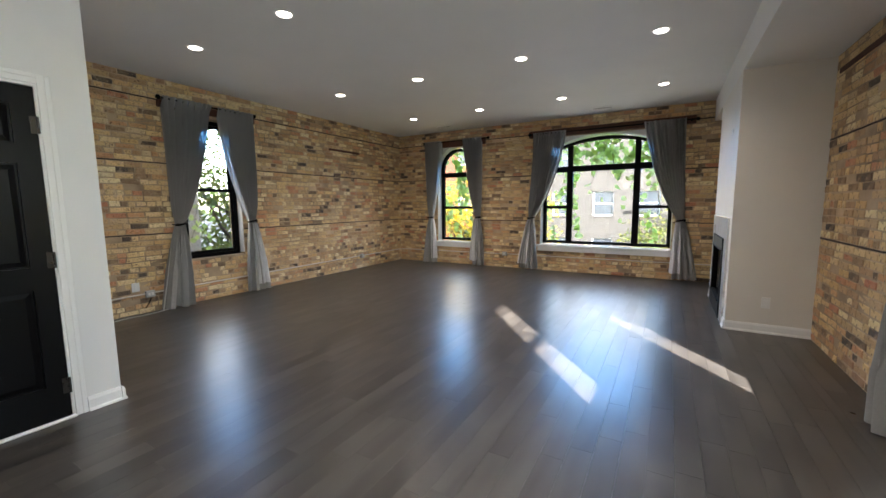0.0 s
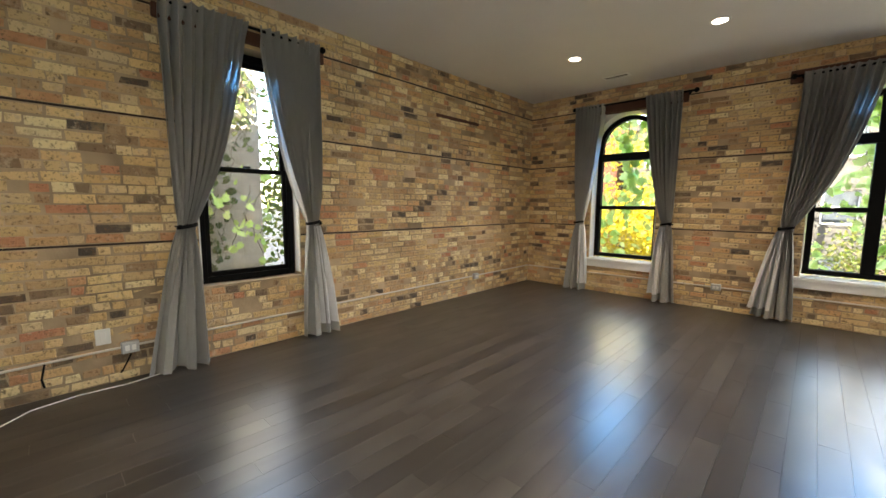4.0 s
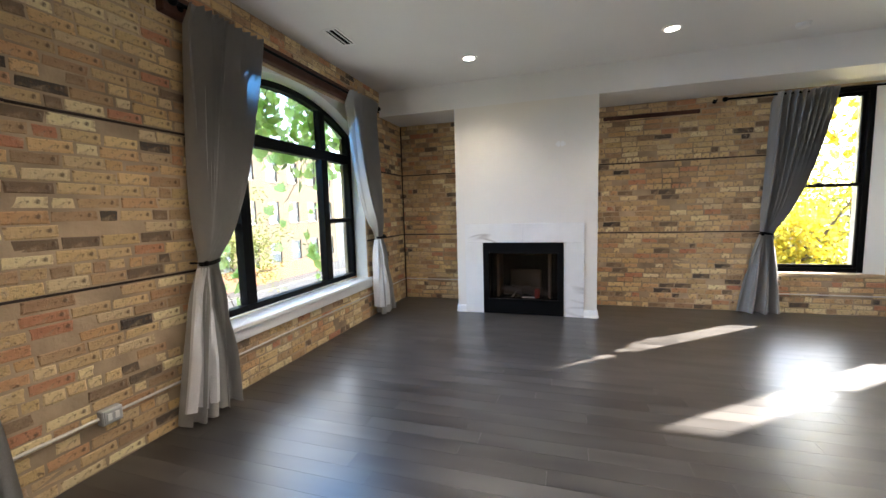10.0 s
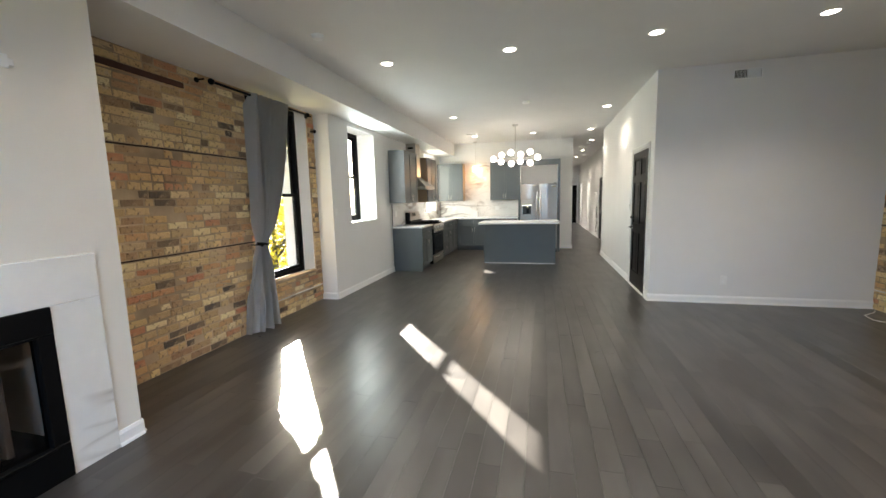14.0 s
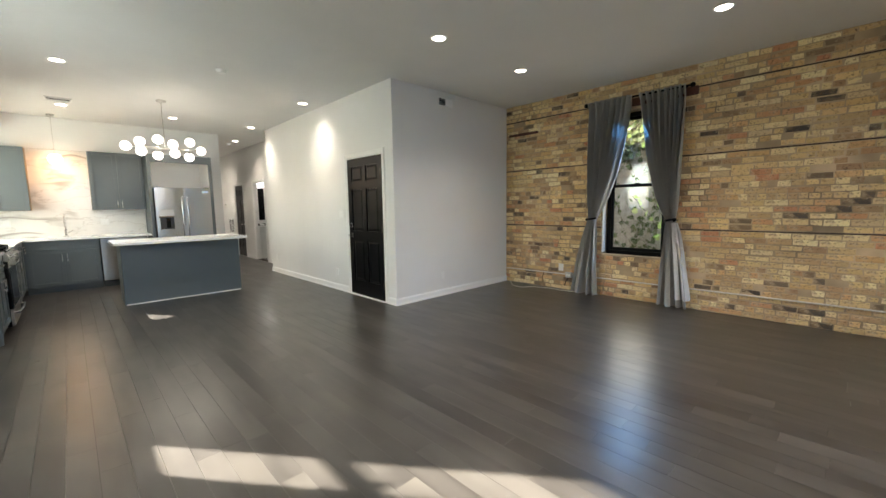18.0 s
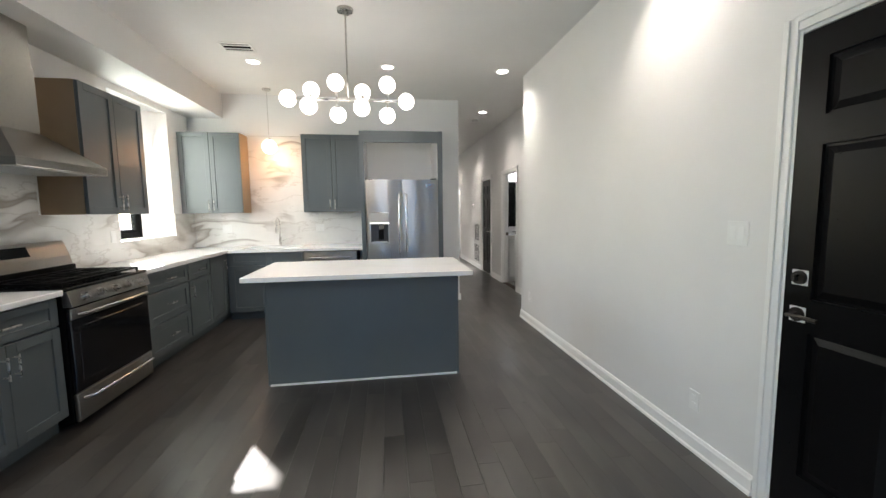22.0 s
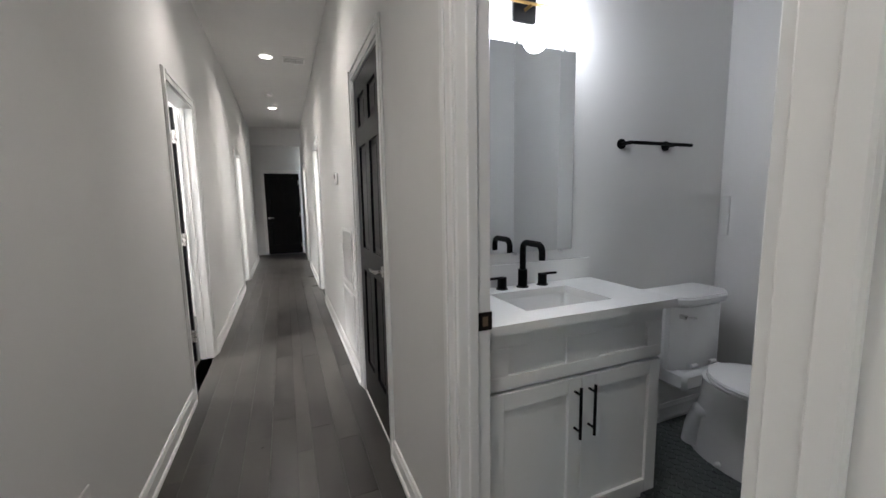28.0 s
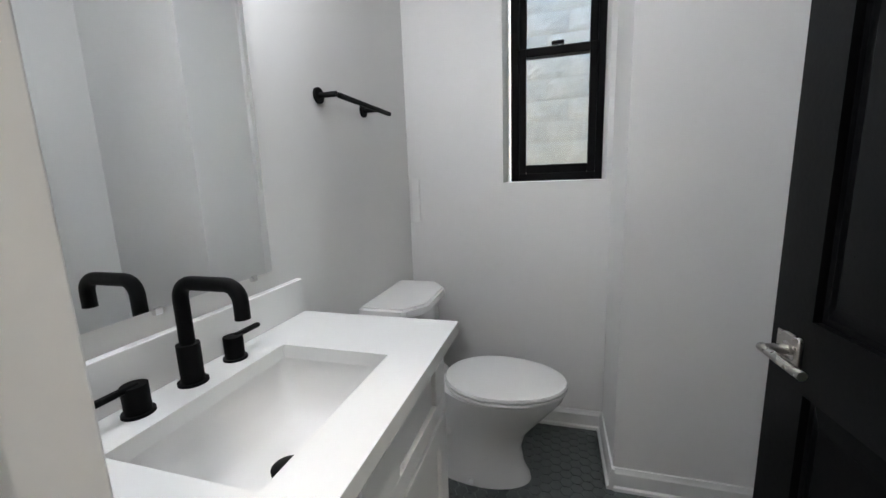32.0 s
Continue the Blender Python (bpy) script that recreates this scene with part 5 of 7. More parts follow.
cyl(bm, (fx, fy, 0.925), (fx, fy, 1.03), 0.021, 0.019, 18)
part("base", bm, NICKEL, fa, "", True)
bm = bmesh.new()
pts = [(fx, fy, 1.02), (fx, fy, 1.20)] + [(fx, fy + 0.085 - 0.085 * math.cos(math.pi * k / 12), 1.22 + 0.085 * math.sin(math.pi * k / 12)) for k in range(13)]
tube(bm, pts, 0.0125, 12)
part("spout", bm, NICKEL, fa, "", True)
part("spray_head", cyl(bmesh.new(), (fx, fy + 0.17, 1.225), (fx, fy + 0.172, 1.10), 0.015, 0.019, 16), NICKEL, fa, "", True)
bm = bmesh.new()
tube(bm, [(fx - 0.015, fy, 0.985), (fx - 0.055, fy, 0.995), (fx - 0.10, fy, 1.03)], 0.008, 8)
part("lever", bm, NICKEL, fa, "", True)
# marble splashback slabs
sb = thing("splashback", (KX, -2, 0.915), "white marble splashback with broad grey veins", "splashback", "", "structure")
part("marble_slab", boxes((KX - 0.012, KX + 0.001, -0.17, -2.53, 0.916, 1.385)), SPLASHMARBLE, sb)
part("marble_slab", boxes((KX - 0.012, KX + 0.001, -2.53, -3.57, 0.916, 1.108)), SPLASHMARBLE, sb)
part("marble_slab", boxes((KX - 0.012, KX + 0.001, -3.57, SY + 0.014, 0.916, 1.385)), SPLASHMARBLE, sb)
part("marble_slab", boxes((KX - 0.012, KX + 0.001, -0.87, -1.63, 1.385, 1.72)), SPLASHMARBLE, sb)
part("marble_slab", boxes((-0.945, KX - 0.013, SY, SY + 0.013, 0.916, 1.385)), SPLASHMARBLE, sb)
part("marble_slab", boxes((-0.16, 0.625, SY, SY + 0.013, 1.387, 2.445)), SPLASHMARBLE, sb)
part("edge_trim", boxes((KX - 0.014, KX + 0.001, -0.166, -0.170, 0.916, 1.385)), IRON, sb)
part("edge_trim", boxes((-0.16, 0.625, SY, SY + 0.014, 2.445, 2.451)), NICKEL, sb)
plate("y", SY + 0.013, 1, -0.31, 1.16, "white outlet and switch plate on the marble", "switch", 0.118)
plate("y", SY + 0.013, 1, 0.95, 1.165, "white outlet and switch plate on the marble", "switch", 0.118)
plate("x", KX - 0.012, -1, -0.36, 1.165, "white outlet plate on the marble beside the range")
plate("x", KX - 0.012, -1, -2.42, 1.165, "white outlet plate on the marble near the window")
# wall cabinets
UZ0, UZ1 = 1.385, 2.415
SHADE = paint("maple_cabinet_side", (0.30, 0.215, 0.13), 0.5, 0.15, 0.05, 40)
c = cabinet("wall_cabinet", (RUN, -0.06, 0), E_AX, E_AY, 0.81, 0.335, UZ0, UZ1, [("door", 0, 0.405, UZ0, UZ1, "rb"), ("door", 0.405, 0.81, UZ0, UZ1, "lb")], "slate grey two-door wall cabinet beside the range hood", kick=False)
c = cabinet("wall_cabinet", (RUN, -1.665, 0), E_AX, E_AY, 0.78, 0.335, UZ0, UZ1, [("door", 0, 0.39, UZ0, UZ1, "rb"), ("door", 0.39, 0.78, UZ0, UZ1, "lb")], "slate grey two-door wall cabinet near the window", kick=False)
part("side_panel", boxes((RUN - 0.31, RUN, -1.660, -1.664, UZ0, UZ1)), SHADE, c, "unpainted maple side")
c = cabinet("wall_cabinet", (RUN - 0.0, SO, 0), S_AX, S_AY, 0.755, 0.315, UZ0, UZ1 + 0.02, [("door", 0, 0.378, UZ0, UZ1 + 0.02, "rb"), ("door", 0.378, 0.755, UZ0, UZ1 + 0.02, "lb")], "slate grey two-door wall cabinet in the corner", kick=False)
part("side_panel", boxes((0.616, 0.620, SO, SY + 0.295, UZ0, UZ1 + 0.02)), SHADE, c, "unpainted maple side")
c = cabinet("wall_cabinet", (-0.155, SO, 0), S_AX, S_AY, 0.785, 0.315, UZ0, UZ1 + 0.015, [("door", 0, 0.392, UZ0, UZ1 + 0.015, "rb"), ("door", 0.392, 0.785, UZ0, UZ1 + 0.015, "lb")], "slate grey two-door wall cabinet beside the refrigerator", kick=False)
# refrigerator surround
fs = thing("refrigerator_surround", (-1.49, -3.4, 0), "slate grey panelled surround over the refrigerator, open above", "cabinet")
part("side_panel", boxes((-0.950, -1.005, SY, -3.36, 0, 2.405), bevel=0.002), GREYCAB, fs)
part("side_panel", boxes((-1.955, -2.018, SY, -3.36, 0, 2.412), bevel=0.002), GREYCAB, fs)
part("top_rail", boxes((-1.005, -1.955, -3.36, -3.385, 2.262, 2.408), bevel=0.002), GREYCAB, fs)
part("lining_panel", boxes((-1.0055, -1.008, SY, -3.387, 1.4, 2.384)), WHITECAB, fs, "unpainted white inner face")
part("lining_panel", boxes((-1.9545, -1.952, SY, -3.387, 1.4, 2.384)), WHITECAB, fs, "unpainted white inner face")
# refrigerator
rf = thing("refrigerator", (-1.48, -3.6, 0), "stainless steel french-door refrigerator with water dispenser", "refrigerator")
RY, RX0, RX1 = -3.36, -1.015, -1.945
part("body", boxes((RX0, RX1, SY + 0.03, RY, 0.03, 1.775), bevel=0.004), IRON, rf)
RF = RY + 0.075


def bowed(x0, x1, z0, z1):
    bm = bmesh.new()
    n = 14
    pts = [(x0 + (x1 - x0) * k / n, RF + 0.012 * math.sin(math.pi * k / n)) for k in range(n + 1)]
    prism(bm, pts + [(x1, RY + 0.006), (x0, RY + 0.006)], "z", z0, z1)
    return bm


part("door", bowed(RX0 - 0.002, -1.478, 0.64, 1.785), STEEL, rf, "", True)
part("door", bowed(-1.482, RX1 + 0.002, 0.64, 1.785), STEEL, rf, "", True)
part("freezer_drawer", bowed(RX0 - 0.002, RX1 + 0.002, 0.10, 0.63), STEEL, rf, "", True)
for x in (-1.435, -1.525):
    bm = bmesh.new()
    tube(bm, [(x, RF + 0.005, 0.83), (x, RF + 0.045, 0.86), (x, RF + 0.060, 1.1), (x, RF + 0.064, 1.2), (x, RF + 0.060, 1.35), (x, RF + 0.045, 1.58), (x, RF + 0.005, 1.61)], 0.014, 10)
    part("handle", bm, CHROME, rf, "", True)
bm = bmesh.new()
tube(bm, [(-1.07, RF + 0.0, 0.575), (-1.09, RF + 0.05, 0.578), (-1.48, RF + 0.068, 0.578), (-1.87, RF + 0.05, 0.578), (-1.89, RF + 0.0, 0.575)], 0.014, 10)
part("handle", bm, CHROME, rf, "", True)
dp = part("dispenser", boxes((-1.055, -1.305, RF - 0.02, RF + 0.014, 1.235, 1.37), bevel=0.003), STEEL, rf)
for a, b, c, d in ((-1.055, -1.305, 0.965, 0.985), (-1.055, -1.070, 0.985, 1.235), (-1.290, -1.305, 0.985, 1.235)):
    part("bezel", boxes((a, b, RF - 0.02, RF + 0.014, c, d), bevel=0.003), STEEL, dp)
part("recess", boxes((-1.070, -1.29, RF - 0.005, RF + 0.0125, 0.985, 1.235)), paint("dark_grey_plastic", (0.02, 0.02, 0.02), 0.35, 0.05, 0.0, 30), dp)
part("nozzle", boxes((-1.17, -1.235, RF, RF + 0.022, 1.15, 1.21), bevel=0.004), BLACKGLASS, dp)
part("paddle", boxes((-1.165, -1.235, RF, RF + 0.020, 1.02, 1.15), bevel=0.004), IRON, dp)
part("control_panel", boxes((-1.062, -1.298, RF, RF + 0.0165, 1.246, 1.364), bevel=0.002), paint("silver_plastic", (0.42, 0.42, 0.41), 0.4, 0.03, 0.0, 30), dp, "pale grey control panel")
part("control_strip", boxes((-1.055, -1.305, RF, RF + 0.017, 1.222, 1.243), bevel=0.002), CHROME, dp)
part("drip_tray", boxes((-1.085, -1.28, RF, RF + 0.026, 0.985, 0.998), bevel=0.002), STEEL, dp)
part("badge", boxes((-1.79, -1.90, RF + 0.006, RF + 0.013, 1.695, 1.725), bevel=0.001), CHROME, rf)
part("hinge_cover", boxes((RX0 - 0.02, RX0 - 0.09, RY - 0.03, RF - 0.01, 1.785, 1.80), bevel=0.003), IRON, rf)
part("hinge_cover", boxes((RX1 + 0.02, RX1 + 0.09, RY - 0.03, RF - 0.01, 1.785, 1.80), bevel=0.003), IRON, rf)
part("foot_grille", boxes((RX0, RX1, SY + 0.1, RY + 0.02, 0.0, 0.09)), IRON, rf)
# range
rg = thing("gas_range", (1.05, -1.345, 0), "stainless and black freestanding gas range", "stove")
GY0, GY1, GX = -0.93, -1.755, 0.735
part("body", boxes((GX + 0.02, RUN - 0.02, GY0, GY1, 0.03, 0.90), bevel=0.004), IRON, rg)
part("oven_door", boxes((GX - 0.012, GX + 0.02, GY0 - 0.01, GY1 + 0.01, 0.235, 0.79), bevel=0.006), BLACKGLASS, rg)
part("oven_glass", boxes((GX - 0.016, GX - 0.010, GY0 - 0.07, GY1 + 0.07, 0.30, 0.66), bevel=0.003), BLACKGLASS, rg, "black glass oven window")
part("door_rail", boxes((GX - 0.018, GX - 0.008, GY0 - 0.012, GY1 + 0.012, 0.715, 0.785), bevel=0.003), STEEL, rg)
part("drawer", boxes((GX - 0.008, GX + 0.02, GY0 - 0.01, GY1 + 0.01, 0.04, 0.225), bevel=0.005), STEEL, rg)
for z in (0.745, 0.185):
    bm = bmesh.new()
    tube(bm, [(GX, GY0 - 0.07, z), (GX - 0.05, GY0 - 0.09, z), (GX - 0.065, (GY0 + GY1) / 2, z), (GX - 0.05, GY1 + 0.09, z), (GX, GY1 + 0.07, z)], 0.012, 10)
    part("handle", bm, CHROME, rg, "", True)
part("control_panel", prism(bmesh.new(), [(GX - 0.035, 0.80), (GX + 0.04, 0.80), (GX + 0.04, 0.905), (GX - 0.010, 0.905)], "y", GY1 + 0.005, GY0 - 0.005), STEEL, rg)
for k in range(5):
    y = GY0 - 0.12 - 0.145 * k
    bm = bmesh.new()
    cyl(bm, (GX - 0.022, y, 0.85), (GX - 0.030, y, 0.852), 0.030, None, 18)
    cyl(bm, (GX - 0.030, y, 0.852), (GX - 0.058, y, 0.858), 0.023, 0.020, 18)
    part("knob", bm, NICKEL, rg, "", True)
part("cooktop", boxes((GX - 0.015, RUN - 0.11, GY0 + 0.002, GY1 - 0.002, 0.90, 0.925), bevel=0.006), BLACKGLASS, rg)
for gy in (GY0 - 0.03, GY0 - 0.29, GY0 - 0.55):
    bm = bmesh.new()
    a, b = gy, gy - 0.245
    for x in (GX + 0.03, GX + 0.48):
        box(bm, x, x + 0.014, a, b, 0.940, 0.955)
    for k in range(4):
        y = a - 0.014 - (0.245 - 0.028) * k / 3
        box(bm, GX + 0.03, GX + 0.494, y - 0.006, y + 0.006, 0.940, 0.955)
    for x in (GX + 0.15, GX + 0.36):
        box(bm, x, x + 0.012, a, b, 0.942, 0.957)
    for x in (GX + 0.03, GX + 0.48):
        for y in (a - 0.008, b + 0.008):
            box(bm, x, x + 0.014, y - 0.007, y + 0.007, 0.925, 0.942)
    part("grate", bm, IRON, rg, "black cast-iron grate")
for x, y in ((GX + 0.14, GY0 - 0.15), (GX + 0.38, GY0 - 0.15), (GX + 0.26, GY0 - 0.41), (GX + 0.14, GY0 - 0.67), (GX + 0.38, GY0 - 0.67)):
    part("burner", lathe(bmesh.new(), [(0.045, 0), (0.045, 0.008), (0.032, 0.010), (0.030, 0.016), (0.0285, 0.017)], 20, (x, y, 0.925)), IRON, rg, "", True)
bm = bmesh.new()
prism(bm, [(RUN - 0.13, 0.925), (RUN - 0.02, 0.925), (RUN - 0.02, 1.17), (RUN - 0.055, 1.18), (RUN - 0.10, 1.06)], "y", GY1, GY0)
part("backguard", bm, STEEL, rg)
part("backguard_base", boxes((RUN - 0.135, RUN - 0.02, GY0 + 0.002, GY1 - 0.002, 0.925, 0.99), bevel=0.004), IRON, rg)
part("side_cap", boxes((RUN - 0.12, RUN - 0.012, GY0 + 0.003, GY0 + 0.012, 0.90, 1.17), bevel=0.003), IRON, rg)
bm = bmesh.new()
box(bm, -0.002, 0.002, -0.11, 0.11, -0.038, 0.038, 0.001)
dsp = part("display", bm, BLACKGLASS, rg, "black clock display")
dsp.matrix_basis = pose(RUN - 0.082, -1.30, 1.12, 0, 20.5, 0)
# range hood
hd = thing("range_hood", (1.2, -1.27, 1.66), "stainless steel chimney range hood", "range hood")
hy0, hy1, hx = -0.885, -1.650, RUN - 0.50
bm = bmesh.new()
top = [(RUN - 0.24, -1.12), (RUN, -1.12), (RUN, -1.42), (RUN - 0.24, -1.42)]
bot = [(hx, hy0), (RUN, hy0), (RUN, hy1), (hx, hy1)]
va, vb = [bm.verts.new((x, y, 1.95)) for x, y in top], [bm.verts.new((x, y, 1.735)) for x, y in bot]
for k in range(4):
    bm.faces.new((va[k], va[(k + 1) % 4], vb[(k + 1) % 4], vb[k]))
bm.faces.new(va)
bm.faces.new(vb[::-1])
part("canopy", bm, STEEL, hd)
part("rim", boxes((hx, RUN, hy0, hy1, 1.68, 1.734), bevel=0.003), STEEL, hd)
part("filter", boxes((hx + 0.05, RUN - 0.05, hy0 - 0.06, hy1 + 0.06, 1.676, 1.682)), GALV, hd)
part("chimney", boxes((RUN - 0.24, RUN, -1.12, -1.42, 1.95, 2.40), bevel=0.003), STEEL, hd)
part("chimney_top", boxes((RUN - 0.232, RUN, -1.127, -1.413, 2.40, 2.68), bevel=0.003), STEEL, hd)
part("chimney_slot", boxes((RUN - 0.17, RUN - 0.05, -1.119, -1.128, 2.56, 2.60)), DARK, hd)
# island
isl = thing("kitchen_island", (-1.08, -1.68, 0), "slate grey kitchen island with a white quartz top", "kitchen island")
part("front_panel", boxes((-1.835, -0.325, -1.375, -1.395, 0.012, CT), bevel=0.001), GREYCAB, isl)
part("corner_trim", boxes((-1.852, -1.835, -1.372, -1.40, 0.0, CT), bevel=0.002), GREYCAB, isl)
part("corner_trim", boxes((-0.325, -0.308, -1.372, -1.40, 0.0, CT), bevel=0.002), GREYCAB, isl)
part("shoe_moulding", boxes((-1.835, -0.325, -1.360, -1.376, 0.0, 0.014), bevel=0.003), TRIM, isl, "white shoe moulding")
part("body", boxes((-1.848, -0.312, -1.396, -1.985, 0.10, CT)), GREYCAB, isl)
part("toe_kick", boxes((-1.848, -0.312, -1.396, -1.92, 0.0, 0.10)), GREYCAB, isl)
part("worktop", boxes((-1.925, -0.222, -1.135, -2.035, CT, 0.918), bevel=0.004), QUARTZ, isl, "white quartz top with overhang")
for k in range(3):
    shaker(isl, "door", Vector((-1.84, -1.965, 0)), Vector((1, 0, 0)), Vector((0, -1, 0)), 0.51 * k, 0.51 * (k + 1), 0.02, 0.11, 0.87, GREYCAB, NICKEL, "rt")
plate("x", -1.852, -1, -1.55, 0.62, "white outlet plate on the side of the island")
# chandelier
cx, cy, cz = -0.985, -1.605, 2.298
ch = thing("chandelier", (cx, cy, cz), "nickel bar chandelier with ten glowing opal globes", "chandelier")
part("canopy", lathe(bmesh.new(), [(0.06, -0.025), (0.065, -0.02), (0.065, 0.0)], 24, (cx, cy, H)), NICKEL, ch, "", True)
part("stem", cyl(bmesh.new(), (cx, cy, cz), (cx, cy, H - 0.02), 0.007), NICKEL, ch, "", True)
part("crossbar", cyl(bmesh.new(), (cx - 0.42, cy, cz), (cx + 0.42, cy, cz), 0.009), NICKEL, ch, "", True)
arms = [(0.475, 0.0, 0.0), (0.30, -0.055, 0.085), (0.305, 0.06, -0.07), (0.09, 0.05, 0.12), (0.09, -0.06, -0.105), (-0.115, -0.055, 0.08), (-0.112, 0.06, -0.075), (-0.322, 0.05, 0.115), (-0.318, -0.05, -0.105), (-0.478, 0.0, 0.0)]
for dx, dy, dz in arms:
    at = Vector((cx + dx, cy + dy, cz + dz))
    root = Vector((cx + max(-0.42, min(0.42, dx)), cy, cz))
    way = (at - root).normalized() if (at - root).length > 1e-4 else Vector((1, 0, 0))
    bm = bmesh.new()
    cyl(bm, root, at - way * 0.05, 0.006, None, 8)
    cyl(bm, at - way * 0.068, at - way * 0.045, 0.022, 0.030, 14)
    arm = part("arm", bm, NICKEL, ch, "", True)
    part("globe", ball(bmesh.new(), at, 0.067, 24, 14), GLOBE, arm, "glowing opal glass globe", True)
for k, dx in enumerate((-0.3, 0.0, 0.3)):
    d = bpy.data.lights.new("globe_light", "POINT")
    d.energy, d.shadow_soft_size, d.color = 0.25, 0.10, (1.0, 0.92, 0.82)
    lo = new("globe_light", d)
    lo.location = (cx + dx, cy, cz - 0.23)
# pendant over the sink
px, py, pz = 0.255, -3.80, 2.262
pd = thing("pendant_lamp", (px, py, pz), "small round opal pendant lamp glowing warm over the sink", "pendant lamp")
part("canopy", lathe(bmesh.new(), [(0.05, -0.02), (0.055, -0.015), (0.055, 0.0)], 24, (px, py, H)), NICKEL, pd, "", True)
part("cord", cyl(bmesh.new(), (px, py, pz + 0.08), (px, py, H - 0.015), 0.003, None, 8), NICKEL, pd, "", True)
part("cap", lathe(bmesh.new(), [(0.036, 0.082), (0.030, 0.098), (0.012, 0.108), (0.006, 0.115)], 18, (px, py, pz)), NICKEL, pd, "", True)
part("globe", ball(bmesh.new(), (px, py, pz), 0.095, 24, 14), WARMGLOBE, pd, "glowing warm opal globe", True)
d = bpy.data.lights.new("pendant_light", "POINT")
d.energy, d.shadow_soft_size, d.color = 0.6, 0.072, (1.0, 0.47, 0.17)
new("pendant_light", d).location = (px, py + 0.01, pz - 0.115)

# ---- hall doors ----
for o, lab in ((BD, "white moulded casing of the bathroom door"), (CD, "white moulded casing of the hall closet"), (D3, "white moulded casing of a side room"), (D4, "white moulded casing of a side room")):
    casing("x", HWX, 1, o, lab)
for o in (L1, L2):
    casing("x", HEX, -1, o, "white moulded casing of a side room")
casing("y", -15.0, 1, (-3.40, -2.56, 0, 2.05), "white casing of the rear door", CW, 0.12)
structure("trim_bath_casing_inside", boxes((BX1 - 0.012, BX1 - 0.0005, BD[1], BD[1] + CW, 0, 2.11), bevel=0.002), TRIM, "white inner casing of the bathroom door", "door casing")
six_panel_door(pose(HWX - 0.026, CD[0] + 0.018, 0, 0, 0, 90), CD[1] - CD[0] - 0.036, 2.03, "closed black six-panel closet door with silver lever")
six_panel_door(pose(-3.384, -15.05, 0, 0, 0, 0), 0.81, 2.03, "closed black six-panel door at the end of the hall")
# the bathroom door stands open against the wall
six_panel_door(pose(BX1 - 0.03, BD[1] - 0.035, 0, 0, 0, 184), 0.76, 2.03, "black six-panel bathroom door standing wide open", "square", metal=NICKEL)
# side room doors, open
six_panel_door(pose(HEX + 0.115, L1[0] + 0.040, 0, 0, 0, 3), 0.72, 2.03, "black six-panel door standing open into a side room")
six_panel_door(pose(HEX + 0.13, L2[0] + 0.04, 0, 0, 0, -8), 0.72, 2.03, "white six-panel door standing open into a side room", material=TRIM)
six_panel_door(pose(HWX - 0.13, D3[0] + 0.04, 0, 0, 0, 186), 0.70, 2.03, "white six-panel door standing open into a side room", material=TRIM)
# door strike on the bathroom jamb
st = thing("strike_plate", (HWX - 0.04, BD[0], 0.93), "dark metal strike plate on the door jamb", "strike plate")
part("plate", boxes((HWX - 0.104, HWX - 0.058, BD[0] + 0.016, BD[0] + 0.019, 0.905, 0.960), bevel=0.001), paint("aged_bronze", (0.03, 0.027, 0.024), 0.35, 0.2, 0, 50, 0.9), st)
part("latch_hole", boxes((HWX - 0.090, HWX - 0.072, BD[0] + 0.0185, BD[0] + 0.0195, 0.918, 0.947)), paint("raw_wood", (0.16, 0.11, 0.07), 0.7), st)
th = thing("thermostat", (HWX, -7.86, 1.49), "small white thermostat on the hall wall", "thermostat")
part("body", boxes((HWX, HWX + 0.022, -7.90, -7.82, 1.44, 1.545), bevel=0.006), PLASTIC, th)
part("display", boxes((HWX + 0.022, HWX + 0.024, -7.885, -7.835, 1.49, 1.53)), BLACKGLASS, th)
# added lamps without fittings that brighten the side rooms
area_lamp("side_room_fill", (-1.6, -7.7, 2.95), (-1.6, -7.7, 0), 0.4, 0.4, 6.5, (1.0, 0.97, 0.93))
area_lamp("side_room_fill", (-1.6, -11.0, 2.95), (-1.6, -11.0, 0), 0.4, 0.4, 6.5, (1.0, 0.97, 0.93))
area_lamp("side_room_fill", (-4.0, -9.9, 2.95), (-4.0, -9.9, 0), 0.4, 0.4, 5.5, (1.0, 0.97, 0.93))
area_lamp("side_room_fill", (-4.0, -13.2, 2.95), (-4.0, -13.2, 0), 0.4, 0.4, 5.5, (1.0, 0.97, 0.93))

# ---- bathroom ----
baseboard([(BX0, BY0), (BX0, -4.845)], -1)
baseboard([(BX0, -4.845), (-4.955 + 0.02, -4.845)], -1)
baseboard([(-4.955, -4.845), (-4.955, BY1)], -1)
baseboard([(-4.955, BY1), (BX1, BY1)], -1)
baseboard([(-4.36, BY0), (BX0, BY0)], -1)
structure("trim_bath_threshold", boxes((HWX - 0.10, HWX - 0.0, BD[0], BD[1], -0.01, 0.006), bevel=0.002), DARKWOOD, "dark threshold strip", "threshold")
# vanity
va = thing("vanity_cabinet", (-3.95, BY0 + 0.2, 0), "white shaker vanity cabinet with black bar handles", "vanity")
V0, V1, VF = BX1 - 0.004, -4.345, -5.385
BLACKPULL = IRON
part("body", boxes((V0, V1, BY0 + 0.002, VF - 0.002, 0.09, 0.70), bevel=0.001), WHITECAB, va)
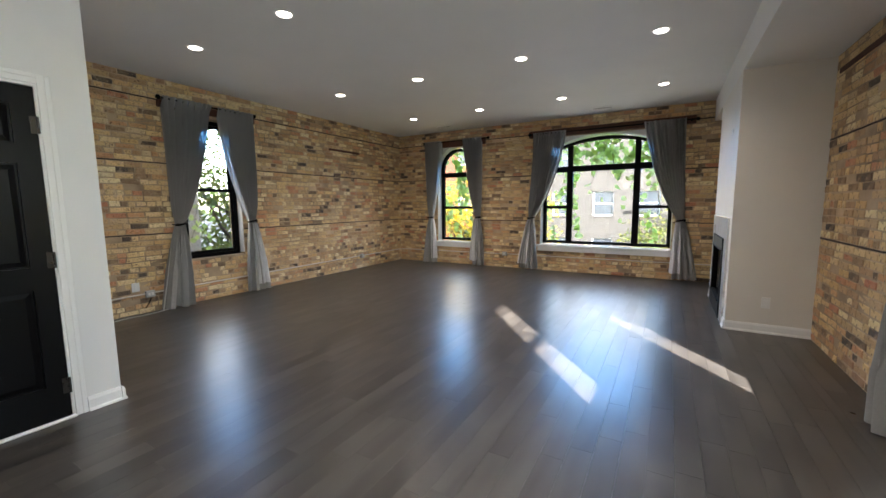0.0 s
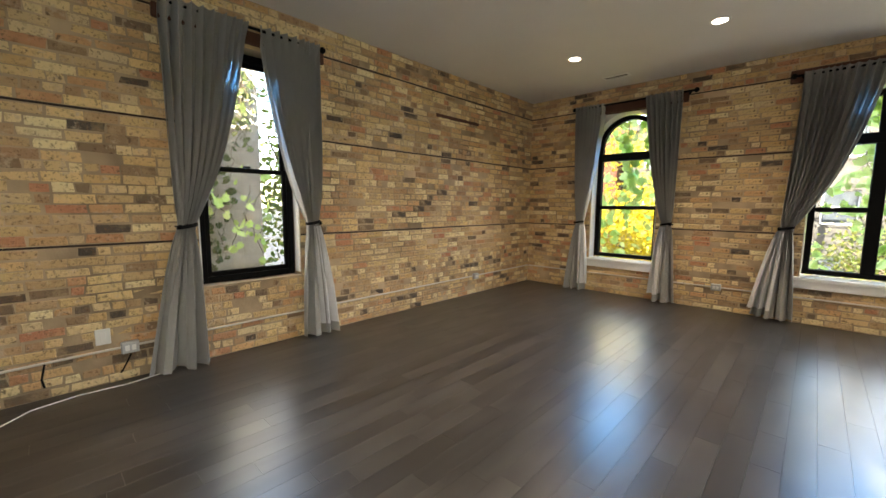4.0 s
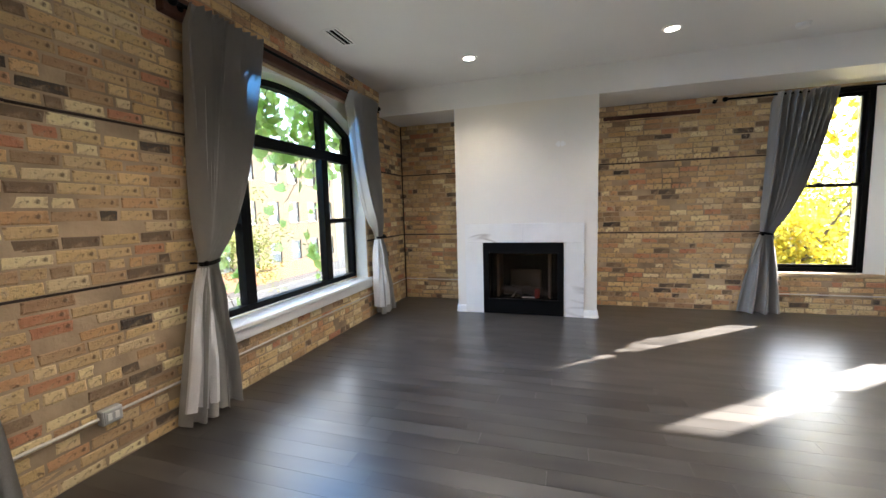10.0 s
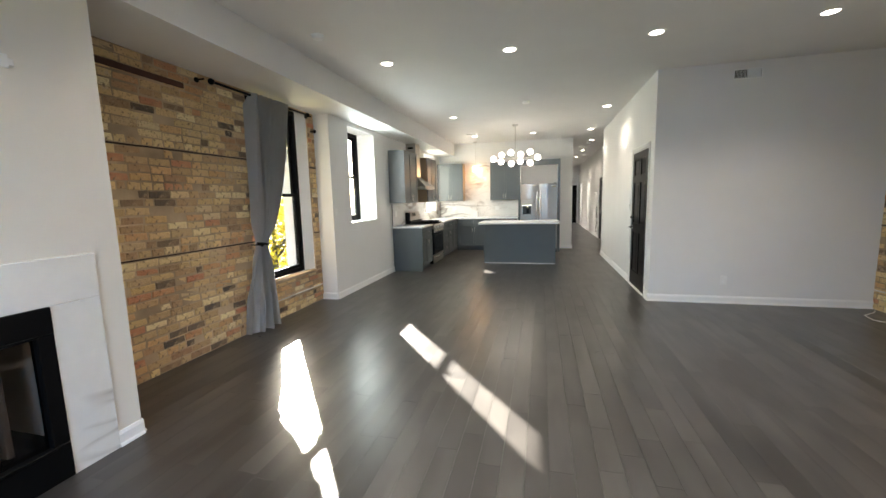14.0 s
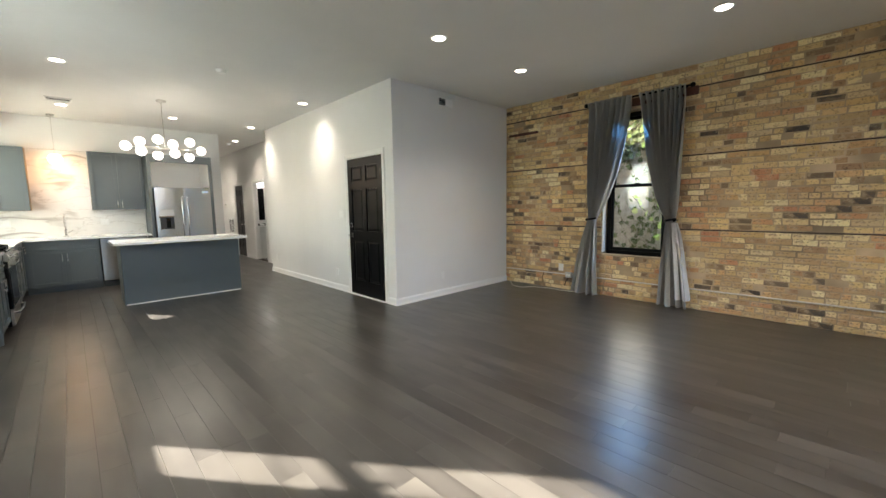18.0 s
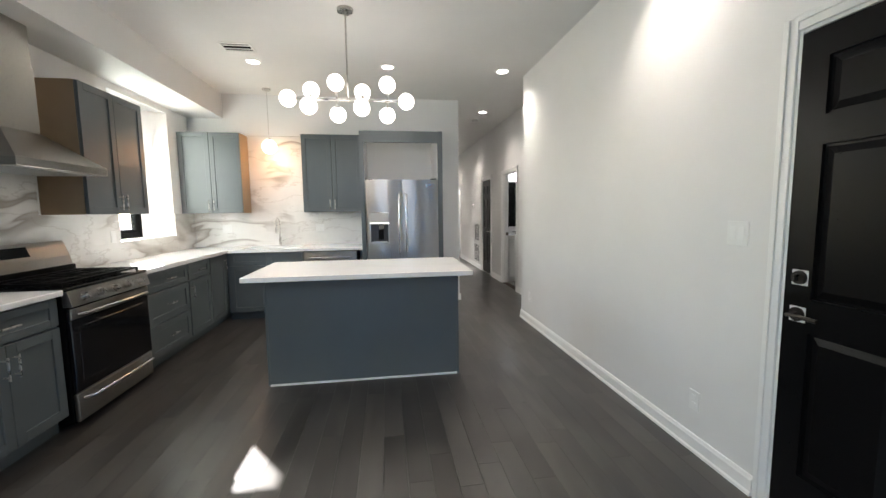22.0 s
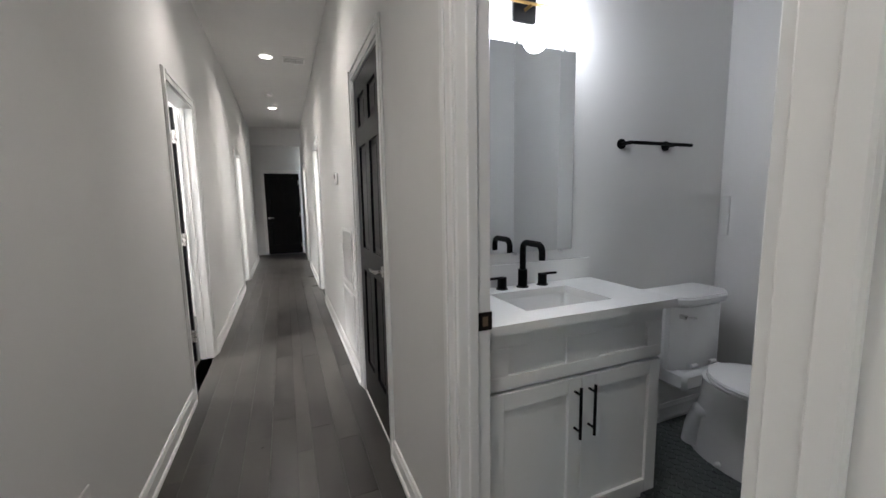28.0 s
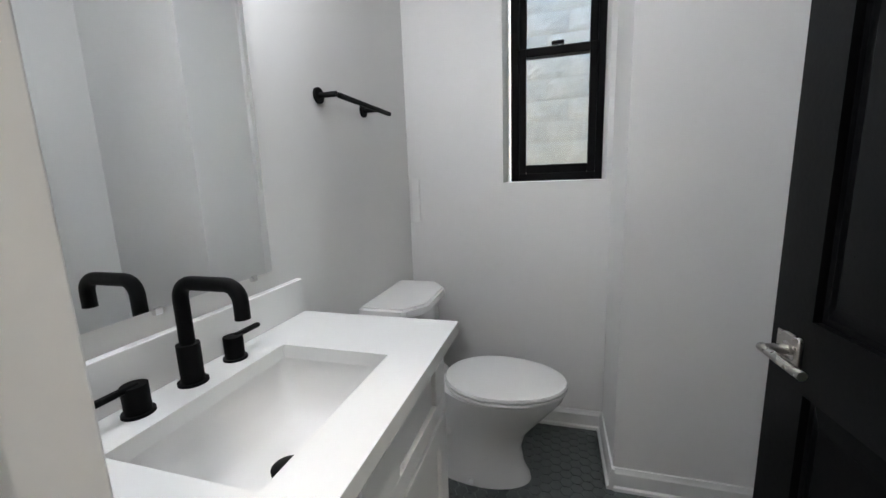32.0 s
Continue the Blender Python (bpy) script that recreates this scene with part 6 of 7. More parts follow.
for a, b, c, d in ((V0, V0 - 0.018, BY0 + 0.002, VF - 0.002), (V1 + 0.018, V1, BY0 + 0.002, VF - 0.002), (V0 - 0.018, V1 + 0.018, VF - 0.02, VF - 0.002)):
    part("panel", boxes((a, b, c, d, 0.70, 0.867)), WHITECAB, va)
part("toe_kick", boxes((V0, V1, BY0 + 0.002, VF - 0.05, 0.0, 0.09)), WHITECAB, va)
vo, vx, vy = Vector((V0, VF, 0)), Vector((-1, 0, 0)), Vector((0, 1, 0))
W2 = (V0 - V1) / 2
part("mid_rail", boxes((V0, V1, VF - 0.002, VF + 0.004, 0.660, 0.667)), WHITECAB, va)
ff = part("false_front", boxes((V0 - 0.02, V0 - 2 * W2 + 0.01, VF, VF + 0.006, 0.67, 0.857), bevel=0.001), WHITECAB, va)
for nm, a, b, c, d in (("rail", 0.02, 2 * W2 - 0.01, 0.67, 0.715), ("rail", 0.02, 2 * W2 - 0.01, 0.812, 0.857), ("stile", 0.02, 0.095, 0.715, 0.812), ("stile", W2 - 0.07, W2 + 0.075, 0.715, 0.812), ("stile", 2 * W2 - 0.085, 2 * W2 - 0.01, 0.715, 0.812)):
    part(nm, boxes((V0 - a, V0 - b, VF + 0.006, VF + 0.019, c, d), bevel=0.0015), WHITECAB, ff)
shaker(va, "door", vo, vx, vy, 0.02, W2, 0.0, 0.095, 0.658, WHITECAB, BLACKPULL, "rt", 0.19)
shaker(va, "door", vo, vx, vy, W2, 2 * W2 - 0.01, 0.0, 0.095, 0.658, WHITECAB, BLACKPULL, "lt", 0.19)
A0, A1, B0, B1 = -3.755, -4.145, -5.705, -5.435
VT = 0.868
bm = bmesh.new()
rects = [((V0, BY0 + 0.001), (-4.372, -5.333)), ((A0, B0), (A1, B1))]
rings = [[[bm.verts.new((x, y, z)) for x, y in ((p[0], p[1]), (q[0], p[1]), (q[0], q[1]), (p[0], q[1]))] for p, q in rects] for z in (VT, 0.9)]
for k in range(4):
    n2 = (k + 1) % 4
    for z in (0, 1):
        bm.faces.new((rings[z][0][k], rings[z][0][n2], rings[z][1][n2], rings[z][1][k]))
    for w2 in (0, 1):
        bm.faces.new((rings[0][w2][k], rings[0][w2][n2], rings[1][w2][n2], rings[1][w2][k]))
bmesh.ops.recalc_face_normals(bm, faces=bm.faces)
vt = part("top", bm, QUARTZ, va, "white quartz top")
part("backsplash", boxes((V0, -4.372, BY0 + 0.001, BY0 + 0.021, 0.9, 1.0), bevel=0.002), QUARTZ, vt)
def rounded(cx0, cy0, hx, hy, rad, n=5):
    pts = []
    for sx, sy, a0 in ((1, 1, 0), (-1, 1, 90), (-1, -1, 180), (1, -1, 270)):
        for k in range(n + 1):
            a = radians(a0 + 90 * k / n)
            pts.append((cx0 + sx * (hx - rad) + rad * math.cos(a), cy0 + sy * (hy - rad) + rad * math.sin(a)))
    return pts


bm = bmesh.new()
bcx, bcy, bhx, bhy = (A0 + A1) / 2, (B0 + B1) / 2, (A0 - A1) / 2 + 0.010, (B1 - B0) / 2 + 0.010
levels = [(0.0, VT - 0.0005, 0.030), (0.004, VT - 0.03, 0.032), (0.012, VT - 0.085, 0.036), (0.024, VT - 0.118, 0.040), (0.045, VT - 0.133, 0.040), (0.09, VT - 0.139, 0.030)]
prev = None
for inset, z, rad in levels:
    ring = [bm.verts.new((x, y, z)) for x, y in rounded(bcx, bcy, bhx - inset, bhy - inset, min(rad, bhy - inset - 0.005))]
    if prev:
        for k in range(len(ring)):
            bm.faces.new((prev[k], prev[(k + 1) % len(ring)], ring[(k + 1) % len(ring)], ring[k]))
    prev = ring
bm.faces.new(prev)
part("basin", bm, PORCELAIN, vt, "white rectangular basin", True)
dr = thing("sink_drain", (-3.95, -5.56, VT - 0.13), "matt black pop-up drain in the basin", "drain")
part("flange", cyl(bmesh.new(), (-3.95, -5.56, VT - 0.139), (-3.95, -5.56, VT - 0.132), 0.033, 0.031), IRON, dr, "", True)
part("stopper", lathe(bmesh.new(), [(0.012, 0), (0.012, 0.014), (0.030, 0.016), (0.030, 0.022), (0.022, 0.027)], 22, (-3.95, -5.56, VT - 0.132)), IRON, dr, "", True)
FXB, FYB = -3.955, -5.762
bf = thing("bathroom_faucet", (FXB, FYB, 0.9), "matt black widespread faucet with two lever handles", "faucet")
bm = bmesh.new()
cyl(bm, (FXB, FYB, 0.9), (FXB, FYB, 0.905), 0.027, None, 24)
cyl(bm, (FXB, FYB, 0.905), (FXB, FYB, 0.980), 0.0205, None, 24)
part("spout_base", bm, IRON, bf, "", True)
bm = bmesh.new()
pts = [(FXB, FYB, 0.965), (FXB, FYB, 1.060)]
pts += [(FXB, FYB + 0.03 - 0.03 * math.cos(a), 1.070 + 0.03 * math.sin(a)) for a in [math.pi / 2 * k / 6 for k in range(7)]]
pts += [(FXB, FYB + 0.108 + 0.03 * math.sin(a), 1.070 + 0.03 * math.cos(a)) for a in [math.pi / 2 * k / 6 for k in range(7)]]
pts += [(FXB, FYB + 0.138, 1.038)]
tube(bm, pts, 0.0135, 14)
part("spout", bm, IRON, bf, "", True)
for s in (1, -1):
    hx2 = FXB + 0.105 * s
    bm = bmesh.new()
    cyl(bm, (hx2, FYB, 0.9), (hx2, FYB, 0.905), 0.025, None, 22)
    cyl(bm, (hx2, FYB, 0.905), (hx2, FYB, 0.952), 0.0200, None, 22)
    box(bm, hx2 - 0.006, hx2 + s * 0.078, FYB - 0.007, FYB + 0.007, 0.945, 0.955, 0.003)
    part("lever_handle", bm, IRON, bf, "", True)
mi = thing("bathroom_mirror", (-3.945, BY0, 1.05), "frameless wall mirror above the vanity", "mirror")
part("glass", boxes((-3.628, -4.268, BY0 + 0.003, BY0 + 0.009, 1.046, 1.945), bevel=0.0015), MIRROR, mi)
for x in (-3.70, -3.95, -4.20):
    part("clip", boxes((x - 0.008, x + 0.008, BY0 + 0.001, BY0 + 0.013, 1.036, 1.050), bevel=0.001), CHROME, mi)
    part("clip", boxes((x - 0.008, x + 0.008, BY0 + 0.001, BY0 + 0.013, 1.941, 1.953), bevel=0.001), CHROME, mi)
# vanity light
vl = thing("vanity_light", (-3.985, BY0, 2.08), "two-bulb wall light with clear glass shades and brass caps", "wall light")
part("back_plate", boxes((-3.93, -4.04, BY0 + 0.001, BY0 + 0.022, 2.03, 2.16), bevel=0.003), IRON, vl)
BRASS = paint("aged_brass", (0.55, 0.36, 0.13), 0.3, 0.15, 0, 50, 1.0)
part("bar", cyl(bmesh.new(), (-3.84, BY0 + 0.075, 2.075), (-4.13, BY0 + 0.075, 2.075), 0.006), BRASS, vl, "", True)
part("stem", cyl(bmesh.new(), (-3.985, BY0 + 0.02, 2.075), (-3.985, BY0 + 0.075, 2.075), 0.007), BRASS, vl, "", True)
for x in (-3.83, -4.14):
    part("cap", lathe(bmesh.new(), [(0.036, 0.0), (0.030, 0.018), (0.010, 0.030), (0.008, 0.05)], 18, (x, BY0 + 0.085, 2.15)), BRASS, vl, "", True)
    bm = bmesh.new()
    lathe(bm, [(0.048, -0.17), (0.048, 0.0)], 22, (x, BY0 + 0.085, 2.15))
    for f in [f for f in bm.faces if len(f.verts) > 4]:
        bm.faces.remove(f)
    g = part("shade", bm, BULBGLASS, vl, "clear glass cylinder shade", True)
    g.visible_shadow = False
    part("socket", cyl(bmesh.new(), (x, BY0 + 0.085, 2.11), (x, BY0 + 0.085, 2.15), 0.016), BRASS, vl, "", True)
    bl = part("bulb", lathe(bmesh.new(), [(0.012, 0.07), (0.016, 0.055), (0.030, 0.02), (0.027, 0.0), (0.010, -0.012)], 18, (x, BY0 + 0.085, 2.04)), FILAMENT, vl, "glowing clear bulb", True)
    d = bpy.data.lights.new("bulb_light", "POINT")
    d.energy, d.shadow_soft_size, d.color = 0.45, 0.06, (0.93, 0.95, 1.0)
    new("bulb_light", d).location = (x, BY0 + 0.14, 2.03)
# towel bar
tb = thing("towel_bar", (-4.76, BY0, 1.55), "matt black towel bar on the white wall", "towel bar")
for x in (-4.565, -4.87):
    bm = bmesh.new()
    cyl(bm, (x, BY0 + 0.001, 1.55), (x, BY0 + 0.010, 1.55), 0.025, None, 22)
    cyl(bm, (x, BY0 + 0.010, 1.55), (x, BY0 + 0.070, 1.55), 0.009, None, 14)
    part("post", bm, IRON, tb, "", True)
part("bar", boxes((-4.58, -4.99, BY0 + 0.058, BY0 + 0.074, 1.542, 1.558), bevel=0.004), IRON, tb)
# toilet
to = thing("toilet", (-4.92, -5.45, 0), "white two-piece porcelain toilet with closed seat", "toilet")
tx = -4.925


def oval(bm_rings, seg=28):
    bm = bmesh.new()
    rings = []
    for cx0, cy0, rx, ryf, ryb, z in bm_rings:
        ring = []
        for k in range(seg):
            a = 2 * math.pi * k / seg
            ring.append(bm.verts.new((cx0 + rx * math.cos(a), cy0 + (ryf if math.sin(a) > 0 else ryb) * math.sin(a), z)))
        rings.append(ring)
    for a, b in zip(rings, rings[1:]):
        for k in range(seg):
            bm.faces.new((a[k], a[(k + 1) % seg], b[(k + 1) % seg], b[k]))
    bm.faces.new(rings[0][::-1])
    bm.faces.new(rings[-1])
    return bm


def clipped(x0, x1, y0, y1, cut, z0, z1, bev):
    bm = bmesh.new()
    prism(bm, [(x0, y0), (x1, y0), (x1, y1 - cut * 0.7), (x1 - cut, y1), (x0 + cut, y1), (x0, y1 - cut * 0.7)], "z", z0, z1)
    bmesh.ops.bevel(bm, geom=list(bm.edges), offset=bev, segments=3, affect="EDGES")
    return bm


part("tank", clipped(tx - 0.195, tx + 0.195, BY0 + 0.012, BY0 + 0.235, 0.08, 0.41, 0.755, 0.012), PORCELAIN, to, "", True)
part("tank_lid", clipped(tx - 0.218, tx + 0.218, BY0 + 0.006, BY0 + 0.262, 0.095, 0.755, 0.798, 0.010), PORCELAIN, to, "", True)
bm = bmesh.new()
cyl(bm, (tx + 0.15, BY0 + 0.215, 0.70), (tx + 0.15, BY0 + 0.243, 0.70), 0.012, None, 14)
tube(bm, [(tx + 0.155, BY0 + 0.247, 0.70), (tx + 0.12, BY0 + 0.250, 0.696), (tx + 0.085, BY0 + 0.248, 0.69)], 0.006, 8)
part("flush_lever", bm, CHROME, to, "", True)
yb = -5.31
part("pedestal", oval([(tx, yb - 0.06, 0.105, 0.20, 0.24, 0.0), (tx, yb - 0.06, 0.102, 0.195, 0.24, 0.025), (tx, yb - 0.065, 0.096, 0.175, 0.24, 0.07), (tx, yb - 0.068, 0.094, 0.165, 0.24, 0.15), (tx, yb - 0.06, 0.104, 0.178, 0.23, 0.22), (tx, yb - 0.03, 0.146, 0.228, 0.23, 0.315), (tx, yb, 0.172, 0.262, 0.25, 0.390), (tx, yb, 0.180, 0.272, 0.25, 0.420)]), PORCELAIN, to, "", True)
for sd in (-1, 1):
    bm = bmesh.new()
    tube(bm, [(tx + sd * 0.040, yb - 0.02, 0.10), (tx + sd * 0.046, yb - 0.07, 0.19), (tx + sd * 0.050, yb - 0.15, 0.26), (tx + sd * 0.050, yb - 0.24, 0.22), (tx + sd * 0.048, yb - 0.27, 0.12), (tx + sd * 0.052, yb - 0.28, 0.03)], 0.043, 14)
    part("trapway", bm, PORCELAIN, to, "moulded trapway bulge", True)
part("deck", boxes((tx - 0.16, tx + 0.16, BY0 + 0.03, -5.56, 0.32, 0.418), bevel=0.02), PORCELAIN, to, "", True)
part("seat", oval([(tx, yb, 0.183, 0.276, 0.22, 0.423), (tx, yb, 0.187, 0.280, 0.225, 0.431), (tx, yb, 0.185, 0.278, 0.222, 0.439)]), PORCELAIN, to, "", True)
part("lid", oval([(tx, yb, 0.184, 0.277, 0.22, 0.442), (tx, yb, 0.188, 0.281, 0.225, 0.449), (tx, yb, 0.184, 0.276, 0.22, 0.459), (tx, yb, 0.15, 0.235, 0.19, 0.465)]), PORCELAIN, to, "", True)
for s in (-1, 1):
    part("seat_hinge", cyl(bmesh.new(), (tx + s * 0.07 - 0.02, -5.585, 0.440), (tx + s * 0.07 + 0.02, -5.585, 0.440), 0.011, None, 12), PORCELAIN, to, "", True)
    part("floor_bolt_cap", ball(bmesh.new(), (tx + s * 0.115, yb - 0.10, 0.03), 0.014, 12, 8), PORCELAIN, to, "", True)

tagged(part("wall_patch", boxes((BX0 + 0.0, BX0 + 0.012, -5.806, -5.765, 1.06, 1.285), bevel=0.003), PLASTIC), "narrow white cover strip in the bathroom corner", "cover plate")

# ---- outside ----
GZ = -4.3
GRASS = paint("street_ground", (0.06, 0.06, 0.055), 0.9, 0.3, 0.2, 8)
ASPHALT = paint("asphalt", (0.055, 0.055, 0.057), 0.9, 0.25, 0.3, 30)
# concrete and facade colours are darkened to hold down sun glare at indoor exposure
CONCRETE = paint("dimmed_concrete", (0.05, 0.048, 0.044), 0.85, 0.15, 0.2, 20)
YELLOWBRICK = paint("dimmed_buff_brick", (0.05, 0.036, 0.019), 0.85, 0.15, 0.3, 25)
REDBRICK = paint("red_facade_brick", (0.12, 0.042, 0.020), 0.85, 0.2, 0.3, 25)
PALEWALL = paint("dimmed_render_facade", (0.048, 0.045, 0.040), 0.8, 0.08, 0.1, 20)
STONE = paint("rock_face_block", (0.50, 0.47, 0.405), 0.9, 0.12, 0.5, 22)
BARK = paint("tree_bark", (0.09, 0.065, 0.045), 0.95, 0.35, 0.8, 14)
STEM = paint("vine_stem", (0.10, 0.07, 0.045), 0.9, 0.3, 0.4, 30)
VINE = leaf_mat("vine_leaf", (0.44, 0.62, 0.17), (0.58, 0.76, 0.25), (0.72, 0.82, 0.34), 0.8)
IVY = leaf_mat("ivy_leaf", (0.07, 0.10, 0.03), (0.12, 0.16, 0.05), (0.20, 0.22, 0.09), 0.3)
GOLD = leaf_mat("gold_leaf", (0.46, 0.33, 0.018), (0.56, 0.45, 0.04), (0.42, 0.41, 0.06), 0.6)
LIME = leaf_mat("lime_leaf", (0.09, 0.14, 0.025), (0.15, 0.18, 0.035), (0.20, 0.19, 0.035), 0.55)
bm = bmesh.new()
bmesh.ops.create_circle(bm, cap_ends=True, segments=48, radius=400, matrix=Matrix.Translation((0, 0, GZ)))
structure("ground", bm, GRASS, "flat open ground around the building", "ground")
structure("road", boxes((-120, 120, 17.0, 27.0, GZ + 0.0, GZ + 0.03)), ASPHALT, "asphalt street below the front windows", "road")
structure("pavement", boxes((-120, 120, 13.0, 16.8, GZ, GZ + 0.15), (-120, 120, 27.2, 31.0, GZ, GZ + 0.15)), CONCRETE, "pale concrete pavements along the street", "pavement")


FARGLASS = paint("sky_lit_window_glass", (0.05, 0.06, 0.07), 0.12, 0.2, 0.0, 3)


def facade(name, x0, x1, y, depth, h, storeys, cols, material, label):
    """A building seen across the street, its windows set into the front at y."""
    th = thing(name, ((x0 + x1) / 2, y, GZ), label, "building")
    holes, step, fl = [], (x1 - x0) / cols, h / storeys
    for s in range(storeys):
        for c in range(cols):
            u = x0 + step * (c + 0.5)
            holes.append((u - step * 0.24, u + step * 0.24, GZ + fl * s + fl * 0.28, GZ + fl * s + fl * 0.80))
    part("wall", holes_wall("y", y, y + 0.35, x0, x1, GZ, GZ + h, holes), material, th)
    part("core", boxes((x0, x1, y + 0.5, y + depth, GZ, GZ + h)), material, th)
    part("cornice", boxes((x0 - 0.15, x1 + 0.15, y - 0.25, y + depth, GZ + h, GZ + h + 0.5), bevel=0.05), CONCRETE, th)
    for a, b, c, d in holes:
        w = part("window", boxes((a, a + 0.08, y + 0.16, y + 0.24, c, d), (b - 0.08, b, y + 0.16, y + 0.24, c, d), (a, b, y + 0.16, y + 0.24, c, c + 0.08), (a, b, y + 0.16, y + 0.24, d - 0.08, d), (a, b, y + 0.16, y + 0.24, (c + d) / 2 - 0.04, (c + d) / 2 + 0.04)), PLASTIC, th)
        part("pane", boxes((a + 0.08, b - 0.08, y + 0.19, y + 0.2, c + 0.08, d - 0.08)), FARGLASS, w)
        part("window_sill", boxes((a - 0.1, b + 0.1, y - 0.08, y + 0.16, c - 0.14, c)), CONCRETE, w)
    return th


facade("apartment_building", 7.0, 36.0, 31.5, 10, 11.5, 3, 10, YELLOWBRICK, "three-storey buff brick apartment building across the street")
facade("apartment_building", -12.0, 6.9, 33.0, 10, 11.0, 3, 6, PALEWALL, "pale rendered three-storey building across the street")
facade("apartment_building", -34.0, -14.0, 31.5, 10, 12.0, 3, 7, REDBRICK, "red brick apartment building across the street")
tagged(part("garden_wall", boxes((3.0, 30.0, 28.9, 29.2, GZ, GZ + 1.6), bevel=0.02), REDBRICK), "low orange-red wall along the far pavement", "wall")
up = thing("utility_pole", (2.2, 28.2, GZ), "pale wooden utility pole with a crossarm", "utility pole")
part("pole", cyl(bmesh.new(), (2.2, 28.2, GZ), (2.2, 28.2, GZ + 8.5), 0.16, 0.12, 12), CONCRETE, up, "", True)
part("crossarm", boxes((1.2, 3.2, 28.1, 28.3, GZ + 7.8, GZ + 7.95)), CONCRETE, up)
for k in range(2):
    bm = bmesh.new()
    tube(bm, [(2.2 + 40 * f, 28.2 - 0.4 * k, GZ + 8.0 - 0.7 * k - 2.2 * 4 * f * (1 - f)) for f in [i / 14 for i in range(15)]], 0.02, 5)
    part("wire", bm, IRON, up)


def car(x, y, color, label):
    th = thing("parked_car", (x, y, GZ + 0.03), label, "car", "parked cars")
    z = GZ + 0.03
    bm = bmesh.new()
    prism(bm, [(x - 2.15, z + 0.35), (x + 2.15, z + 0.35), (x + 2.15, z + 0.75), (x + 1.9, z + 0.92), (x + 1.1, z + 0.98), (x - 1.9, z + 1.0), (x - 2.15, z + 0.8)], "y", y - 0.88, y + 0.88)
    part("body", bm, color, th)
    bm = bmesh.new()
    prism(bm, [(x - 1.75, z + 0.99), (x + 1.05, z + 0.98), (x + 0.4, z + 1.42), (x - 1.2, z + 1.44)], "y", y - 0.78, y + 0.78)
    part("cabin", bm, BLACKGLASS, th)
    for dx in (-1.35, 1.35):
        for s in (-1, 1):
            w = part("wheel", cyl(bmesh.new(), (x + dx, y + s * 0.70, z + 0.32), (x + dx, y + s * 0.90, z + 0.32), 0.32, None, 18), IRON, th, "", True)
            part("rim", cyl(bmesh.new(), (x + dx, y + s * 0.90, z + 0.32), (x + dx, y + s * 0.91, z + 0.32), 0.20, None, 14), GALV, w)


car(-3.0, 26.0, paint("blue_car_paint", (0.05, 0.10, 0.28), 0.25), "blue sedan parked on the street")
car(3.6, 26.0, paint("silver_car_paint", (0.45, 0.46, 0.47), 0.25), "silver sedan parked on the street")
car(-9.0, 26.0, paint("white_car_paint", (0.7, 0.7, 0.7), 0.25), "white sedan parked on the street")


def leaf_mesh(name, places, rnd, size, material, lobed=True):
    """One mesh of many single leaves with a folded blade."""
    if lobed:
        shape = [(0, -0.5), (0.28, -0.42), (0.5, -0.05), (0.26, 0.02), (0.34, 0.32), (0.12, 0.26), (0, 0.55), (-0.12, 0.26), (-0.34, 0.32), (-0.26, 0.02), (-0.5, -0.05), (-0.28, -0.42)]
    else:
        shape = [(0, -0.5), (0.22, -0.2), (0.25, 0.1), (0, 0.55), (-0.25, 0.1), (-0.22, -0.2)]
    verts, faces = [], []
    for p, face in places:
        s = size * rnd.uniform(0.6, 1.25)
        if face is None:
            q = Euler((rnd.uniform(0, 6.3), rnd.uniform(0, 6.3), rnd.uniform(0, 6.3))).to_matrix()
        else:
            q = (Euler((0, 0, face)).to_matrix() @ Euler((radians(rnd.gauss(70, 28)), radians(rnd.gauss(0, 22)), radians(rnd.gauss(180, 40)))).to_matrix())
        n = len(verts)
        for x, y in shape:
            v = q @ Vector((x * s, y * s, -abs(x) * s * 0.25))
            verts.append((p[0] + v.x, p[1] + v.y, p[2] + v.z))
        faces.append(tuple(range(n, n + len(shape))))
    me = bpy.data.meshes.new(name)
    me.from_pydata(verts, [], faces)
    me.materials.append(material)
    return me


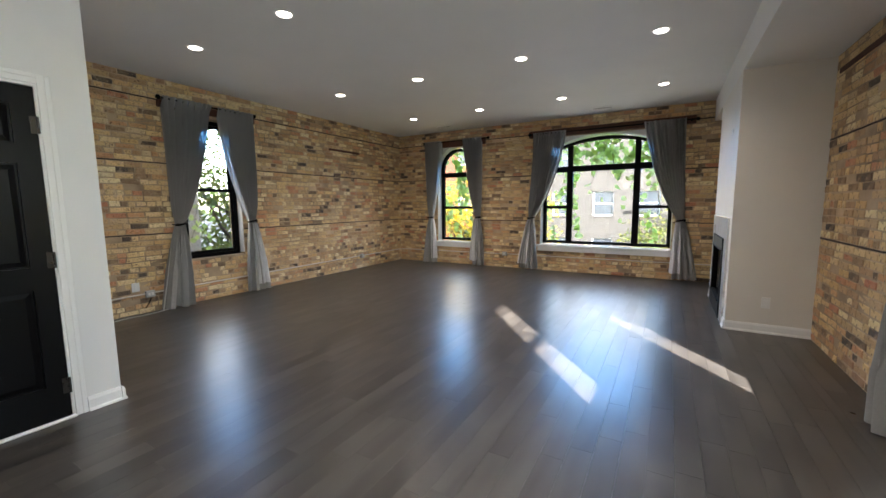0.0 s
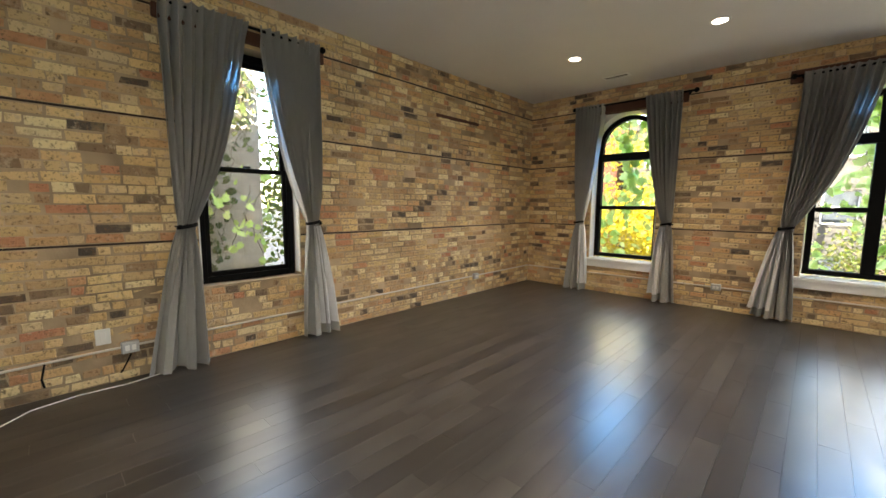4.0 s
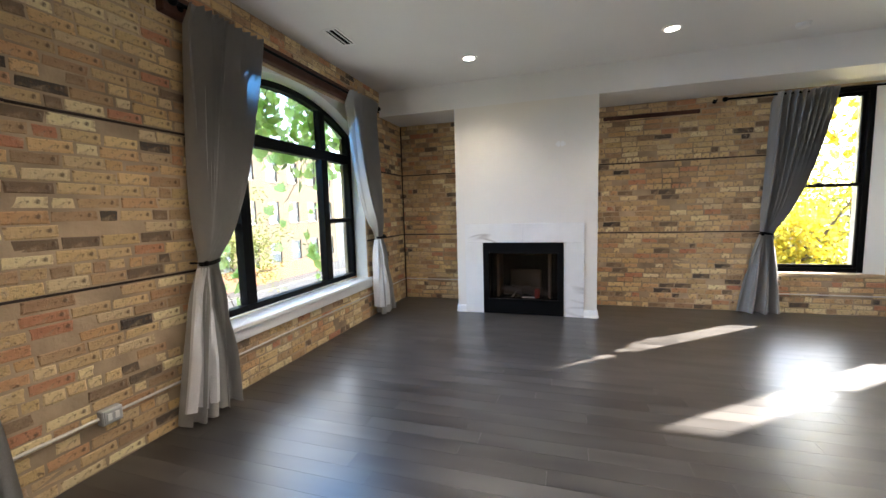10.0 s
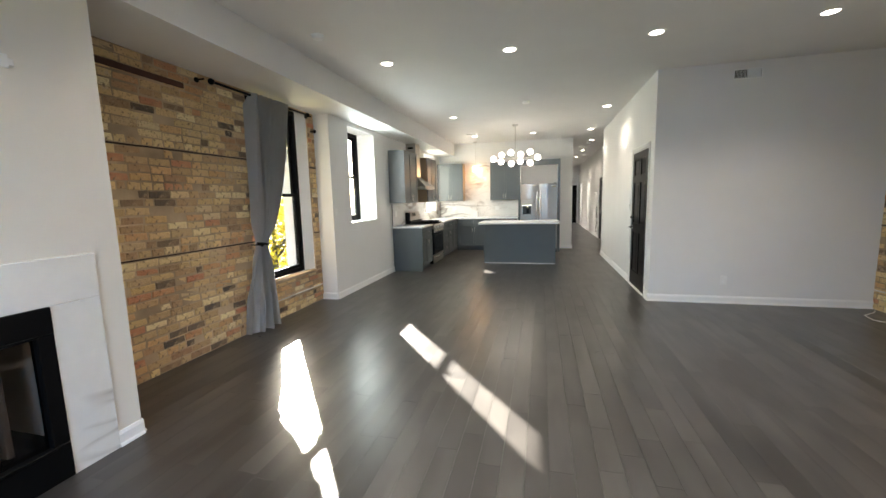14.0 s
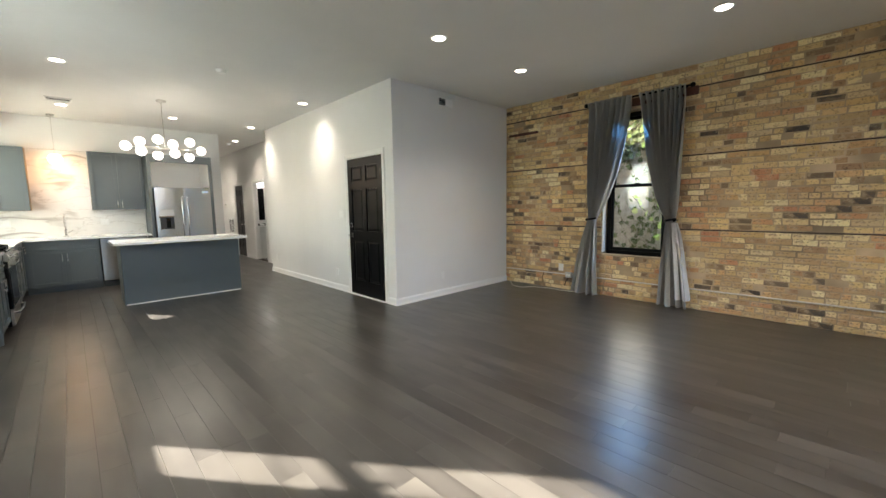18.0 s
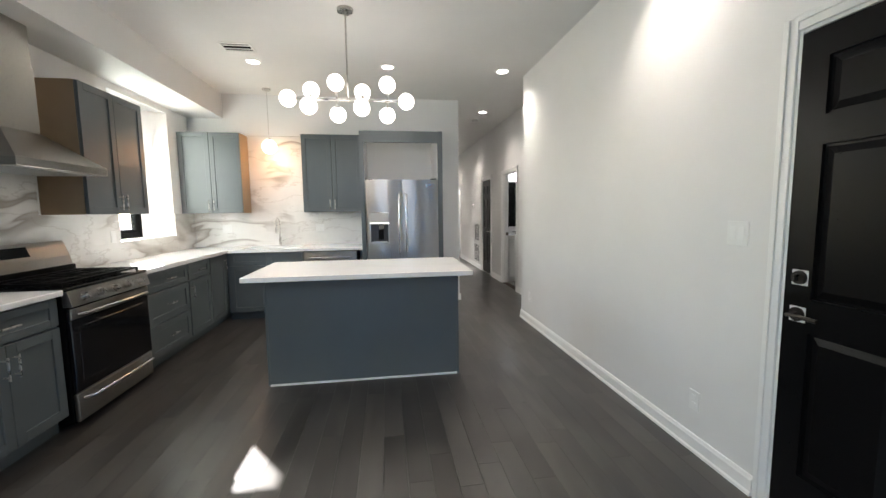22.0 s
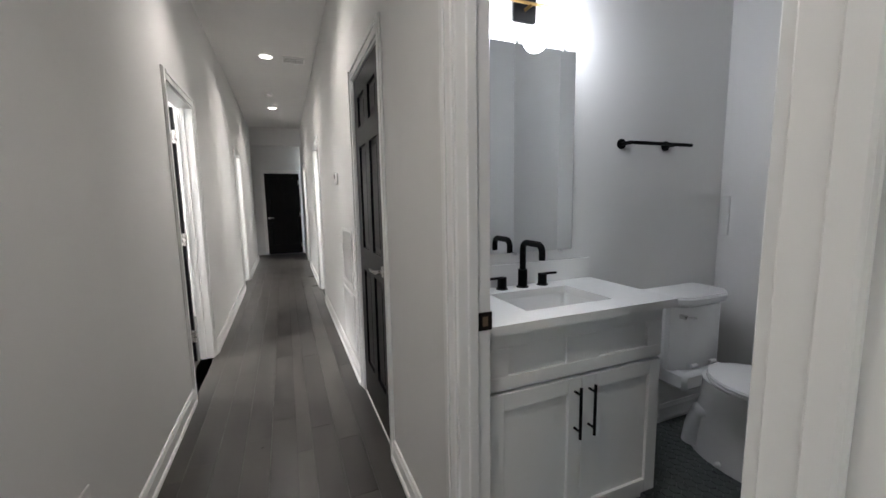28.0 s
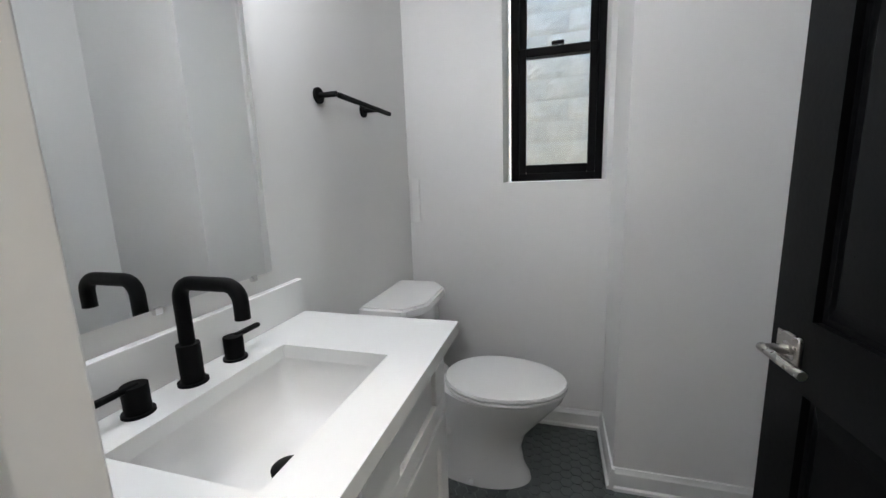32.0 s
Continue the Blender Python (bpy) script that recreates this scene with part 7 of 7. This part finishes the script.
def vine(origin, axis, outward, u0, u1, z0, z1, n, rnd, keep, label, material, size=0.11, depth=0.35):
    """Climbing vine outside a window: wandering stems, each with leaves along it."""
    th = thing("climbing_vine", swap(axis, (u0 + u1) / 2, origin, z0), label, "vine")
    places, bm = [], bmesh.new()
    face = {("y", 1): 0, ("x", -1): radians(90), ("x", 1): radians(-90)}[(axis, outward)]
    for s in range(n):
        u, z, w = rnd.uniform(u0, u1), rnd.choice((z1 + 0.25, z1 + 0.1, rnd.uniform(z0, z1))), origin + outward * rnd.uniform(0.05, depth)
        du, dz = rnd.uniform(-0.03, 0.03), -0.06 if z > (z0 + z1) / 2 else 0.05
        pts, kept = [], 0
        for k in range(rnd.randint(9, 20)):
            pts.append(swap(axis, u, w, z))
            if keep(u, z, rnd):
                kept += 1
                places.append((swap(axis, u + rnd.uniform(-0.07, 0.07), w - outward * rnd.uniform(0, 0.05), z + rnd.uniform(-0.07, 0.07)), face + rnd.uniform(-0.5, 0.5)))
            u, z, w = u + du + rnd.uniform(-0.05, 0.05), z + dz + rnd.uniform(-0.03, 0.03), w + rnd.uniform(-0.015, 0.015)
        if kept * 3 > len(pts):
            tube(bm, pts, 0.004, 5)
    part("stems", bm, STEM, th, "thin brown stems")
    lf = new("leaves", leaf_mesh("leaves", places, rnd, size, material))
    lf.parent, lf.matrix_parent_inverse = th, th.matrix_basis.inverted()
    tagged(lf, "lobed green leaves", "", "", "stuff")
    return th


rnd = random.Random(12)
vine(NY + T, "y", 1, AW[0] - 0.1, AW[1] + 0.1, 0.3, 2.8, 34, rnd, lambda u, z, r: r.random() < (0.9 if z > 2.0 or u > -3.62 else 0.5), "leafy green vine hanging outside the arched window", VINE, 0.15)
vine(NY + T, "y", 1, BW[0] - 0.1, BW[1] + 0.1, 0.3, 2.8, 62, rnd, lambda u, z, r: r.random() < (0.95 if z > 1.9 or u < -1.2 or u > -0.1 else 0.12), "leafy green vine hanging outside the wide window", VINE, 0.13)
vine(WX - T, "x", -1, WW[0] - 0.1, WW[1] + 0.1, 0.4, 2.8, 20, rnd, lambda u, z, r: r.random() < (0.8 if z < 1.4 else 0.12), "green vine climbing outside the side window", VINE, 0.10, 0.9)
# extra stems reach into the sun's path to dapple its patch on the floor
vine(EX + T, "x", 1, EW[0] - 0.35, EW[1] - 0.1, 0.9, 2.9, 40, rnd, lambda u, z, r: r.random() < (0.8 if z > 1.9 else 0.3), "golden vine hanging outside the side window, thickened to dapple the sun", GOLD, 0.10, 0.5)

# added so that its leaves break up the sun patch from this window
vine(KX + 0.5, "x", 1, 0.3, 1.8, 1.0, 2.9, 9, rnd, lambda u, z, r: r.random() < 0.35, "thin yellow-green vine added outside the deep window to dapple the sun", LIME, 0.10, 0.5)


def tree(x, y, h, spread, leaves, material, label, seed, crown0=0.35, size=0.16):
    r = random.Random(seed)
    th = thing("tree", (x, y, GZ), label, "tree")
    bm = bmesh.new()
    cyl(bm, (x, y, GZ), (x + 0.1, y, GZ + h * 0.55), 0.20, 0.10, 12)
    tips = []
    for k in range(13):
        a, z0 = r.uniform(0, 6.28), GZ + h * r.uniform(crown0 * 0.8, 0.55)
        le = spread * r.uniform(0.6, 1.0)
        p0 = Vector((x + 0.05, y, z0))
        p1 = p0 + Vector((math.cos(a) * le * 0.5, math.sin(a) * le * 0.5, h * 0.12))
        p2 = p0 + Vector((math.cos(a) * le, math.sin(a) * le, h * r.uniform(0.12, 0.42)))
        cyl(bm, p0, p1, 0.07, 0.045, 7)
        cyl(bm, p1, p2, 0.045, 0.015, 6)
        tips += [p1, p2, p1.lerp(p2, 0.5)]
    part("trunk", bm, BARK, th, "", True)
    places = []
    clumps = [t + Vector((r.gauss(0, 0.35), r.gauss(0, 0.35), r.gauss(0, 0.3))) for t in tips for _ in range(2)]
    clumps += [Vector((x + r.gauss(0, spread * 0.4), y + r.gauss(0, spread * 0.4), GZ + h * r.uniform(crown0, 1.0))) for _ in range(40)]
    for k in range(leaves):
        c = r.choice(clumps)
        places.append(((c.x + r.gauss(0, 0.34), c.y + r.gauss(0, 0.34), c.z + r.gauss(0, 0.28)), None))
    lf = new("crown", leaf_mesh("crown", places, r, size, material, False))
    lf.parent, lf.matrix_parent_inverse = th, th.matrix_basis.inverted()
    tagged(lf, "", "", "", "stuff")
    return th


tree(-6.7, 15.8, 7.9, 2.7, 9500, GOLD, "street tree with golden autumn leaves", 1, 0.3)
tree(-12.5, 15.0, 9.0, 2.6, 4500, LIME, "street tree turning yellow-green", 2)
tree(0.6, 24.0, 5.6, 2.4, 3600, LIME, "green street tree across the road", 11, 0.15)
tree(8.0, 25.2, 6.8, 2.5, 3600, LIME, "green street tree across the road", 13, 0.2)
tree(14.6, 24.4, 7.2, 2.6, 3800, LIME, "street tree turning yellow-green", 14, 0.2)
tree(2.6, 29.8, 6.5, 2.2, 3600, LIME, "street tree turning yellow-green", 4)
tree(9.8, 0.2, 7.0, 2.3, 10500, GOLD, "autumn tree full of bright yellow leaves", 6, 0.3)
tree(8.8, 5.0, 7.6, 2.6, 10000, GOLD, "autumn tree full of bright yellow leaves", 7, 0.3)
tree(9.6, -7.2, 7.2, 2.4, 7000, GOLD, "autumn tree full of bright yellow leaves", 15, 0.3)
tree(15.0, -7.5, 8.0, 2.6, 5000, GOLD, "autumn tree full of bright yellow leaves", 8, 0.3)
tree(13.0, -2.5, 8.0, 2.6, 5000, LIME, "autumn tree turning yellow-green", 9, 0.3)
tree(-10.6, 7.6, 9.0, 2.4, 4200, LIME, "tree turning yellow-green beside the neighbour's wall", 10, 0.3)

# the rear box is an unseen raised part, added to shade the neighbour's wall
structure("roof", boxes((WX - T, EX + T, -5.5, NY + T, H + 0.122, 3.75), (WX - T, EX + T, -15.2, -5.5, H + 0.122, 5.6)), YELLOWBRICK, "flat buff brick roof above the apartment, unseen rear raised to shade the neighbour", "roof")
# neighbour's rock-faced block wall
NX = -7.65
nb = thing("neighbour_building", (NX, -2, GZ), "neighbouring house of pale rock-faced blocks", "building")
part("wall", boxes((NX + 0.001, NX - 5, -16, 4.6, GZ, 7.4)), STONE, nb)
part("roof", boxes((NX + 0.12, NX - 5.2, -16.2, 4.8, 7.4, 7.7), bevel=0.03), CONCRETE, nb)
variants = []
for k in range(6):
    r = random.Random(50 + k)
    bm = bmesh.new()
    g = [[bm.verts.new((0.0 + (0.005 if i in (0, 8) or j in (0, 4) else r.uniform(0.008, 0.017)), -0.198 + 0.396 * i / 8, -0.096 + 0.192 * j / 4)) for i in range(9)] for j in range(5)]
    for j in range(4):
        for i in range(8):
            bm.faces.new((g[j][i], g[j][i + 1], g[j + 1][i + 1], g[j + 1][i]))
    rim = g[0] + [g[j][8] for j in range(1, 5)] + g[4][7::-1] + [g[j][0] for j in range(3, 0, -1)]
    back = [bm.verts.new((-0.05, v.co.y, v.co.z)) for v in rim]
    for i in range(len(rim)):
        bm.faces.new((rim[i], rim[(i + 1) % len(rim)], back[(i + 1) % len(rim)], back[i]))
    variants.append(mesh_of("block", bm, STONE))
r = random.Random(9)
for row in range(-3, 30):
    z = 0.1 + row * 0.203
    for c in range(-25, 12):
        y = c * 0.407 + (0.2 if row % 2 else 0) - 0.1
        if y > 4.4 or not ((-6.6 < y < -3.9 and 0.7 < z < 4.6) or (-1.2 < y < 4.4 and 0.2 < z < 3.6)):
            continue
        ob = new("block", r.choice(variants))
        ob.parent = nb
        ob.matrix_parent_inverse = nb.matrix_basis.inverted()
        ob.matrix_basis = pose(NX, y, z)
vine(NX + 0.06, "x", 1, -0.6, 4.4, -0.5, 3.0, 260, rnd, lambda u, z, r: r.random() < 0.85, "dense green ivy climbing over the neighbour's block wall", IVY, 0.10, 0.12)

# ---- bricks ----
def chamfered(verts, faces, o, a, b, n, lo_a, hi_a, lo_b, hi_b, proud, c=0.005, back=0.012, jit=None):
    """Adds a piece with chamfered edges: spans lo..hi along a and b, standing proud along n."""
    k = len(verts)
    levels = ((-back, 0.0), (proud - c * 0.8, 0.0), (proud, c)) if c else ((-back, 0.0), (proud, 0.0))
    for d, s in levels:
        for x, y in ((lo_a + s, lo_b + s), (hi_a - s, lo_b + s), (hi_a - s, hi_b - s), (lo_a + s, hi_b - s)):
            p = o + a * x + b * y + n * d
            if jit:
                p = p + a * jit.uniform(-0.006, 0.006) + b * jit.uniform(-0.0045, 0.0045) + n * jit.uniform(-0.002, 0.002)
            verts.append(tuple(p))
    for r in range(0, 4 * len(levels) - 4, 4):
        for i in range(4):
            j = (i + 1) % 4
            faces.append((k + r + i, k + r + j, k + r + 4 + j, k + r + 4 + i))
    k = len(verts) - 4
    faces.append((k, k + 1, k + 2, k + 3))


def pieces_mesh(name, verts, faces, material):
    me = bpy.data.meshes.new(name)
    me.from_pydata(verts, [], faces)
    me.materials.append(material)
    bm = bmesh.new()
    bm.from_mesh(me)
    bmesh.ops.recalc_face_normals(bm, faces=bm.faces)
    bm.to_mesh(me)
    bm.free()
    return me


def own_piece(name, verts, faces, material, parent):
    c = sum((Vector(v) for v in verts), Vector()) / len(verts)
    me = bpy.data.meshes.new(name)
    me.from_pydata([tuple(Vector(v) - c) for v in verts], [], faces)
    me.materials.append(material)
    ob = new(name, me)
    ob.parent = parent
    ob.matrix_parent_inverse = parent.matrix_basis.inverted()
    ob.matrix_basis = Matrix.Translation(c)
    return ob


def outside_holes(u0, u1, z0, z1, holes):
    """The stretches of u0..u1 that are clear of the openings over the course z0..z1."""
    spans = [(u0, u1)]
    for h in holes:
        if h[3] > z0 + 0.01 and h[2] < z1 - 0.01:
            a, b = h[0], h[1]
            nxt = []
            for p, q in spans:
                if b <= p or a >= q:
                    nxt.append((p, q))
                else:
                    nxt += [(p, a)] if a - p > 0.02 else []
                    nxt += [(b, q)] if q - b > 0.02 else []
            spans = nxt
    return spans


def brickwork(parent, o, a, n, u0, u1, top, holes, near, seed):
    r = random.Random(seed)
    b = Vector((0, 0, 1))
    verts, faces, own = [], [], 0
    ledge = [z for z in LEDGES if z < top]
    bands = list(zip([0.0] + [z + 0.008 for z in ledge], [z - 0.009 for z in ledge] + [top]))
    row = 0
    for lo, hi in bands:
        cnt = max(1, round((hi - lo) / 0.0685))
        for k in range(cnt):
            row += 1
            z0, z1 = lo + (hi - lo) * k / cnt + 0.004, lo + (hi - lo) * (k + 1) / cnt - 0.005
            u = u0 - r.uniform(0, 0.2)
            header = r.random() < 0.14
            while u < u1:
                le = (0.098 if header or r.random() < 0.16 else 0.205) + r.uniform(-0.022, 0.018)
                s0, s1 = max(u, u0), min(u + le - 0.009, u1)
                u += le
                if s1 - s0 < 0.02:
                    continue
                for p, q in outside_holes(s0, s1, z0, z1, holes):
                    if q - p < 0.015:
                        continue
                    dz = r.uniform(-0.004, 0.004)
                    v, f = [], []
                    chamfered(v, f, o, a, b, n, p, q, z0 + dz, z1 + dz, r.uniform(0.001, 0.0065) if r.random() > 0.05 else -0.007, 0.006, 0.012, r)
                    if own < 300 and near[0] < p < near[1] and near[2] < z0 < near[3]:
                        own += 1
                        own_piece("brick", v, f, BRICK, parent)
                    else:
                        k0 = len(verts)
                        verts += v
                        faces += [tuple(k0 + i for i in ff) for ff in f]
    ob = new("brickwork", pieces_mesh("brickwork", verts, faces, BRICK))
    ob.parent, ob.matrix_parent_inverse = parent, parent.matrix_basis.inverted()
    tagged(ob, "", "", "", "stuff")
    for z in ledge:
        for p, q in outside_holes(u0, u1, z - 0.01, z + 0.01, holes):
            u = p
            while u < q:
                e = min(q, u + r.uniform(0.35, 1.1))
                v, f = [], []
                dz = r.uniform(-0.0025, 0.0025)
                chamfered(v, f, o, a, b, n, u, e, z - 0.0075 + dz, z + 0.0065 + dz, r.uniform(0.003, 0.007), 0.002, 0.012)
                own_piece("timber_ledge", v, f, DARKWOOD, parent)
                u = e + 0.002


pad = 0.004
brickwork(wall_west, Vector((WX, 0, 0)), Vector((0, 1, 0)), Vector((1, 0, 0)), ENY, NY, H, [(WW[0] - pad, WW[1] + pad, WW[2] - pad, WW[3] + pad), (3.02, 4.38, 2.65, 2.75)], (4.5, 6.6, 0.0, 2.7), 21)
brickwork(wall_north, Vector((0, NY, 0)), Vector((1, 0, 0)), Vector((0, -1, 0)), WX, EX, H, [(AW[0] - pad, AW[1] + pad, AW[2] - 0.02, AW[3] + pad), (BW[0] - pad, BW[1] + pad, BW[2] - 0.02, BW[3] + pad), (-4.57, -3.15, 2.65, 2.78), (-2.175, 0.665, 2.66, 2.80)], (-3.1, -1.9, 0.0, 2.7), 22)
brickwork(wall_east, Vector((EX, 0, 0)), Vector((0, 1, 0)), Vector((-1, 0, 0)), 2.12, 5.44, 2.68, [(EW[0] - pad, EW[1] + pad, EW[2] - pad, EW[3] + pad)], (3.7, 5.4, 0.0, 2.6), 23)
brickwork(wall_east, Vector((EX, 0, 0)), Vector((0, 1, 0)), Vector((-1, 0, 0)), 7.20, NY, 2.68, [], (0, 0, 0, 0), 24)

# ---- floor boards ----
def boards(regions, width, near, seed, parent):
    r = random.Random(seed)
    verts, faces, own = [], [], 0
    X, Y, Z = Vector((1, 0, 0)), Vector((0, 1, 0)), Vector((0, 0, 1))
    for x0, x1, y0, y1 in regions:
        x = x0
        while x < x1 - 0.01:
            xe = min(x + width, x1)
            y = y0 - r.uniform(0, 1.0)
            while y < y1:
                le = r.choice((0.45, 0.7, 0.95, 1.25, 1.5, 1.8)) * r.uniform(0.85, 1.15)
                a, b = max(y, y0), min(y + le, y1)
                y += le
                if b - a < 0.01:
                    continue
                v, f = [], []
                chamfered(v, f, Vector((0, 0, 0)), X, Y, Z, x + 0.0006, xe - 0.0006, a + 0.0005, b - 0.0005, 0.0, 0.0, 0.018)
                if own < 300 and near[0] < x < near[1] and near[2] < a < near[3]:
                    own += 1
                    own_piece("floorboard", v, f, FLOOR, parent)
                else:
                    k0 = len(verts)
                    verts += v
                    faces += [tuple(k0 + i for i in ff) for ff in f]
            x = xe
    ob = new("floorboards", pieces_mesh("floorboards", verts, faces, FLOOR))
    ob.parent, ob.matrix_parent_inverse = parent, parent.matrix_basis.inverted()
    tagged(ob, "", "", "", "stuff")


floor_ob = bpy.data.objects["floor"]
boards([(WX, ENX, ENY, NY), (ENX, HEX, -15.0, NY), (HEX, KX, SY, NY), (KX, EX, 2.12, NY), (HWX, ENX, -15.0, HJY), (HEX, -1.0, -15.0, SY), (-4.5, HWX, -14.9, -8.6)], 0.127, (-4.5, 1.3, 1.2, 7.4), 31, floor_ob)

# ---- hexagonal bathroom tiles ----
HEXW = 0.0485
tile_floor = structure("floor_bath", boxes((BX0, HWX - 0.1, BY0, BY1, -0.02, -0.003)), GROUT, "bathroom floor of small dark hexagonal tiles", "floor")
r = random.Random(8)
hv = [(HEXW / math.sqrt(3) * 0.955 * math.cos(radians(60 * k + 30)), HEXW / math.sqrt(3) * 0.955 * math.sin(radians(60 * k + 30))) for k in range(6)]
verts, faces, own = [], [], 0
v0 = [(x, y, -0.004) for x, y in hv] + [(x, y, 0.0005) for x, y in hv] + [(x * 0.93, y * 0.93, 0.0015) for x, y in hv]
f0 = [tuple(range(12, 18))] + [(b + i, b + (i + 1) % 6, b + 6 + (i + 1) % 6, b + 6 + i) for b in (0, 6) for i in range(6)]
hexme = pieces_mesh("hex_tile", v0, f0, HEXTILE)
nx, ny = int((BX1 - BX0) / HEXW) + 2, int((BY1 - BY0) / (HEXW * 0.866)) + 2
for j in range(ny):
    for i in range(nx):
        x, y = BX0 + HEXW * (i + (0.5 if j % 2 else 0)), BY0 + HEXW * 0.866 * j
        if x > HWX - 0.1 or y > BY1 or (x > -4.37 and y < -5.40):
            continue
        if own < 300 and -5.34 < x < -4.5 and -5.30 < y < -4.5:
            own += 1
            ob = new("hex_tile", hexme)
            ob.parent, ob.matrix_parent_inverse = tile_floor, tile_floor.matrix_basis.inverted()
            ob.matrix_basis = pose(x, y, r.uniform(-0.0004, 0.0004))
        else:
            k0 = len(verts)
            verts += [(x + p, y + q, z) for p, q, z in v0]
            faces += [tuple(k0 + k for k in ff) for ff in f0]
ob = new("hex_tiles", pieces_mesh("hex_tiles", verts, faces, HEXTILE))
ob.parent, ob.matrix_parent_inverse = tile_floor, tile_floor.matrix_basis.inverted()
tagged(ob, "", "", "", "stuff")
